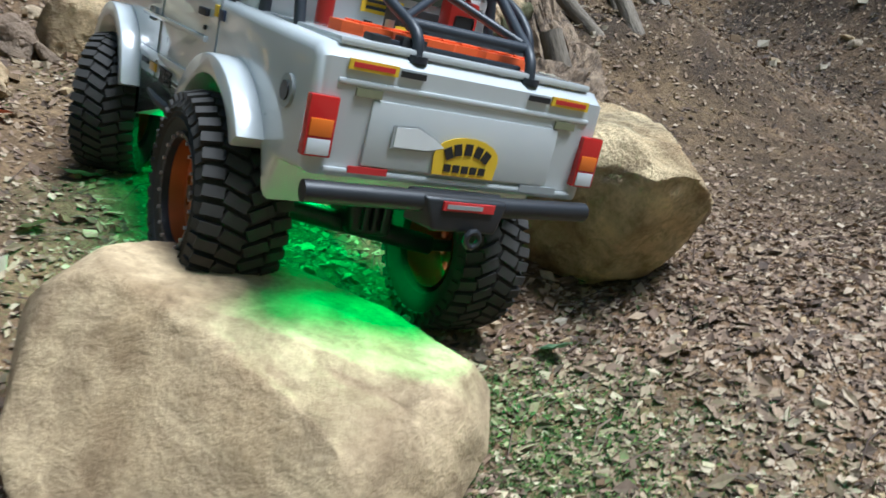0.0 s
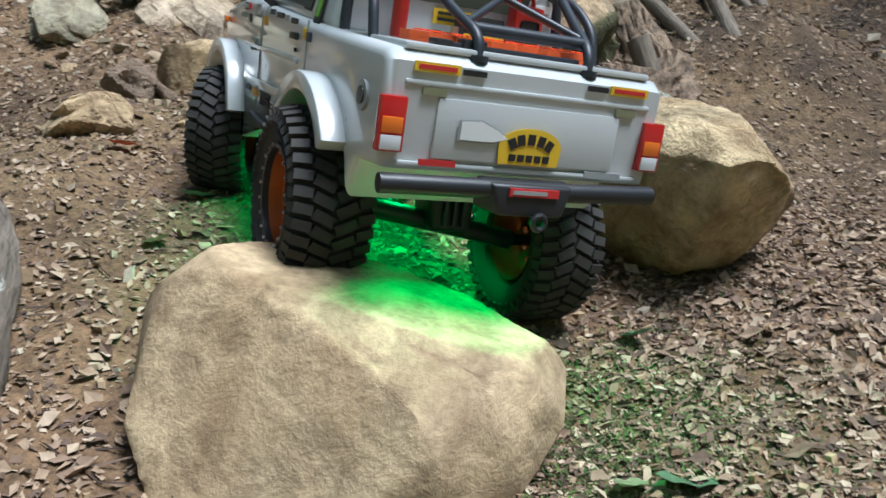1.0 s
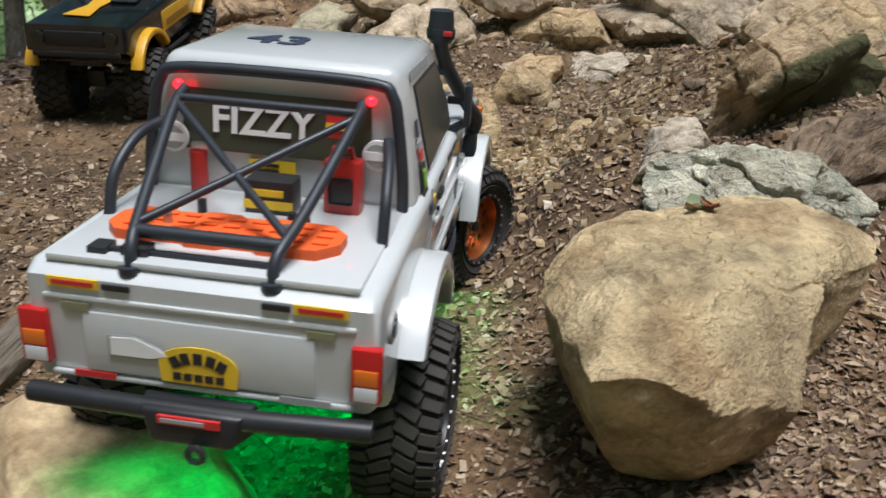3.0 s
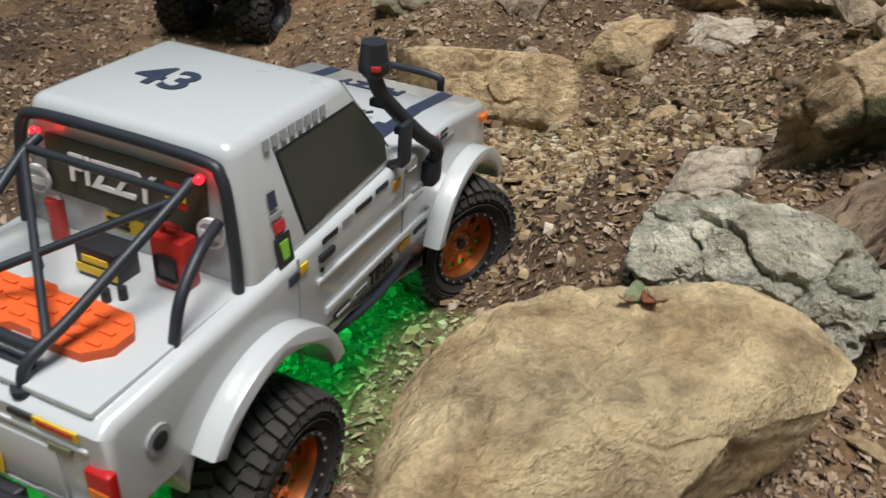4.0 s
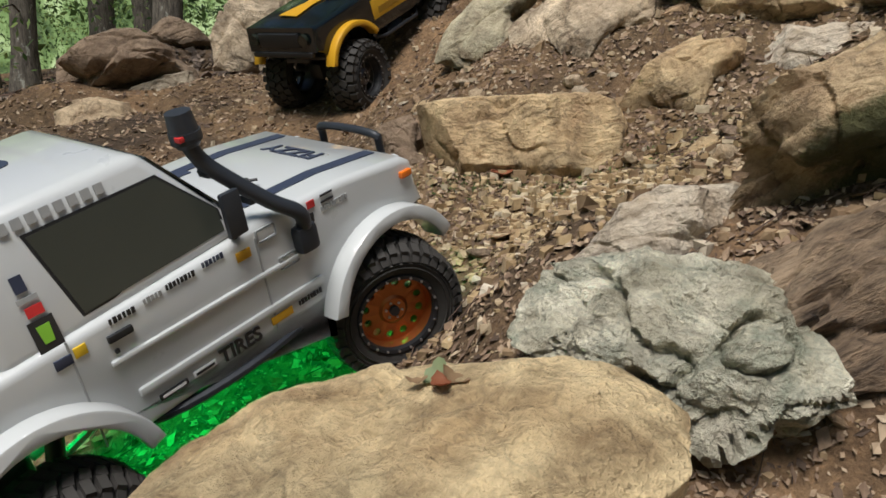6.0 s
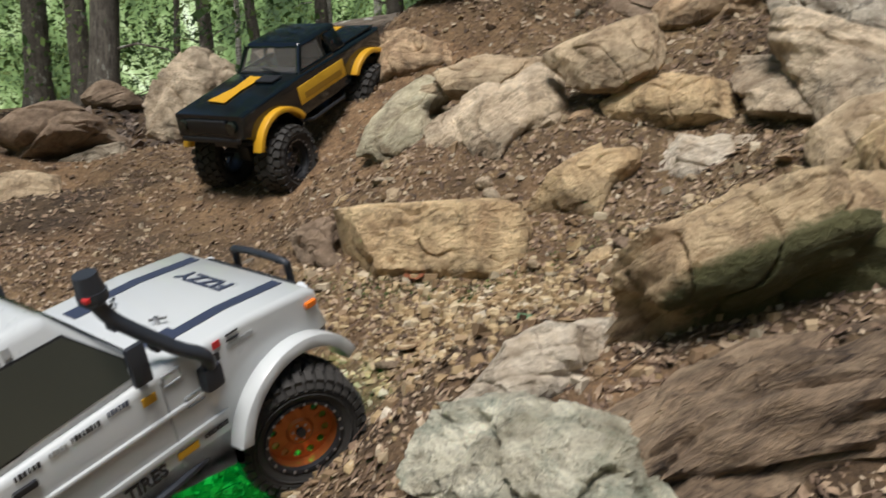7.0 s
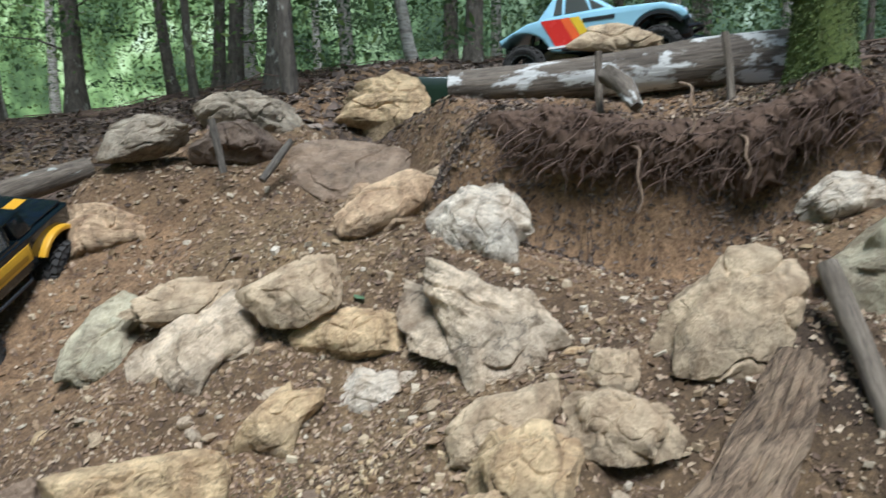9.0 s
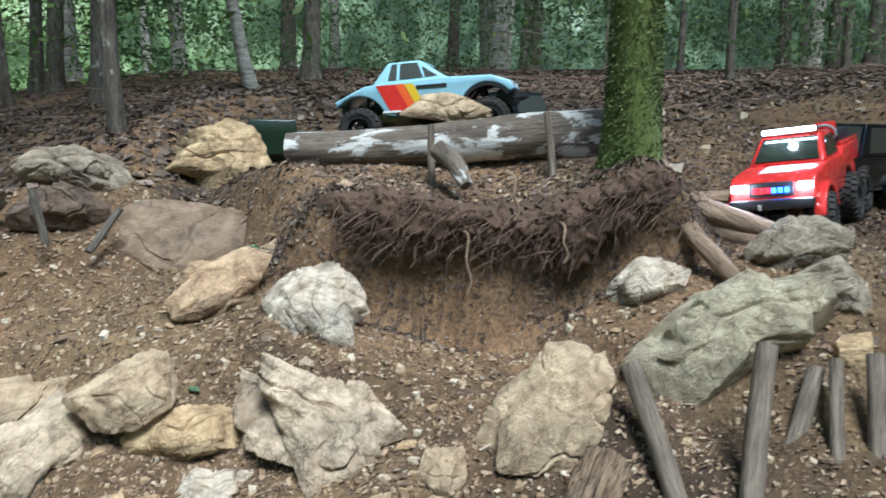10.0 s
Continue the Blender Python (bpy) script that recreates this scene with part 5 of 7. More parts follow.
    # snorkel up the windscreen pillar
    sn = part("snorkel", tube(bmesh.new(), smooth_path([(0.089, 0.222, 0.098), (0.096, 0.222, 0.106), (0.098, 0.217, 0.118), (0.091, 0.200, 0.133), (0.077, 0.173, 0.165), (0.0725, 0.165, 0.182), (0.0725, 0.164, 0.19)], 6), 0.0056, 12), M_TUBE, car, "black snorkel pipe")
    part("snorkel_base", Box((0.094, 0.222, 0.094), (0.012, 0.018, 0.021), 0.004), M_TUBE, sn)
    part("snorkel_head", cyl(bmesh.new(), (0.0725, 0.164, 0.187), (0.0725, 0.163, 0.207), 0.0105, 0.0085, 18), M_TUBE, sn)
    part("head_band", cyl(bmesh.new(), (0.0725, 0.164, 0.1895), (0.0725, 0.164, 0.194), 0.0108, 0.0106, 18), M_TUBE, sn)
    part("head_label", Box((0.0785, 0.1555, 0.1915), (0.006, 0.004, 0.0035), 0.0005, ), M_SREDV, sn)
    part("head_collar", cyl(bmesh.new(), (0.0725, 0.1642, 0.1835), (0.0725, 0.164, 0.188), 0.0075, 0.0105, 18), M_TUBE, sn)
    for y, z, x in ((0.191, 0.139, 0.083), (0.171, 0.165, 0.073)):
        part("pipe_clamp", Box((x, y, z - 0.003), (0.012, 0.006, 0.006), 0.0015), M_TUBE, sn)
    # running gear
    for y in (0.0, 0.30):
        dz = -0.024 if y == 0 else 0.0
        ax = part("axle", cyl(bmesh.new(), (-0.068, y, -0.002), (0.068, y, dz - 0.002), 0.0072, n=12), M_BLACK, car)
        part("axle_housing", hexa([(-0.006, y - 0.018, -0.018), (0.026, y - 0.018, -0.018), (0.026, y + 0.018, -0.018), (-0.006, y + 0.018, -0.018)], [(-0.009, y - 0.014, 0.015), (0.028, y - 0.014, 0.015), (0.028, y + 0.016, 0.017), (-0.009, y + 0.016, 0.017)], 0.005), M_BLACK, ax)
        for k in range(3):
            part("cover_rib", Box((0.003 + k * 0.007, y - 0.0185, -0.001), (0.003, 0.004, 0.024), 0.001), M_TUBE, ax)
    part("gearbox", Box((0, 0.15, 0.03), (0.05, 0.09, 0.03), 0.006), M_BLACK, car)
    part("drive_shaft", cyl(bmesh.new(), (0.01, 0.02, 0.004), (0.004, 0.11, 0.024), 0.0038, n=10), M_STEEL, car)
    part("drive_shaft", cyl(bmesh.new(), (0.01, 0.28, 0.004), (0.004, 0.19, 0.024), 0.0038, n=10), M_STEEL, car)
    part("track_rod", cyl(bmesh.new(), (-0.06, 0.322, 0.004), (0.06, 0.322, 0.004), 0.003, n=8), M_STEEL, car)
    part("antenna_ball", bmesh_sphere((-0.06, -0.05, 0.062), 0.0045), M_ORANGE, car)
    add_wheels(car, wheel_meshes(0.060, 0.0245, M_COPPER, 36, 12), [(-0.089, 0, -0.002, 0), (0.088, 0, -0.026, 0), (-0.088, 0.296, -0.006, -25), (0.086, 0.296, -0.006, -25)])
    for x, y, z, e in ((0.045, 0.085, 0.018, 0.20), (-0.045, 0.085, 0.018, 0.20), (0.045, 0.215, 0.020, 0.20), (-0.045, 0.215, 0.020, 0.20), (0.0, 0.04, 0.034, 0.30), (-0.035, -0.085, 0.030, 0.15), (0.03, -0.080, 0.030, 0.16), (0.05, 0.34, 0.04, 0.06)):
        lamp = new("underglow", bpy.data.lights.new("underglow", "SPOT"))
        lamp.data.energy, lamp.data.color, lamp.data.shadow_soft_size = e * 1.3, (0.0, 1.0, 0.12), 0.006
        lamp.data.spot_size, lamp.data.spot_blend = radians(128), 0.5
        lamp.matrix_world = m @ Matrix.Translation((x, y, z)) @ Matrix.Rotation(radians(-42 if y < 0 else 0), 4, "X")
    return car


def bmesh_sphere(c, r):
    bm = bmesh.new()
    bmesh.ops.create_icosphere(bm, subdivisions=2, radius=r, matrix=Matrix.Translation(c))
    return bm


white_offroader()


# ---------------------------------------------------------------- logs, stakes and roots
def rough_log(name, pts, radii, mat, label, category, seed, n=28, rough=0.16, sub=7, split=0.0):
    """A bent, knotty length of wood with ridges along it."""
    path = smooth_path(pts, sub)
    rad = [float(np.interp(i / (len(path) - 1), np.linspace(0, 1, len(radii)), radii)) for i in range(len(path))]
    bm = bmesh.new()
    rings, side = [], None
    for i, p in enumerate(path):
        d = (path[min(i + 1, len(path) - 1)] - path[max(i - 1, 0)]).normalized()
        side = d.orthogonal().normalized() if side is None else (side - d * side.dot(d)).normalized()
        up = d.cross(side)
        ring = []
        for k in range(n):
            a = 2 * math.pi * k / n
            q = side * math.cos(a) + up * math.sin(a)
            r = rad[i] * (1 + rough * noise.noise(Vector((math.cos(a) * 1.3, math.sin(a) * 1.3, i * 0.16 + seed * 9.7)))
                          + rough * 0.5 * noise.noise(Vector((math.cos(a) * 4.5, math.sin(a) * 4.5, i * 0.22 + seed * 3.1)))
                          + rough * 0.25 * noise.noise(Vector((math.cos(a) * 11, math.sin(a) * 11, i * 0.5 + seed)))
                          - split * max(0, 1 - abs(noise.noise(Vector((math.cos(a) * 3.2, math.sin(a) * 3.2, i * 0.05 + seed * 5.3)))) * 7))
            ring.append(bm.verts.new(p + q * r))
        rings.append(ring)
    for a, b in zip(rings, rings[1:]):
        for k in range(n):
            bm.faces.new((a[k], a[(k + 1) % n], b[(k + 1) % n], b[k]))
    bm.faces.new(list(reversed(rings[0])))
    bm.faces.new(rings[-1])
    m = Matrix.Translation(path[0]) @ (path[-1] - path[0]).to_track_quat("Z", "Y").to_matrix().to_4x4()
    bm.transform(m.inverted())
    ob = thing(name, bm, mat, label, category)
    ob.matrix_world = m
    return ob


def stake(label, top, foot, r, seed, mat=None):
    top, foot = Vector(top), Vector(foot)
    foot = foot + (foot - top).normalized() * 0.09
    mid = (top + foot) / 2 + Vector((0.004, -0.003, 0)) * (1 if seed % 2 else -1)
    ob = rough_log("stake", [foot, mid, top + (top - foot) * 0.0], [r * 1.05, r, r * 0.92], mat or M_GREYWOOD, label, "stake", seed, 18, 0.10, 6)
    ob["group"] = "wooden stakes"
    return ob


rough_log("log", [(0.43, 1.045, 0.655), (0.48, 1.075, 0.69), (0.56, 1.105, 0.713), (0.72, 1.125, 0.735), (0.90, 1.155, 0.785), (1.06, 1.235, 0.89), (1.15, 1.285, 0.985)],
          [0.030, 0.050, 0.066, 0.07, 0.062, 0.048, 0.034], M_ROTTEN, "weathered rotten log with split grain lying under rocks", "log", 1, 96, 0.26, 14, 0.24)
rough_log("log", [(1.0, 2.31, 1.385), (1.16, 2.21, 1.395), (1.33, 2.11, 1.41), (1.50, 2.0, 1.43), (1.68, 1.88, 1.45)], [0.041, 0.044, 0.05, 0.055, 0.055], M_PAINTLOG,
          "peeled grey log with white patches lying along the bank", "log", 2, 26, 0.10)
rough_log("log", [(-0.13, 2.36, 1.09), (0.0, 2.47, 1.15), (0.16, 2.62, 1.20)], [0.026, 0.03, 0.028], M_GREYWOOD, "grey-brown branch behind the black pickup", "log", 3, 18, 0.1)
rough_log("log", [(0.03, 1.72, 0.745), (-0.085, 1.515, 0.668), (-0.15, 1.39, 0.612), (-0.187, 1.325, 0.578), (-0.235, 1.275, 0.545), (-0.285, 1.225, 0.505), (-0.36, 1.15, 0.455)], [0.014, 0.018, 0.021, 0.021, 0.027, 0.034, 0.036], M_GREYWOOD,
          "curved grey branch half buried in litter", "branch", 4, 22, 0.22)
rough_log("stub", [(1.235, 1.99, 1.40), (1.24, 1.93, 1.375), (1.243, 1.88, 1.33)], [0.022, 0.021, 0.013], M_PAINTLOG, "short broken branch stub with white bark", "branch", 5, 16, 0.2)
for k, (lab, top, foot, r) in enumerate((
        ("thick grey wooden stake leaning beside the dished rock", (1.222, 1.33, 1.104), (1.20, 1.19, 0.93), 0.0165),
        ("thick grey wooden stake under the green boulder", (1.365, 1.20, 1.15), (1.266, 1.118, 0.955), 0.0165),
        ("slanting stake propping the green boulder", (1.494, 1.212, 1.094), (1.395, 1.175, 0.99), 0.0145),
        ("thin grey stake beside the green boulder", (1.497, 1.182, 1.115), (1.394, 1.079, 0.98), 0.011),
        ("grey stake at the end of the row", (1.53, 1.141, 1.131), (1.466, 1.083, 1.0), 0.015),
        ("short pale stake standing before the rotten log", (0.431, 1.062, 0.697), (0.426, 1.035, 0.58), 0.016),
        ("grey stake between the rotten log and the mossy rock", (0.717, 1.128, 0.845), (0.715, 1.10, 0.70), 0.019))):
    stake(lab, top, foot, r, k + 3, M_ROOT if k == 5 else None)
for k, (top, foot) in enumerate((((1.246, 2.05, 1.452), (1.242, 2.026, 1.36)), ((1.464, 1.918, 1.484), (1.46, 1.893, 1.375)))):
    stake("short wooden peg holding the peeled log", top, foot, 0.0085, 20 + k)
for k, (top, foot) in enumerate((((0.446, 2.23, 1.314), (0.467, 2.221, 1.202)), ((0.611, 2.237, 1.267), (0.543, 2.192, 1.186)))):
    rough_log("stick", [top, (Vector(top) + Vector(foot)) / 2, foot], [0.008, 0.0085, 0.008], M_BARK, "short dark stick propped before the hollow stone", "stick", 40 + k, 12, 0.12)
for k, pts in enumerate(([(1.52, 1.72, 1.31), (1.552, 1.70, 1.285), (1.585, 1.621, 1.27), (1.583, 1.535, 1.226), (1.585, 1.46, 1.18)],
                         [(1.58, 1.74, 1.42), (1.61, 1.721, 1.365), (1.645, 1.68, 1.308), (1.711, 1.608, 1.278), (1.80, 1.52, 1.24)],
                         [(1.66, 1.78, 1.33), (1.80, 1.80, 1.29), (1.95, 1.80, 1.295), (2.05, 1.78, 1.29)],
                         [(1.62, 1.70, 1.30), (1.70, 1.63, 1.25), (1.78, 1.50, 1.21), (1.83, 1.42, 1.17)])):
    rough_log("root", pts, [0.03, 0.024, 0.019, 0.016][: 4] if k != 1 else [0.036, 0.03, 0.026, 0.02], M_ROOT, "bare worn tree root running over the ground", "root", 30 + k, 16, 0.15)


# ---------------------------------------------------------------- trees
def leaf_cloud(rng, centres, each, spread_, size, mat, name):
    """Many small bent leaves round the given centres."""
    c = np.repeat(np.array(centres), each, axis=0)
    n = len(c)
    p = c + rng.normal(0, 1, (n, 3)) * np.array(spread_)
    a, b = rng.normal(0, 1, (n, 3)), rng.normal(0, 1, (n, 3))
    a /= np.linalg.norm(a, axis=1)[:, None]
    b -= a * np.sum(a * b, 1)[:, None]
    b /= np.linalg.norm(b, axis=1)[:, None]
    s = size * rng.uniform(0.5, 1.3, (n, 1))
    v = np.stack([p - a * s, p + b * s * 0.45, p + a * s, p - b * s * 0.45], 1).reshape(-1, 3)
    f = np.arange(n * 4).reshape(-1, 4)
    me = bpy.data.meshes.new(name)
    me.from_pydata(v.tolist(), [], f.tolist())
    me.materials.append(mat)
    return me


def tree(x, y, r, lean, mat, label, seed, tall=5.5, leaves=420, leafmat=None, low_limbs=3):
    leaves = int(leaves * 1.8)
    rng = random.Random(seed)
    nrng = np.random.default_rng(seed)
    z = float(height(x, y))
    root = new("tree")
    root.matrix_world = pose(x, y, z)
    pts, rad = [], []
    steps = 12
    bx, by = rng.uniform(-0.04, 0.04), rng.uniform(-0.04, 0.04)
    for i in range(steps + 1):
        t = i / steps
        pts.append((lean[0] * tall * t + bx * math.sin(t * 5), lean[1] * tall * t + by * math.sin(t * 4 + 1), -0.15 + (tall + 0.15) * t ** 1.6))
        rad.append(r * (1 - 0.75 * t) * (1 + 0.9 * math.exp(-max(0, pts[-1][2]) / 0.05) * (0.35 if r > 0.04 else 0.2)))
    part("trunk", tube(bmesh.new(), pts, rad, 20, 0.16, seed), mat, root)
    centres = []
    for k in range(low_limbs + 5):
        h = rng.uniform(0.25, 1.6) if k < low_limbs else rng.uniform(0.45, 0.95) * tall
        t = (max(0, h + 0.15) / (tall + 0.15)) ** (1 / 1.6)
        base = Vector((lean[0] * tall * t + bx * math.sin(t * 5), lean[1] * tall * t + by * math.sin(t * 4 + 1), h))
        a, ln = rng.uniform(0, 6.28), rng.uniform(0.5, 1.1) * (0.55 if k < low_limbs else 1.2)
        d = Vector((math.cos(a), math.sin(a), rng.uniform(-0.1, 0.5)))
        lr = r * (0.10 if k < low_limbs else 0.22)
        limb = [base, base + d * ln * 0.4 + Vector((0, 0, 0.03)), base + d * ln * 0.75, base + d * ln + Vector((0, 0, -0.05))]
        part("limb", tube(bmesh.new(), limb, [lr, lr * 0.75, lr * 0.5, lr * 0.2], 6), mat, root)
        if k >= low_limbs:
            centres += [base + d * ln * q for q in (0.5, 0.75, 1.0)]
        else:
            centres += [base + d * ln * 0.9]
    crown = new("crown", leaf_cloud(nrng, [tuple(c) for c in centres], max(4, leaves // len(centres)), (0.28, 0.28, 0.2), 0.034, leafmat or M_LEAF, "crown"))
    crown.parent = root
    return tagged(root, label, "tree")


TREES = [
    (0.735, 3.094, 0.028, (-0.01, 0.0), M_BARK, "slim grey-brown tree trunk standing on the crest"),
    (1.555, 1.765, 0.056, (0.004, 0.01), M_BARKG, "moss-covered tree trunk standing on the bank"),
    (1.67, 4.81, 0.040, (-0.10, 0.03), M_BIRCH, "leaning birch with white bark"),
    (0.86, 4.97, 0.075, (0.0, 0.0), M_BARK, "dark tree trunk behind the crest"),
    (2.02, 5.12, 0.058, (0.0, 0.0), M_BARK, "dark tree trunk in the woods"),
    (2.69, 6.47, 0.045, (-0.03, 0.0), M_BIRCH, "pale thin trunk in the woods"),
    (0.69, 5.89, 0.055, (0.02, 0.0), M_BARK, "grey tree trunk in the woods"),
    (0.48, 5.39, 0.028, (-0.03, 0.0), M_BARK, "thin tree trunk in the woods"),
    (0.90, 7.37, 0.11, (0.0, 0.0), M_BIRCH, "pale thick trunk in the woods"),
    (4.22, 7.41, 0.06, (0.02, 0.0), M_BARK, "dark tree trunk in the woods"),
    (4.05, 6.36, 0.09, (0.0, 0.0), M_BIRCH, "pale grey trunk in the woods"),
    (5.4, 7.8, 0.07, (0.0, 0.0), M_BARK, "dark tree trunk in the woods"),
    (3.85, 4.0, 0.022, (0.0, 0.0), M_BARK, "thin tree trunk in the woods"),
    (3.69, 3.45, 0.024, (0.01, 0.0), M_BARK, "thin tree trunk in the woods"),
    (5.73, 4.91, 0.06, (0.0, 0.0), M_BARK, "dark tree trunk in the woods"),
    (6.6, 5.34, 0.07, (0.0, 0.0), M_BIRCH, "pale grey trunk in the woods"),
    (5.3, 3.85, 0.05, (0.0, 0.0), M_BARK, "dark tree trunk in the woods"),
    (-1.42, 4.32, 0.075, (0.05, 0.0), M_BARK, "mottled tree trunk at the edge of the woods"),
    (-2.52, 5.77, 0.09, (0.0, 0.0), M_BARK, "dark tree trunk in the woods"),
    (-0.76, 6.42, 0.055, (-0.05, 0.0), M_BARK, "leaning tree trunk in the woods"),
    (-2.40, 4.72, 0.075, (0.03, 0.0), M_BARK, "dark tree trunk at the edge of the woods"),
    (-1.13, 6.27, 0.045, (-0.08, 0.0), M_BARK, "leaning tree trunk in the woods"),
    (-0.28, 6.43, 0.075, (-0.01, 0.0), M_BARK, "dark tree trunk in the woods"),
    (0.38, 6.97, 0.05, (-0.06, 0.0), M_BARK, "leaning tree trunk in the woods"),
    (-1.37, 5.68, 0.04, (-0.05, 0.0), M_BARK, "thin tree trunk in the woods"),
    (0.96, 9.4, 0.08, (0.0, 0.0), M_BARK, "dark tree trunk in the woods"),
    (3.0, 8.6, 0.09, (0.0, 0.0), M_BARK, "dark tree trunk in the woods"),
    (7.4, 2.6, 0.08, (0.0, 0.0), M_BARK, "dark tree trunk in the woods"),
    (-4.0, 3.0, 0.09, (0.02, 0.0), M_BARK, "dark tree trunk in the woods"),
    (4.9, -1.2, 0.09, (0.0, 0.0), M_BARK, "dark tree trunk in the woods"),
    (-3.2, -2.0, 0.10, (0.0, 0.0), M_BARK, "dark tree trunk in the woods"),
    (1.2, -4.2, 0.10, (0.0, 0.0), M_BARK, "dark tree trunk in the woods"),
]
for k, (x, y, r, lean, mat, label) in enumerate(TREES):
    tree(x, y, r, lean, mat, label, 100 + k, 6.0 if r > 0.05 else 5.0, 520, None, 0 if k < 2 else 3)["group"] = "woodland trees"


more = random.Random(77)
for k in range(26):
    a, d = radians(more.uniform(-62, 42)), more.uniform(5.2, 12.5)
    tree(0.4 - d * math.sin(a), 0.5 + d * math.cos(a), more.uniform(0.02, 0.075), (more.uniform(-0.05, 0.05), 0), more.choice((M_BARK, M_BARK, M_BARK, M_BIRCH)), "slender tree trunk deep in the woods", 300 + k, 5.5, 220)["group"] = "woodland trees"


def understorey():
    """Foliage between the trunks: flat sprays of fir, and loose light green leaves."""
    rng = np.random.default_rng(5)
    light, dark = [], []
    for _ in range(2600):
        a = rng.uniform(-75, 60)
        d = 4.4 + 9 * rng.uniform(0, 1) ** 0.8
        if a > 0 and rng.random() < 0.4:
            continue
        x, y = 0.4 - d * math.sin(radians(a)), 0.5 + d * math.cos(radians(a))
        z = float(height(x, y)) + rng.uniform(0.05, 3.4) * (d / 8) ** 0.6
        (dark if rng.random() < (0.8 if a < -8 else 0.16) else light).append((x, y, z))
    for pts, mat, name, label, size, flat in ((light, M_LEAF, "leaf_mass", "light green leaves of the woods", 0.020, 0.16), (dark, M_FIR, "needle_mass", "dark green fir foliage in the woods", 0.021, 0.055)):
        tagged(new(name, leaf_cloud(rng, pts, 150, (0.36, 0.36, flat) if flat > 0.1 else (0.24, 0.24, 0.035), size, mat, name)), label, "foliage", kind="stuff")


understorey()


def canopy():
    """Unseen leafy boughs high overhead, sky between them, that dapple reflections and shade the woods."""
    rng = np.random.default_rng(9)
    pts = [(rng.uniform(-3.5, 4.5), rng.uniform(-2.5, 5.0), rng.uniform(4.2, 6.5)) for _ in range(70)]
    # out of view, added only to darken the ground behind the crest
    back = [(rng.uniform(-3.0, 9.0), rng.uniform(4.0, 11.0), rng.uniform(3.2, 6.0)) for _ in range(60)]
    tagged(new("canopy", leaf_cloud(rng, back, 60, (0.6, 0.6, 0.2), 0.13, M_FIR, "canopy")), "unseen fir boughs added to shade the woods behind the crest", "foliage", kind="stuff")
    tagged(new("canopy", leaf_cloud(rng, pts, 40, (0.5, 0.5, 0.15), 0.15, M_LEAF, "canopy")), "green leafy boughs overhead", "foliage", kind="stuff")


canopy()


def far_woods():
    m, n, l, b = material("glowing_distant_foliage")
    co = n.new("ShaderNodeTexCoord").outputs["Object"]
    mp = n.new("ShaderNodeMapping")
    mp.inputs["Scale"].default_value = (1, 1, 0.62)
    l.new(co, mp.inputs[0])
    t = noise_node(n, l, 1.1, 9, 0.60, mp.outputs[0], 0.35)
    # brightest stops paint sky light between the leaves; left side gets the lighter ramp
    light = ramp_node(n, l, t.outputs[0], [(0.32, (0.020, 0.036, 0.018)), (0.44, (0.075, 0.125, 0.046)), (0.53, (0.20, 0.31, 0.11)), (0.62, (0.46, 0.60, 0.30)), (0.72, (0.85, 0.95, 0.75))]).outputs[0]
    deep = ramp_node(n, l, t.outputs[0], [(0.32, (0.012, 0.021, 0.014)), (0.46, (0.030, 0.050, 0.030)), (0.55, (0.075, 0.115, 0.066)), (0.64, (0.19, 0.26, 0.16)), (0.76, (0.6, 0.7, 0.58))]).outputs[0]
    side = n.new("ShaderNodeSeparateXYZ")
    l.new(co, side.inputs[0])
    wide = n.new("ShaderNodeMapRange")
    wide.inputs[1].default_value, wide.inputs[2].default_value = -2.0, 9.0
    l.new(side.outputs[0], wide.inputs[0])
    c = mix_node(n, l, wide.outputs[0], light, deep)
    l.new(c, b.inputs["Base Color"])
    # the wall glows in its own colour, standing in for daylight in the woods
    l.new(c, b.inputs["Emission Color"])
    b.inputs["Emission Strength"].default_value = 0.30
    b.inputs["Roughness"].default_value = 1.0
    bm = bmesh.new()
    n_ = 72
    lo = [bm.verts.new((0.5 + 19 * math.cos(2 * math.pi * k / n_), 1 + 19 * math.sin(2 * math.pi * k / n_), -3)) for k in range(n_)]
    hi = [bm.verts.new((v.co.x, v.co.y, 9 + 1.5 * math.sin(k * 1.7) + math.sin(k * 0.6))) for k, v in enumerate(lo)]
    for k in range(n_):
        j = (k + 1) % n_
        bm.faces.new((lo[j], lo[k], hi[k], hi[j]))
    thing("backdrop", bm, m, "glowing painted backdrop of distant green woodland all round", "backdrop", kind="structure")


far_woods()


# ---------------------------------------------------------------- litter, chips and twigs
def lay(rng, n, x0, x1, y0, y1, keep=None):
    x, y = rng.uniform(x0, x1, n), rng.uniform(y0, y1, n)
    if keep is not None:
        k = keep(x, y, rng.uniform(0, 1, n))
        x, y = x[k], y[k]
    return x, y


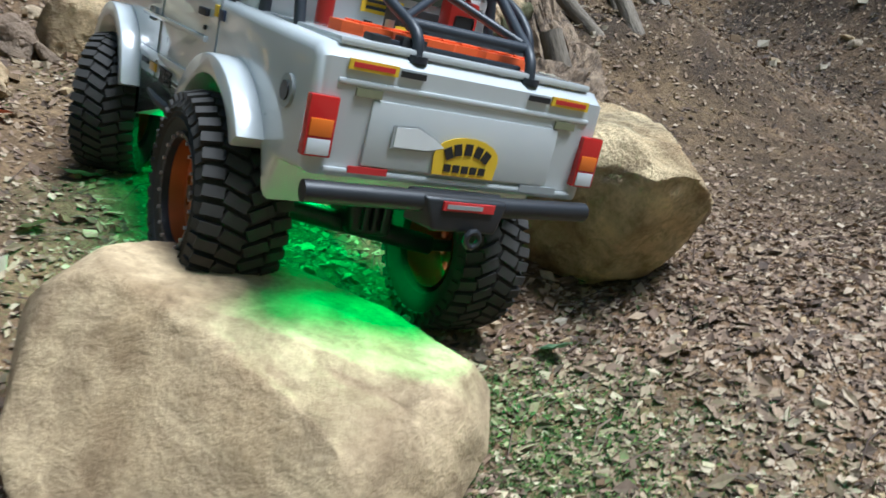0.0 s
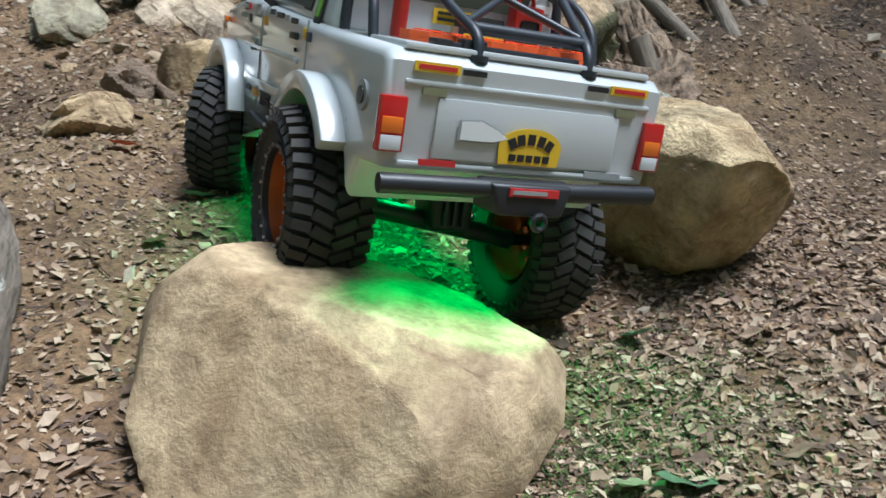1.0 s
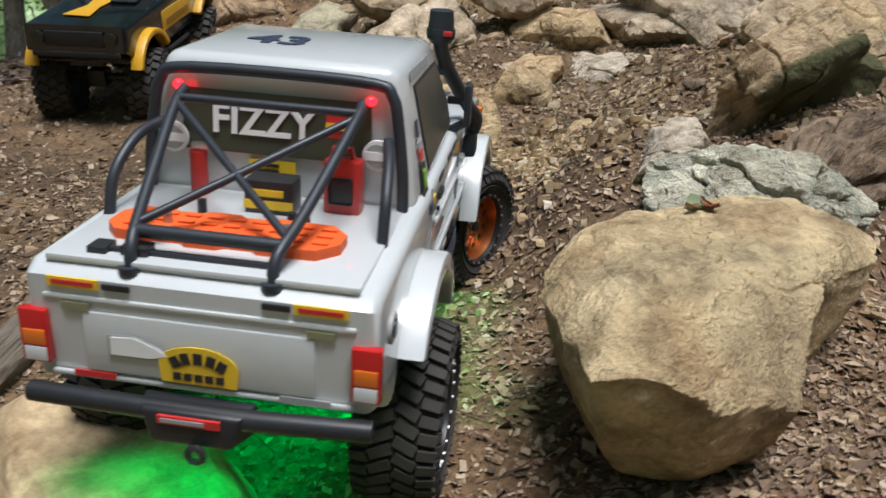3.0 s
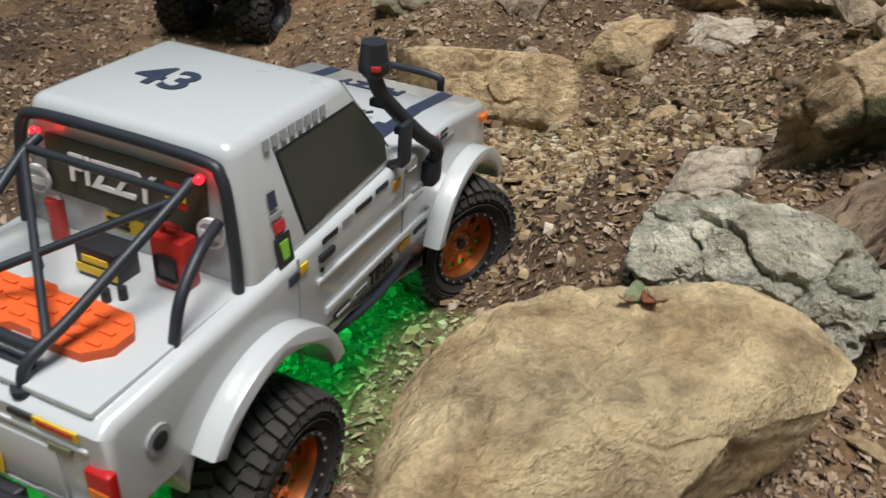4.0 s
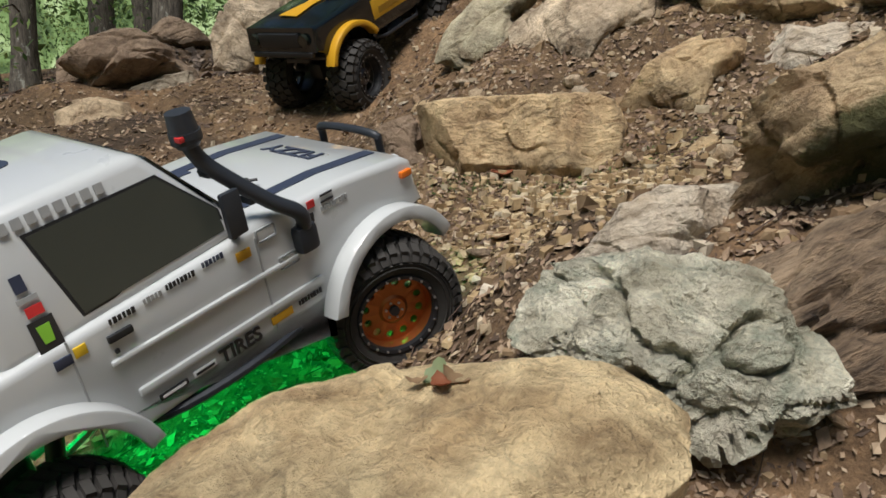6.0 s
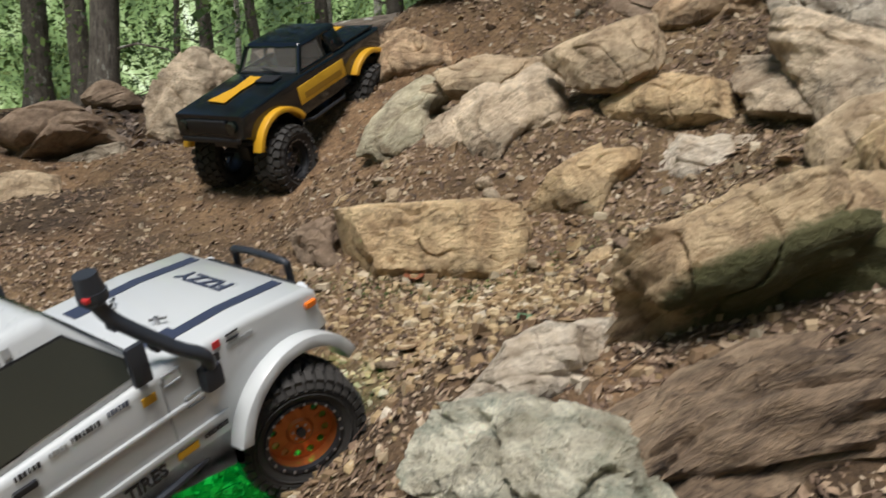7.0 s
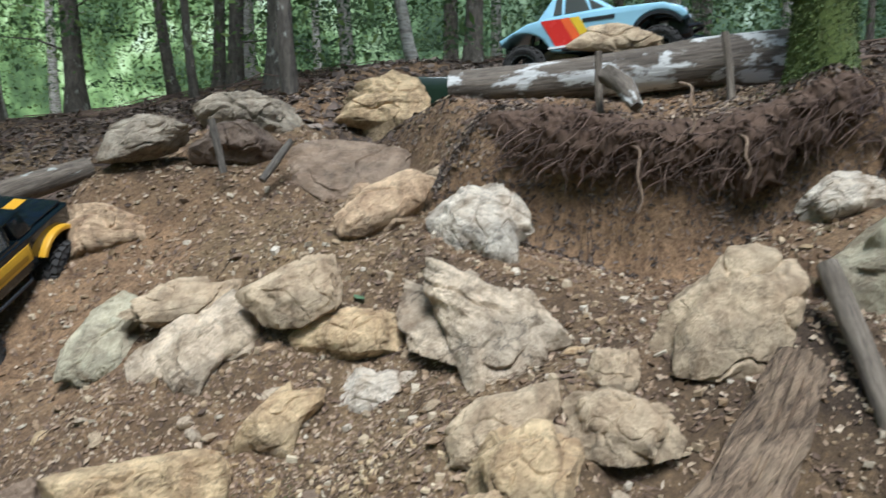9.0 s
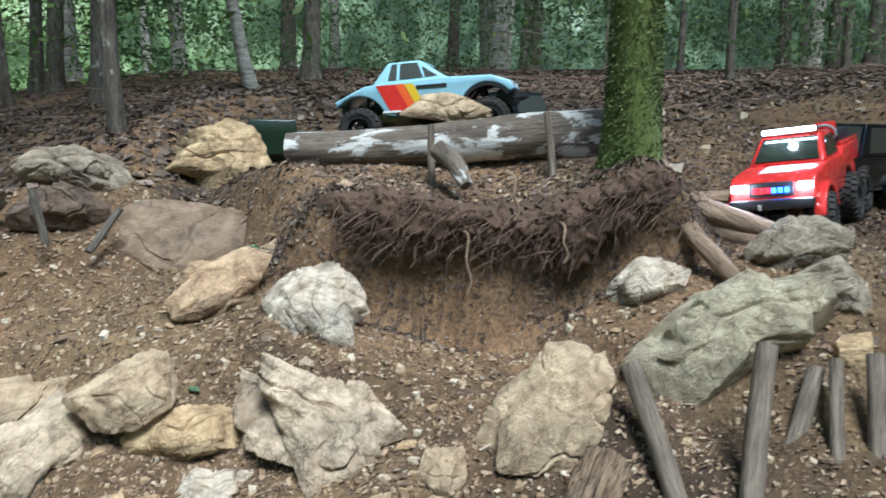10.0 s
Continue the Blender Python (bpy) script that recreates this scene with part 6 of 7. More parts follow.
def scatter_leaves(name, label, mat, rng, x, y, lo, hi, lift, tip=0.5, narrow=0.55):
    n = len(x)
    z = soil(x, y)
    e = 0.006
    gx, gy = (soil(x + e, y) - z) / e, (soil(x, y + e) - z) / e
    z = z + ripple(x, y)
    nrm = np.stack([-gx, -gy, np.ones(n)], 1) + rng.normal(0, tip, (n, 3))
    nrm /= np.linalg.norm(nrm, axis=1)[:, None]
    a = rng.normal(0, 1, (n, 3))
    a -= nrm * np.sum(a * nrm, 1)[:, None]
    a /= np.linalg.norm(a, axis=1)[:, None]
    b = np.cross(nrm, a)
    L = (lo + (hi - lo) * rng.uniform(0, 1, (n, 1)) ** 2.2)
    W = L * rng.uniform(0.25, narrow, (n, 1))
    p = np.stack([x, y, z], 1) + nrm * rng.uniform(0.1, 1, (n, 1)) * lift
    curl = nrm * L * rng.uniform(0.02, 0.3, (n, 1))
    v = np.stack([p - a * L + curl * 0.5, p - b * W - a * L * 0.2 + curl, p + a * L * 0.9 + curl * rng.uniform(-0.5, 1, (n, 1)), p + b * W + a * L * 0.2 + curl, p - a * L * 0.05], 1).reshape(-1, 3)
    k = np.arange(n)[:, None] * 5
    f = np.concatenate([k + [0, 1, 4], k + [1, 2, 4], k + [2, 3, 4], k + [3, 0, 4]])
    me = bpy.data.meshes.new(name)
    me.from_pydata(v.tolist(), [], f.tolist())
    me.materials.append(mat)
    return tagged(new(name, me), label, "litter", kind="stuff")


def scatter_pebbles(name, label, mat, rng, x, y, lo, hi):
    on_bank = (x > 0.92) & (x < 1.9) & (y > 1.79 - 0.42 * (x - 1.1)) & (rng.uniform(0, 1, len(x)) < 0.85)
    x, y = x[~on_bank], y[~on_bank]
    bm = bmesh.new()
    bmesh.ops.create_cube(bm, size=1.15)
    bmesh.ops.triangulate(bm, faces=bm.faces)
    base = np.array([v.co[:] for v in bm.verts])
    tri = np.array([[v.index for v in f.verts] for f in bm.faces])
    bm.free()
    n, k = len(x), len(base)
    s = lo + (hi - lo) * rng.uniform(0, 1, (n, 1)) ** 3
    sc = s[:, None, :] * rng.uniform(0.45, 1.1, (n, 1, 3)) * np.array([1, 1, 0.75])
    q = base[None] * (1 + rng.uniform(-0.45, 0.25, (n, k, 3))) * sc
    q[..., 2] += q[..., 0] * rng.uniform(-0.5, 0.5, (n, 1))
    ang = rng.uniform(0, 6.28, n)
    c, sn = np.cos(ang)[:, None], np.sin(ang)[:, None]
    v = np.stack([q[..., 0] * c - q[..., 1] * sn, q[..., 0] * sn + q[..., 1] * c, q[..., 2]], -1)
    v += np.stack([x, y, soil(x, y) + ripple(x, y) + s[:, 0] * 0.25], 1)[:, None]
    f = (tri[None] + (np.arange(n) * k)[:, None, None]).reshape(-1, 3)
    me = bpy.data.meshes.new(name)
    me.from_pydata(v.reshape(-1, 3).tolist(), [], f.tolist())
    me.materials.append(mat)
    return tagged(new(name, me), label, "gravel", kind="stuff")


def scatter_twigs(name, label, mat, rng, x, y, lo, hi, r):
    n = len(x)
    a = rng.uniform(0, 6.28, n)
    L = rng.uniform(lo, hi, n)
    d = np.stack([np.cos(a) * L, np.sin(a) * L], 1)
    p0 = np.stack([x - d[:, 0], y - d[:, 1], soil(x - d[:, 0], y - d[:, 1]) + ripple(x, y) + r + rng.uniform(0, 0.004, n)], 1)
    p1 = np.stack([x + d[:, 0], y + d[:, 1], soil(x + d[:, 0], y + d[:, 1]) + ripple(x, y) + r + rng.uniform(0, 0.008, n)], 1)
    pm = (p0 + p1) / 2 + rng.normal(0, 1, (n, 3)) * L[:, None] * 0.12
    side = np.stack([-np.sin(a), np.cos(a), np.zeros(n)], 1) * r
    up = np.array([0, 0, 1.6 * r])
    v = np.stack([q + o * w for q, w in ((p0, 1), (pm, 0.85), (p1, 0.4)) for o in (side, -side, up[None] + side * 0)], 1).reshape(-1, 3)
    k = np.arange(n)[:, None] * 9
    f = np.concatenate([k + [i + o, i + [1, 2, 0][o], i + 3 + [1, 2, 0][o], i + 3 + o] for i in (0, 3) for o in (0, 1, 2)])
    me = bpy.data.meshes.new(name)
    me.from_pydata(v.tolist(), [], f.tolist())
    me.materials.append(mat)
    return tagged(new(name, me), label, "twigs", kind="stuff")


R = np.random.default_rng(11)


def patchy(x, y, u):
    """Litter lies thicker in some places, thinner on the trodden path of orange soil."""
    d = 0.55 + 0.45 * np.sin(3.1 * x + 1.3) * np.sin(2.7 * y + 0.4)
    path = np.exp(-(((x - 1.15) / 0.35) ** 2 + ((y - 1.6) / 0.12) ** 2))
    return u < d * (1 - 0.5 * path) + 0.2


x, y = lay(R, 120000, -1.1, 2.4, 0.3, 3.1, patchy)
scatter_leaves("leaf_litter", "dry brown leaf fragments scattered on the soil", M_LITTER, R, x, y, 0.0022, 0.0095, 0.004, 0.45, 0.7)
x, y = lay(R, 34000, -1.0, 0.9, 0.45, 1.75)
scatter_leaves("leaf_litter", "small dry leaf fragments lying close round the white car", M_LITTER, R, x, y, 0.0014, 0.0058, 0.002, 0.28, 0.8)
x, y = lay(R, 30000, -0.75, 0.75, 0.55, 1.9)
scatter_leaves("leaf_litter", "pale and rusty leaf crumbs over the trodden soil", M_LITTER, R, x, y, 0.0016, 0.0058, 0.002, 0.28, 0.85)
x, y = R.normal(0.36, 0.10, 1100), R.normal(1.43, 0.07, 1100)
scatter_pebbles("stone_chips", "heap of broken ochre limestone beside the low block", M_CHIP, R, x, y, 0.003, 0.0125)
x, y = lay(R, 11000, 0.0, 1.0, 0.35, 1.2)
scatter_leaves("leaf_litter", "pale tan leaf flakes on the open soil", M_LITTER, R, x, y, 0.0018, 0.0062, 0.002, 0.28, 0.8)
x, y = lay(R, 15000, -0.15, 0.7, 0.4, 0.95)
scatter_leaves("leaf_litter", "tan and brown leaf flakes below the flat rock", M_LITTER, R, x, y, 0.0016, 0.0062, 0.002, 0.28, 0.8)
x, y = lay(R, 900, -0.1, 0.7, 0.45, 1.0)
scatter_pebbles("stone_chips", "pale stone chips among the leaf flakes", M_CHIP, R, x, y, 0.002, 0.007)
x, y = lay(R, 7000, -0.5, 0.45, 0.25, 0.95)
scatter_leaves("leaf_litter", "broken tan leaves lying loose on the lower slope", M_LITTER, R, x, y, 0.0018, 0.0066, 0.002, 0.3, 0.75)
x, y = lay(R, 1500, -0.5, 0.7, 0.25, 1.1)
scatter_pebbles("stone_chips", "pale stone crumbs on the lower slope", M_PEBBLE, R, x, y, 0.002, 0.008)
x, y = lay(R, 16000, 1.6, 4.2, -0.4, 3.0)
scatter_leaves("leaf_litter", "brown leaf litter on the higher slope", M_OLDLITTER, R, x, y, 0.004, 0.016, 0.006, 0.5)
x, y = lay(R, 900, 1.7, 4.0, -0.3, 2.8)
scatter_pebbles("stone_chips", "limestone lumps strewn over the higher slope", M_PEBBLE, R, x, y, 0.006, 0.035)
x, y = lay(R, 26000, 0.9, 2.6, 1.55, 3.2, lambda a, b, u: b > 1.82 - 0.42 * (a - 1.1))
scatter_leaves("leaf_litter", "dark leaf mould on the top of the bank", M_OLDLITTER, R, x, y, 0.003, 0.012, 0.004, 0.4, 0.7)
x, y = lay(R, 45000, -2.5, 4.5, 2.5, 5.2)
scatter_leaves("leaf_litter", "reddish brown leaf litter under the trees", M_OLDLITTER, R, x, y, 0.006, 0.026, 0.008, 0.4, 0.8)
x, y = lay(R, 30000, -3, 5.5, 2.6, 6.5)
scatter_leaves("leaf_litter", "brown fallen leaves on the forest floor", M_OLDLITTER, R, x, y, 0.006, 0.022, 0.012, 0.6)
x, y = lay(R, 34000, -0.9, 2.1, 0.5, 2.8, lambda a, b, u: u < 0.4 + 0.75 * np.exp(-((a - 0.45) ** 2 + (b - 1.4) ** 2) / 0.12))
scatter_pebbles("stone_chips", "small pale limestone chips on the soil", M_PEBBLE, R, x, y, 0.0015, 0.0075)
x, y = R.normal(0.42, 0.13, 1500), R.normal(1.36, 0.085, 1500)
scatter_pebbles("stone_chips", "broken ochre limestone chips on the soil", M_CHIP, R, x, y, 0.0028, 0.0105)
x, y = lay(R, 4200, 0.1, 1.8, 1.15, 2.3)
scatter_pebbles("stone_chips", "pale stone fragments strewn over the open slope", M_PEBBLE, R, x, y, 0.0035, 0.014)
x, y = lay(R, 1500, -0.3, 1.9, 1.2, 2.6)
scatter_pebbles("stone_chips", "larger limestone lumps on the soil", M_PEBBLE, R, x, y, 0.005, 0.013)
x, y = lay(R, 5200, -0.9, 2.2, 0.5, 3.0, patchy)
scatter_twigs("twigs", "thin brown twigs and needles on the soil", M_NEEDLE, R, x, y, 0.006, 0.028, 0.0007)
x, y = lay(R, 500, -3, 6, 2.6, 7)
scatter_twigs("twigs", "fallen branches on the forest floor", M_NEEDLE, R, x, y, 0.06, 0.3, 0.005)


def bank_edge(x):
    """The plan line of the cut bank."""
    return 1.825 - 0.42 * (x - 1.1) + 0.35 * max(0, 1.05 - x)


def bank_top(x):
    return float(soil(x, bank_edge(x) + 0.07))


def root_mat():
    """The lip of matted roots and dark earth that hangs over the cut bank."""
    nx, ns = 190, 44
    ctrl = [(0.10, -0.004), (0.055, 0.006), (0.0, 0.010), (-0.03, 0.004), (-0.046, -0.014), (-0.050, -0.042), (-0.044, -0.070), (-0.030, -0.092), (-0.012, -0.098), (0.014, -0.088), (0.05, -0.07)]
    s = np.linspace(0, len(ctrl) - 1, ns)
    dy, dz = (np.interp(s, range(len(ctrl)), [c[k] for c in ctrl]) for k in (0, 1))
    verts = []
    for i in range(nx):
        t = i / (nx - 1)
        x = 0.93 + 0.67 * t
        e = min(1, 6 * t, 6 * (1 - t)) ** 0.7
        y0, z0 = bank_edge(x), bank_top(x)
        droop = 1 + 0.55 * noise.noise(Vector((x * 9, 3.1, 0))) + 0.35 * noise.noise(Vector((x * 31, 1.7, 0)))
        for q in range(ns):
            p = Vector((x, y0 + dy[q] * (e if dy[q] < 0 else 1), z0 + dz[q] * e * (droop if dz[q] < 0 else 1)))
            p += noise.noise_vector(p * 28) * 0.012 * e + noise.noise_vector(p * 75) * 0.011 * e + noise.noise_vector(p * 190) * 0.007 * e
            verts.append(p)
    faces = [(i * ns + q, i * ns + q + 1, (i + 1) * ns + q + 1, (i + 1) * ns + q) for i in range(nx - 1) for q in range(ns - 1)]
    me = bpy.data.meshes.new("root_mat")
    me.from_pydata([tuple(v) for v in verts], [], faces)
    me.materials.append(plain("root_matted_earth", (0.095, 0.058, 0.037), 0.97, vary=0.85, scale=150, bump=1.0))
    for p in me.polygons:
        p.use_smooth = True
    tagged(new("root_mat", me), "dark overhanging mat of roots and earth on the cut bank", "earth bank")


root_mat()


def hanging_roots():
    """Fine roots and fibres hanging from the cut earth bank."""
    rng = random.Random(8)
    bm = bmesh.new()
    for _ in range(760):
        x = rng.uniform(0.95, 1.58)
        low = rng.random()
        y = bank_edge(x) - 0.052 + 0.02 * low
        z = bank_top(x) + 0.005 - 0.10 * low
        p = Vector((x, y, z))
        pts = [p]
        d = Vector((rng.uniform(-1.6, 1.6), -rng.uniform(0.0, 0.5), rng.uniform(-0.7, 0.5)))
        for q in range(5):
            p = p + d * rng.uniform(0.004, 0.013)
            d = d + Vector((rng.uniform(-0.9, 0.9), rng.uniform(-0.25, 0.3), -rng.uniform(-0.1, 0.8)))
            pts.append(p)
        r = rng.choice((0.0005, 0.0006, 0.0008, 0.0012, 0.0017))
        tube(bm, pts, [r, r, r * 0.8, r * 0.7, r * 0.5, r * 0.3], 5)
    thing("fine_roots", bm, M_NEEDLE, "fine brown roots hanging from the earth bank", "roots", kind="stuff")


hanging_roots()
x = R.uniform(0.86, 1.68, 9000)
y = 1.825 - 0.42 * (x - 1.1) + 0.35 * np.maximum(0, 1.05 - x) + R.normal(0.004, 0.020, 9000)
scatter_leaves("bank_litter", "dark crumbs and root fibres on the earth bank", M_OLDLITTER, R, x, y, 0.002, 0.009, 0.006, 0.8, 0.5)
for k, (x, z0, ln) in enumerate(((1.16, 1.25, 0.11), (1.33, 1.27, 0.07), (1.24, 1.36, 0.08))):
    y = 1.825 - 0.42 * (x - 1.1) - 0.066
    pts = [(x, y + 0.03, z0 + 0.01), (x + 0.006, y, z0), (x - 0.004, y - 0.012, z0 - ln * 0.4), (x + 0.006, y - 0.014, z0 - ln * 0.75), (x, y - 0.01, z0 - ln)]
    thing("hanging_root", tube(bmesh.new(), smooth_path(pts, 4), 0.0026, 7), M_ROOT, "pale root hanging down the earth bank", "root")
cut = thing("wood_slice", quad_plate([(-0.03, 0, -0.012), (-0.012, 0, -0.020), (0.022, 0, -0.012), (0.032, 0, 0.008), (0.006, 0, 0.018), (-0.022, 0, 0.01)], 0.012), M_BIRCH, "pale bracket of sawn wood stuck in the bank", "wood")
cut.matrix_world = pose(1.478, 1.715, 1.252, -25, 0, -25)


def moss_patch(label, cx, cy, rx, ry, n, seed):
    rng = np.random.default_rng(seed)
    x, y = rng.normal(cx, rx, n), rng.normal(cy, ry, n)
    ob = scatter_leaves("moss", label, M_MOSS, rng, x, y, 0.0012, 0.0034, 0.003, 0.9)
    ob["category"] = "moss"


moss_patch("green moss on the soil beside the tan boulder", -0.055, 0.90, 0.075, 0.04, 8000, 1)
moss_patch("green moss under the long ochre block", 0.33, 1.49, 0.09, 0.02, 2200, 2)
moss_patch("thin moss at the foot of the mossy tree", 1.5, 1.72, 0.05, 0.04, 2000, 3)


def trunk_moss():
    """Moss cushions all round the foot of the mossy trunk."""
    rng = np.random.default_rng(44)
    n = 30000
    a, h = rng.uniform(0, 2 * math.pi, n), rng.uniform(0, 1, n) ** 1.3 * 1.1
    keep = np.sin(a * 2 + 3 * np.sin(h * 5)) + rng.normal(0, 0.6, n) > -1.0
    a, h = a[keep], h[keep]
    z0 = float(height(1.555, 1.765))
    bend = random.Random(101)
    bx, by = bend.uniform(-0.04, 0.04), bend.uniform(-0.04, 0.04)
    t = ((h + 0.15) / 6.15) ** (1 / 1.6)
    r = 0.0575 * (1 - 0.75 * t) * (1 + 0.32 * np.exp(-h / 0.05)) * rng.uniform(0.98, 1.12, len(a))
    out = np.stack([np.cos(a), np.sin(a), np.full(len(a), 0.25)], 1)
    p = np.stack([1.555 + 0.024 * t + bx * np.sin(5 * t) + r * np.cos(a), 1.765 + 0.06 * t + by * np.sin(4 * t + 1) + r * np.sin(a), z0 + h], 1)
    side = np.cross(out, rng.normal(0, 1, (len(a), 3)))
    side /= np.linalg.norm(side, axis=1)[:, None]
    L, W = rng.uniform(0.003, 0.008, (len(a), 1)), rng.uniform(0.0015, 0.004, (len(a), 1))
    tip = p + out * L * 0.6 + rng.normal(0, 0.002, p.shape) - np.array([0, 0, 1]) * L * 0.4
    v = np.stack([p - side * W, p + side * W, tip], 1).reshape(-1, 3)
    me = bpy.data.meshes.new("moss")
    me.from_pydata(v.tolist(), [], np.arange(len(v)).reshape(-1, 3).tolist())
    me.materials.append(M_MOSS)
    tagged(new("moss", me), "bright green moss tufts on the tree trunk", "moss", kind="stuff")


trunk_moss()


def big_leaf(label, place, turn, size, mat, tip=0.0, curl=0.3):
    bm = bmesh.new()
    rows = []
    for i in range(9):
        t = i / 8
        w = 0.36 * math.sin(math.pi * min(1, t * 0.94 + 0.06)) ** 0.8 * (1 + 0.12 * math.sin(i * 2.3))
        rows.append([bm.verts.new((size * w * s, size * (t - 0.5), size * (curl * (t - 0.5) ** 2 + 0.22 * abs(s) * w + 0.02 * math.sin(i * 1.9 + s)))) for s in (-1, -0.5, 0, 0.5, 1)])
    for a, b in zip(rows, rows[1:]):
        for k in range(4):
            bm.faces.new((a[k], a[k + 1], b[k + 1], b[k]))
    bmesh.ops.solidify(bm, geom=list(bm.faces), thickness=0.0005)
    ob = thing("leaf", bm, mat, label, "leaf")
    z = float(soil(place[0], place[1])) + 0.006 if place[2] is None else place[2]
    ob.matrix_world = pose(place[0], place[1], z, tip, 0, turn)
    return ob


M_BIGGREEN = plain("fresh_green_leaf", (0.17, 0.28, 0.15), 0.55, vary=0.3, scale=40)
M_BIGPALE = plain("pale_green_leaf", (0.34, 0.40, 0.22), 0.6, vary=0.3, scale=40)
M_BIGRED = plain("rusty_fallen_leaf", (0.36, 0.13, 0.06), 0.7, vary=0.3, scale=40)
M_BIGDRY = plain("dry_tan_leaf", (0.38, 0.25, 0.14), 0.8, vary=0.35, scale=40)
for lab, pl, tn, sz, mt in (
        ("fresh green leaf standing on the soil", (-0.079, 0.860, None), 30, 0.034, M_BIGGREEN),
        ("pale yellow-green leaf on the soil", (-0.095, 0.885, None), 80, 0.026, M_BIGPALE),
        ("blue-green leaf on the soil", (-0.14, 1.181, None), 120, 0.036, M_BIGGREEN),
        ("pale leaf beside the tan boulder", (-0.20, 1.142, None), 10, 0.036, M_BIGPALE),
        ("rusty fallen leaf on the litter", (0.019, 1.434, None), 60, 0.03, M_BIGRED),
        ("pale leaf on the litter", (-0.059, 1.296, None), 200, 0.026, M_BIGPALE),
        ("long grey-green leaf on the soil", (0.42, 1.32, None), 40, 0.036, M_BIGGREEN),
        ("blue-green leaf scrap between the rocks", (0.66, 1.77, None), 40, 0.024, M_BIGGREEN),
        ("green leaf on the slope", (0.36, 1.90, None), 100, 0.022, M_BIGGREEN),
        ("green leaf lying on the slope", (0.86, 2.1, None), 10, 0.03, M_BIGGREEN),
        ("green leaf beside the moss", (0.06, 0.93, None), 160, 0.03, M_BIGGREEN),
        ("grey-green leaf beside the tan boulder", (0.016, 1.33, None), 60, 0.034, M_BIGGREEN),
        ("rusty leaf on the open soil", (0.29, 1.50, None), 20, 0.034, M_BIGRED),
        ("tan curled leaf on the litter", (0.30, 1.36, None), 300, 0.03, M_BIGDRY),
        ("tan curled leaf below the log", (0.62, 1.0, None), 20, 0.03, M_BIGDRY)):
    big_leaf(lab, pl, tn, sz, mt, 12)
def top_of(ob, x, y):
    """The height of a rock's surface at a spot."""
    return max(p.z for p in (ob.matrix_world @ v.co for v in ob.data.vertices) if math.hypot(p.x - x, p.y - y) < 0.005)


for k, (lx, ly, tn, sz, mt, tp) in enumerate(((0.292, 0.990, 70, 0.017, M_BIGDRY, 25), (0.282, 0.994, 150, 0.019, M_BIGPALE, -30), (0.286, 0.983, 20, 0.015, M_BIGRED, 12), (0.272, 0.986, 100, 0.013, M_BIGDRY, 5))):
    big_leaf("curled withered leaf on the flat-topped rock", (lx, ly, top_of(flat_rock, lx, ly) + 0.001 * k), tn, sz, mt, tp, 1.1)


# ---------------------------------------------------------------- small stones lying between the rocks
def small_stones():
    rng = random.Random(21)
    kinds = []
    for k in range(8):
        n = rng.randint(5, 7)
        out = [(0.02 * rng.uniform(0.65, 1.2) * math.cos(2 * math.pi * i / n), 0.017 * rng.uniform(0.6, 1.2) * math.sin(2 * math.pi * i / n)) for i in range(n)]
        kinds.append(stone_mesh(out, 0.020, STONE[("ochre", "tan", "pale", "tan", "orange", "white", "ochre", "brown")[k]], 300 + k, 0.33, 0.3, 0.5, 0.7, 14))
    words = ("small ochre stone lying in the soil", "small tan stone lying in the soil", "small pale grey stone lying in the soil", "small tan stone among the litter",
             "small orange-brown stone lying in the soil", "small whitish stone lying in the soil", "small ochre stone among the litter", "small earth-brown stone lying in the soil")
    spots = [(rng.uniform(0.15, 0.95), rng.uniform(1.3, 1.95)) for _ in range(60)] + [(rng.uniform(-0.7, 1.6), rng.uniform(0.9, 2.6)) for _ in range(70)] + [(rng.uniform(1.6, 3.2), rng.uniform(0.0, 1.6)) for _ in range(40)]
    for x, y in spots:
        k = rng.randrange(8)
        ob = new("small_stone", kinds[k])
        s = rng.uniform(0.4, 1.1) ** 1.3 * (1.5 if x > 1.7 else 1.0)
        ob.matrix_world = pose(x, y, float(soil(x, y)) + 0.001 * s, rng.uniform(-40, 40), rng.uniform(-30, 30), rng.uniform(0, 360)) @ Matrix.Diagonal((s, s * rng.uniform(0.6, 1.0), s * rng.uniform(0.6, 1.1), 1))
        tagged(ob, words[k], "stone", group="small stones on the slope")


small_stones()


# ---------------------------------------------------------------- the other model trucks
def running_gear(car, base, track, radius):
    for y in (0.0, base):
        ax = part("axle", cyl(bmesh.new(), (-track, y, 0), (track, y, 0), 0.007, n=10), M_BLACK, car)
        part("axle_housing", Box((0.01, y, 0), (0.034, 0.034, 0.032), 0.006), M_BLACK, ax)
        for sx in (-1, 1):
            part("shock_absorber", cyl(bmesh.new(), (sx * 0.045, y, 0.0), (sx * 0.04, y + (0.02 if y == 0 else -0.02), 0.085), 0.006, n=10), M_BLACK, car)
    part("chassis", Box((0, base / 2, 0.045), (0.06, base + 0.12, 0.016), 0.002), M_BLACK, car)
    for sx in (-1, 1):
        part("side_step", tube(bmesh.new(), [(sx * 0.07, 0.08, 0.03), (sx * 0.086, 0.1, 0.026), (sx * 0.086, base - 0.1, 0.026), (sx * 0.07, base - 0.08, 0.03)], 0.004, 8), M_BLACK, car)


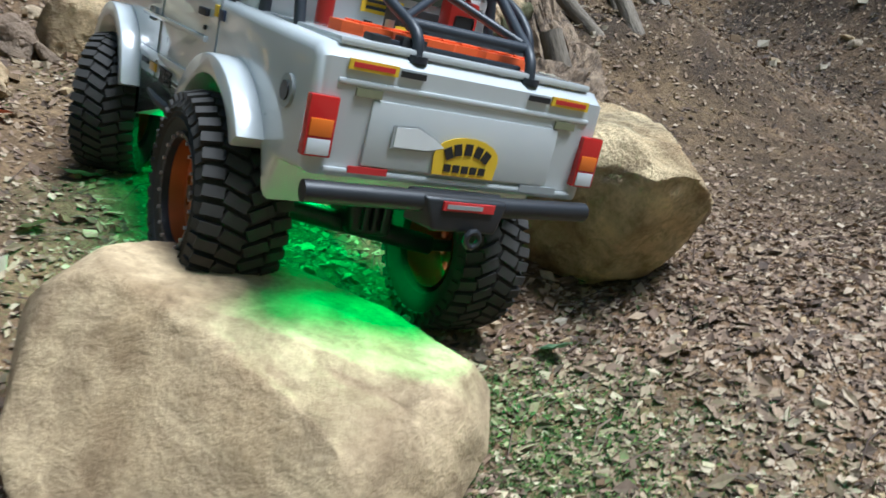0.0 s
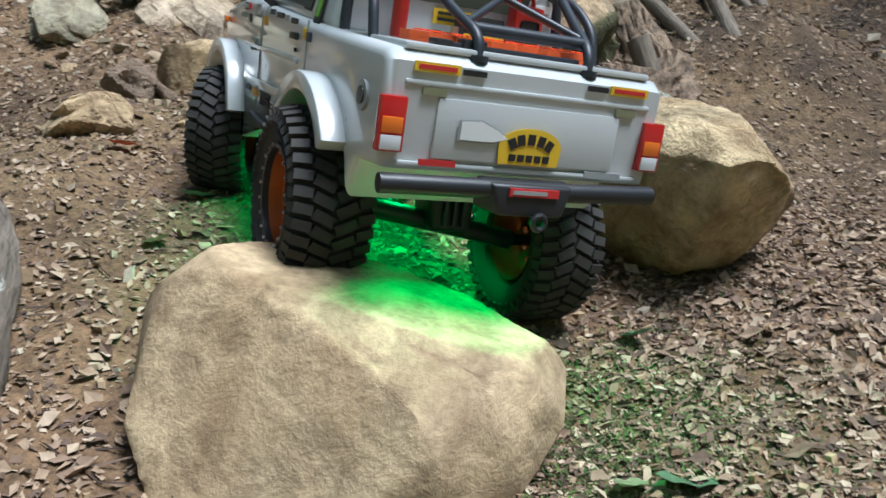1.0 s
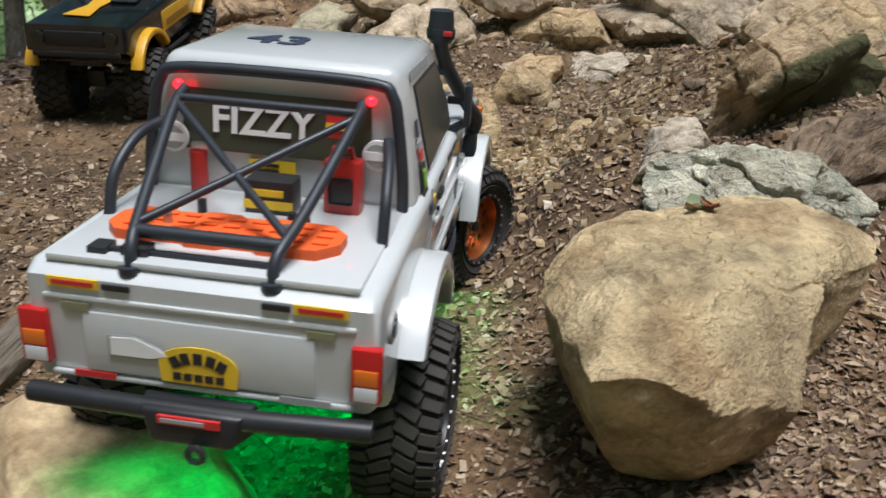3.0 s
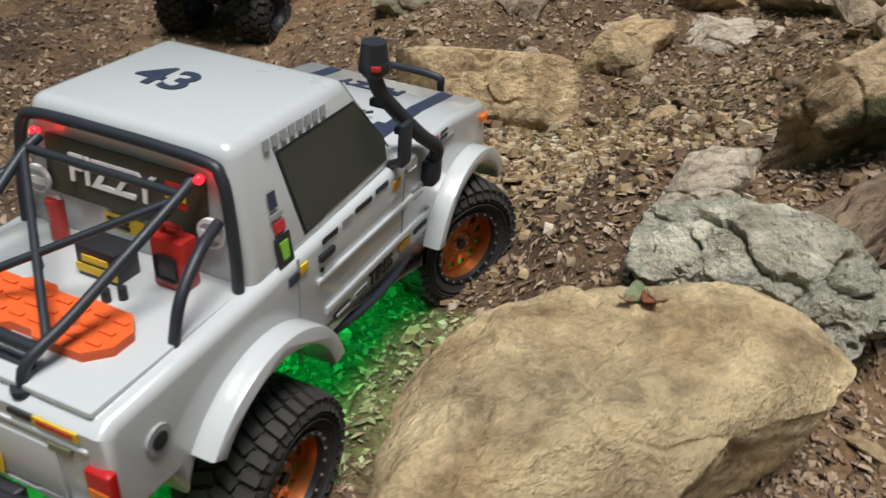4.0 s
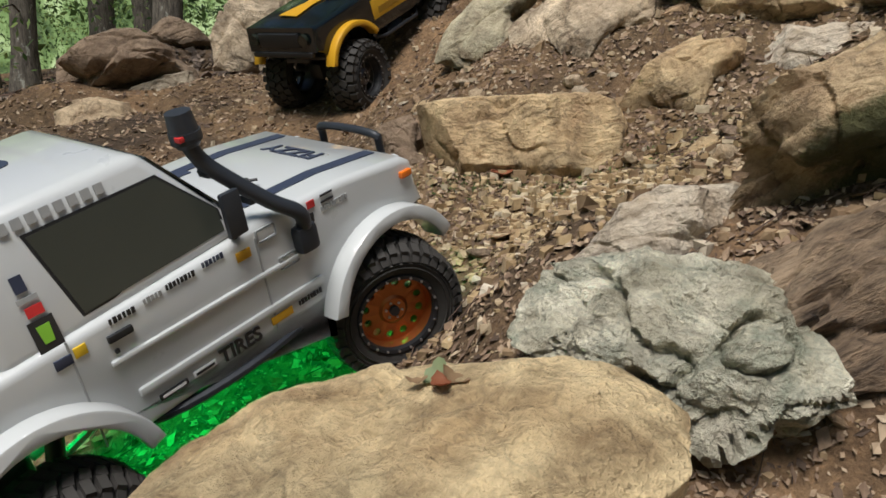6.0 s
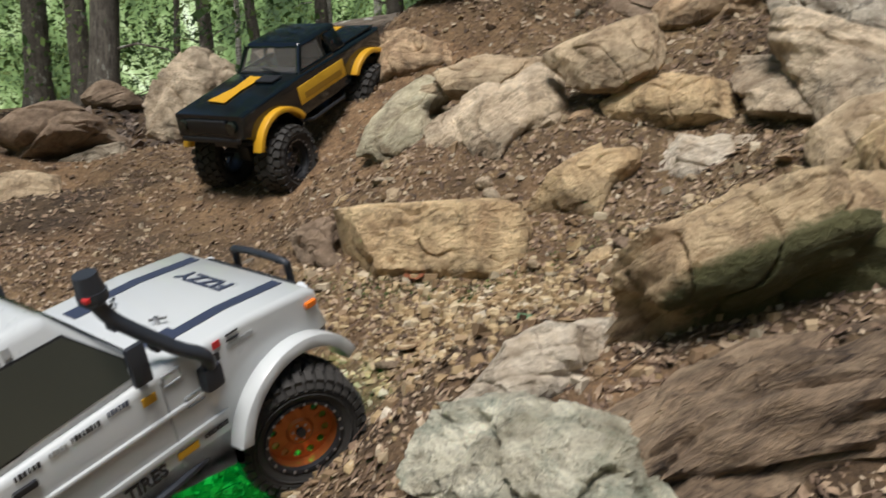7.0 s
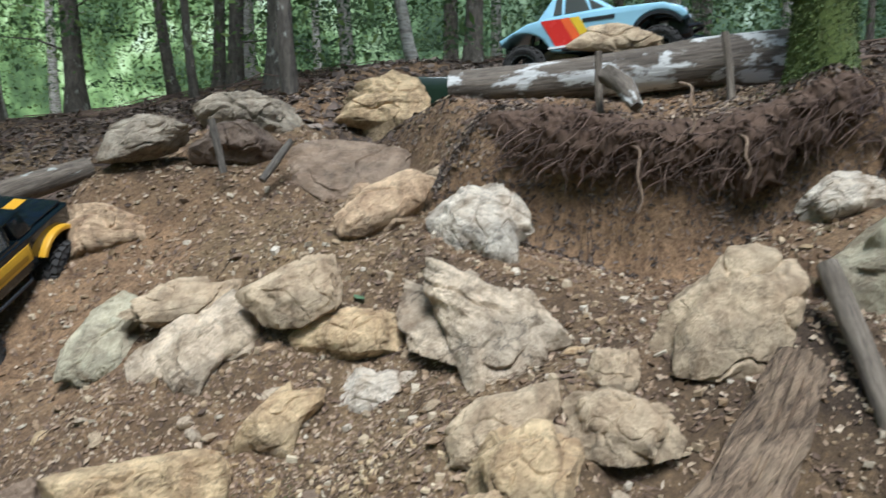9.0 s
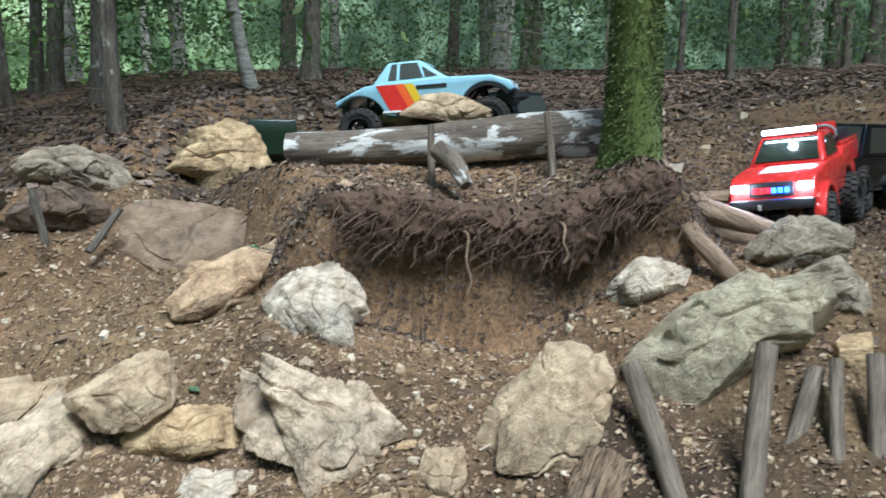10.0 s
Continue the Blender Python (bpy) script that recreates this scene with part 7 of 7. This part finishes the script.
def black_pickup():
    m = pose(0.073, 2.272, 1.028, 0, 0, 150) @ pose(0, 0, 0, -25, 0, 0) @ pose(0, 0, 0, 0, -4, 0) @ Matrix.Scale(0.935, 4)
    car = car_root("model_pickup", m, "glossy black model pickup with yellow fender flares on the slope", "model car")
    side = ([(-0.066, 0.07), (-0.07, 0.115), (0.055, 0.117), (0.2, 0.120), (0.385, 0.113), (0.392, 0.070), (0.375, 0.062)]
            + arc(0.305, 0.01, 0.070, 30, 172, 12) + [(0.23, 0.04), (0.075, 0.04)] + arc(0, 0.01, 0.070, 24, 140, 12))
    body = part("body", prism(side, -0.088, 0.088, 0.008, 4), M_GLOSSBLACK, car)
    part("cab", hexa([(-0.082, 0.042, 0.115), (0.082, 0.042, 0.115), (0.082, 0.092, 0.117), (-0.082, 0.092, 0.117)], [(-0.069, 0.052, 0.161), (0.069, 0.052, 0.161), (0.069, 0.092, 0.161), (-0.069, 0.092, 0.161)], 0.006), M_GLOSSBLACK, car)
    part("roof", hexa([(-0.072, 0.048, 0.159), (0.072, 0.048, 0.159), (0.072, 0.174, 0.159), (-0.072, 0.174, 0.159)], [(-0.066, 0.054, 0.169), (0.066, 0.054, 0.169), (0.066, 0.166, 0.169), (-0.066, 0.166, 0.169)], 0.004), M_GLOSSBLACK, car)
    part("dashboard", Box((0, 0.188, 0.116), (0.150, 0.034, 0.012), 0.004), M_BLACK, car)
    for sx in (-1, 1):
        part("windscreen_post", tube(bmesh.new(), [(sx * 0.079, 0.204, 0.112), (sx * 0.069, 0.170, 0.162)], 0.0052, 8), M_GLOSSBLACK, car)
        part("door_post", tube(bmesh.new(), [(sx * 0.081, 0.118, 0.114), (sx * 0.070, 0.112, 0.162)], 0.0045, 8), M_GLOSSBLACK, car)
        part("door_sill", Box((sx * 0.080, 0.15, 0.117), (0.010, 0.11, 0.010), 0.003), M_GLOSSBLACK, car)
    part("seat_row", Box((0, 0.102, 0.130), (0.120, 0.018, 0.034), 0.006), M_BLACK, car)
    part("wiper", tube(bmesh.new(), [(-0.035, 0.204, 0.121), (0.012, 0.200, 0.129)], 0.0016, 6), M_BLACK, car)
    ws = [(-0.072, 0.2005, 0.1225), (-0.063, 0.1715, 0.159), (0.063, 0.1715, 0.159), (0.072, 0.2005, 0.1225)]
    part("windscreen", quad_plate(ws, 0.0010), M_CLEARPANE, car, "dusty clear windscreen")
    for sx in (-1, 1):
        sw = [(sx * 0.0805, 0.121, 0.124), (sx * 0.0795, 0.192, 0.124), (sx * 0.0705, 0.166, 0.158), (sx * 0.0705, 0.117, 0.158)]
        part("side_window", quad_plate(sw if sx > 0 else sw[::-1], 0.0010), M_CLEARPANE, car)
        part("side_panel", Box((sx * 0.0885, 0.152, 0.083), (0.0015, 0.150, 0.036), 0.0005), plain("scuffed_gold_vinyl", (0.62, 0.36, 0.02), 0.5, vary=0.75, scale=90), car, "yellow side panel with dark scuffs")
        part("panel_bar", Box((sx * 0.0895, 0.15, 0.078), (0.0006, 0.12, 0.012)), plain("dark_gold_vinyl", (0.3, 0.16, 0.01), 0.5), car)
        for y in (0.0, 0.305):
            f = flare(y, 0.012, 0.068, 0.0785, 0.082, 0.104, 20 if y else 38, 150 if y else 140)
            if sx < 0:
                for v in f.verts:
                    v.co.x = -v.co.x
                bmesh.ops.reverse_faces(f, faces=list(f.faces))
            part("fender_flare", f, M_GOLD, car, "yellow fender flare")
        part("headlamp", cyl(bmesh.new(), (sx * 0.062, 0.389, 0.093), (sx * 0.062, 0.396, 0.093), 0.011, n=16), M_GLASS, car)
    part("grille", Box((0, 0.391, 0.092), (0.1, 0.006, 0.026), 0.002), M_BLACK, car)
    part("front_bumper", Box((0, 0.392, 0.066), (0.15, 0.008, 0.010), 0.003), M_BLACK, car)
    part("bonnet_decal", quad_plate([(-0.010, 0.226, 0.1207), (0.030, 0.222, 0.1208), (0.024, 0.275, 0.1192), (0.042, 0.335, 0.1170), (-0.008, 0.340, 0.1168), (-0.002, 0.285, 0.1188)], 0.0010), M_GOLD, car)
    part("bonnet_hinge", Box((-0.03, 0.236, 0.1215), (0.046, 0.030, 0.004), 0.0015), M_BLACK, car)
    part("bed_cover", Box((0, -0.01, 0.1195), (0.15, 0.11, 0.004), 0.0015), M_GLOSSBLACK, car)
    part("bed_decal", Box((0.015, -0.01, 0.122), (0.03, 0.09, 0.0012)), M_GOLD, car)
    running_gear(car, 0.305, 0.07, 0.06)
    add_wheels(car, wheel_meshes(0.068, 0.027, M_GUNMETAL, 24, 6, "spokes"), [(-0.084, 0, -0.014, 0), (0.084, 0, -0.014, 0), (-0.084, 0.305, -0.014, 8), (0.084, 0.305, -0.014, 8)])


def blue_racer():
    m = pose(1.235, 2.375, 1.440, 0, 0, -128) @ pose(0, 0, 0, 5, 0, 0)
    car = car_root("model_race_truck", m, "light blue model race truck with red, orange and yellow stripes", "model car")
    side = ([(-0.055, 0.052), (-0.06, 0.066), (0.015, 0.098), (0.06, 0.104), (0.2, 0.108), (0.33, 0.105), (0.372, 0.09), (0.385, 0.070), (0.376, 0.064)]
            + arc(0.318, 0.02, 0.068, 40, 168, 12) + [(0.245, 0.028), (0.085, 0.022)] + arc(0, 0.008, 0.068, 16, 130, 10))
    part("body", prism(side, -0.085, 0.085, 0.005, 3), M_SKYBLUE, car)
    part("cab", hexa([(-0.08, 0.035, 0.098), (0.08, 0.035, 0.098), (0.08, 0.225, 0.106), (-0.08, 0.225, 0.106)], [(-0.06, 0.075, 0.152), (0.06, 0.075, 0.152), (0.06, 0.155, 0.154), (-0.06, 0.155, 0.154)], 0.006), M_SKYBLUE, car)
    for sx in (-1, 1):
        def x(z):
            return sx * (0.0805 - 0.37 * (z - 0.098))
        for nm, pts in (("side_window", [(0.106, 0.109), (0.165, 0.110), (0.150, 0.147), (0.108, 0.147)]), ("rear_window", [(0.078, 0.109), (0.098, 0.109), (0.100, 0.147), (0.086, 0.146)]), ("quarter_window", [(0.17, 0.110), (0.2, 0.112), (0.162, 0.138)])):
            q = [(x(z), y, z) for y, z in pts]
            part(nm, quad_plate(q if sx > 0 else q[::-1], 0.0025), M_GREYGLASS, car)
        # slanting colour bands
        for y0, mt in ((0.048, M_REDPAINT), (0.095, M_ORANGE), (0.118, M_YELLOW)):
            w = 0.05 if mt == M_REDPAINT else 0.022
            q = [(sx * 0.0856, y0 + 0.035, 0.030), (sx * 0.0856, y0 + w + 0.035, 0.030), (sx * 0.0856, y0 + w, 0.098), (sx * 0.0856, y0, 0.098)]
            part("stripe", quad_plate(q if sx > 0 else q[::-1], 0.0008), mt, car)
        part("lettering_bar", Box((sx * 0.086, 0.185, 0.088), (0.001, 0.075, 0.009)), M_INK, car)
        part("white_bar", Box((sx * 0.087, 0.085, 0.034), (0.0008, 0.045, 0.005)), M_PAPER, car)
        part("arch_liner", prism(arc(0.318, 0.02, 0.0675, 36, 172, 12) + arc(0.318, 0.02, 0.060, 172, 36, 12), sx * 0.05, sx * 0.0862), M_BLACK, car)
        part("headlamp", Box((sx * 0.062, 0.378, 0.08), (0.03, 0.008, 0.012), 0.002), M_LWHITE, car)
    part("windscreen", quad_plate([(-0.07, 0.218, 0.11), (-0.056, 0.1575, 0.1495), (0.056, 0.1575, 0.1495), (0.07, 0.218, 0.11)], 0.0018), M_GLASS, car)
    part("front_bumper", tube(bmesh.new(), smooth_path([(-0.07, 0.38, 0.045), (-0.03, 0.405, 0.05), (0.03, 0.405, 0.05), (0.07, 0.38, 0.045)], 4), 0.005, 8), M_BLACK, car)
    part("engine_bay", Box((0, 0.36, 0.05), (0.09, 0.05, 0.04), 0.008), M_BLACK, car)
    running_gear(car, 0.318, 0.07, 0.052)
    add_wheels(car, wheel_meshes(0.053, 0.021, M_BLACK, 22, 8, "spokes"), [(-0.08, 0, -0.005, 0), (0.08, 0, -0.005, 0), (-0.08, 0.318, 0, 0), (0.08, 0.318, 0, 0)])


def red_sixwheeler():
    m = pose(2.135, 1.742, 1.290, 0, 0, 117) @ pose(0, 0, 0, -5, 0, 0) @ pose(0, 0, 0, 0, 8, 0)
    car = car_root("model_six_wheeler", m, "red model six-wheel pickup with lit white, red and blue lamps", "model car")
    side = ([(-0.16, 0.06), (-0.163, 0.125), (0.04, 0.128), (0.06, 0.112), (0.2, 0.115), (0.345, 0.104), (0.36, 0.09), (0.362, 0.055), (0.345, 0.05)]
            + arc(0.285, 0.005, 0.064, 42, 172, 12) + [(0.21, 0.032), (0.075, 0.032)] + arc(0, 0.008, 0.066, 20, 160, 10))
    part("body", prism(side, -0.086, 0.086, 0.006, 3), M_REDPAINT, car)
    part("cab", hexa([(-0.08, 0.055, 0.111), (0.08, 0.055, 0.111), (0.08, 0.225, 0.113), (-0.08, 0.225, 0.113)], [(-0.064, 0.07, 0.172), (0.064, 0.07, 0.172), (0.064, 0.165, 0.173), (-0.064, 0.165, 0.173)], 0.006), M_REDPAINT, car)
    part("windscreen", quad_plate([(-0.068, 0.2195, 0.12), (-0.057, 0.1705, 0.166), (0.057, 0.1705, 0.166), (0.068, 0.2195, 0.12)], 0.0018), M_GLASS, car)
    for sx in (-1, 1):
        sw = [(sx * 0.079, 0.085, 0.12), (sx * 0.079, 0.195, 0.121), (sx * 0.0685, 0.16, 0.163), (sx * 0.0685, 0.09, 0.163)]
        part("side_window", quad_plate(sw if sx > 0 else sw[::-1], 0.0022), M_GLASS, car)
        part("headlamp", Box((sx * 0.066, 0.361, 0.082), (0.03, 0.008, 0.015), 0.003), M_WHITELED, car, "lit white headlamp")
        for y in (0.285,):
            f = flare(y, 0.005, 0.062, 0.074, 0.078, 0.1, 10, 172)
            if sx < 0:
                for v in f.verts:
                    v.co.x = -v.co.x
                bmesh.ops.reverse_faces(f, faces=list(f.faces))
            part("fender_flare", f, M_REDPAINT, car)
        part("bed_rail", Box((sx * 0.078, -0.06, 0.131), (0.012, 0.2, 0.01), 0.003), M_REDPAINT, car)
    part("bonnet_decal", quad_plate([(-0.03, 0.25, 0.1125), (0.03, 0.25, 0.1125), (0.035, 0.32, 0.107), (-0.035, 0.32, 0.107)], 0.0012), M_PAPER, car)
    bar = part("light_bar", Box((0, 0.17, 0.183), (0.118, 0.014, 0.013), 0.003), M_BLACK, car)
    part("light_bar_lens", Box((0, 0.1785, 0.183), (0.112, 0.004, 0.010), 0.001), M_WHITELED, bar, "lit white light bar lens")
    g = part("grille", Box((0, 0.364, 0.078), (0.09, 0.006, 0.03), 0.002), M_BLACK, car)
    for k in range(6):
        part("grille_lamp", Box((-0.0315 + 0.0126 * k, 0.3685, 0.076), (0.009, 0.004, 0.011), 0.0015), M_REDLED if k >= 3 else M_BLUELED, g, "lit red grille lamp" if k >= 3 else "lit blue grille lamp")
    part("front_bumper", Box((0, 0.374, 0.048), (0.17, 0.02, 0.022), 0.006), M_BLACK, car)
    part("winch_hook", cyl(bmesh.new(), (0.02, 0.385, 0.038), (0.02, 0.385, 0.05), 0.004, n=8), M_STEEL, car)
    part("bed_box", Box((-0.02, -0.05, 0.148), (0.10, 0.12, 0.026), 0.004), M_TUBE, car)
    cn = part("fuel_can", Box((-0.045, 0.02, 0.168), (0.045, 0.03, 0.034), 0.006), M_REDPAINT, car)
    part("cable_loop", tube(bmesh.new(), [(-0.045 + 0.026 * math.cos(a * 0.55), 0.040, 0.158 + 0.02 * math.sin(a * 0.55)) for a in range(13)], 0.003, 8), M_GREYV, cn)
    running_gear(car, 0.285, 0.07, 0.06)
    add_wheels(car, wheel_meshes(0.059, 0.023, M_BLACK, 22, 8, "spokes"), [(-0.082, 0, 0, 0), (0.082, 0, 0, 0), (-0.082, -0.12, 0, 0), (0.082, -0.12, 0, 0), (-0.082, 0.285, -0.004, 6), (0.082, 0.285, -0.004, 6)])
    for x, y, z, e in ((0.066, 0.385, 0.082, 0.25), (-0.066, 0.385, 0.082, 0.25), (0, 0.192, 0.196, 0.2)):
        lamp = new("headlight_beam", bpy.data.lights.new("headlight_beam", "POINT"))
        lamp.data.energy, lamp.data.color, lamp.data.shadow_soft_size = e, (0.85, 0.9, 1.0), 0.01
        lamp.matrix_world = m @ Matrix.Translation((x, y, z))


def plain_truck(name, m, paint, label, tall=0.06):
    """A boxy scale truck of which little shows."""
    car = car_root(name, m, label, "model car")
    side = [(-0.11, 0.045), (-0.112, 0.105), (0.2, 0.108), (0.35, 0.104), (0.355, 0.05)] + arc(0.285, 0.0, 0.062, 20, 165, 10) + [(0.21, 0.03), (0.07, 0.03)] + arc(0, 0.0, 0.062, 20, 165, 10)
    part("body", prism(side, -0.082, 0.082, 0.004), paint, car)
    part("cab", hexa([(-0.078, -0.06, 0.104), (0.078, -0.06, 0.104), (0.078, 0.205, 0.107), (-0.078, 0.205, 0.107)], [(-0.07, -0.055, 0.104 + tall), (0.07, -0.055, 0.104 + tall), (0.07, 0.175, 0.104 + tall), (-0.07, 0.175, 0.104 + tall)], 0.005), paint, car)
    part("windscreen", quad_plate([(-0.066, 0.2035, 0.116), (-0.062, 0.1815, 0.096 + tall), (0.062, 0.1815, 0.096 + tall), (0.066, 0.2035, 0.116)], 0.0014), M_GREYGLASS, car)
    for sx in (-1, 1):
        for y0, y1 in ((-0.045, 0.05), (0.06, 0.165)):
            q = [(sx * 0.0768, y0, 0.116), (sx * 0.0768, y1, 0.116), (sx * 0.0725, y1 - 0.008, 0.094 + tall), (sx * 0.0725, y0 + 0.004, 0.094 + tall)]
            part("side_window", quad_plate(q if sx > 0 else q[::-1], 0.0018), M_GREYGLASS, car)
        part("fender", flare(0, 0.0, 0.06, 0.07, sx * 0.078, sx * 0.096, 10, 170), M_BLACK, car)
        part("headlamp", cyl(bmesh.new(), (sx * 0.06, 0.352, 0.085), (sx * 0.06, 0.36, 0.085), 0.01, n=14), M_LWHITE, car)
    part("bumper", Box((0, 0.365, 0.05), (0.16, 0.016, 0.018), 0.004), M_BLACK, car)
    running_gear(car, 0.285, 0.07, 0.05)
    add_wheels(car, wheel_meshes(0.052, 0.02, M_STEEL, 20, 6, "spokes"), [(-0.08, 0, 0, 0), (0.08, 0, 0, 0), (-0.08, 0.285, 0, 0), (0.08, 0.285, 0, 0)])


black_pickup()
blue_racer()
red_sixwheeler()
plain_truck("model_jeep", pose(1.163, 2.985, 1.305, 0, 0, -17), M_OLIVE, "dark green model jeep parked behind the ochre boulder", 0.045)
plain_truck("model_truck", pose(1.72, 2.62, 1.372, 0, 0, -165), M_GLOSSBLACK, "black model truck parked behind the peeled log", 0.07)
plain_truck("model_truck", pose(2.46, 1.83, 1.285, 0, 0, 100), M_GLOSSBLACK, "black model truck standing behind the red one", 0.085)
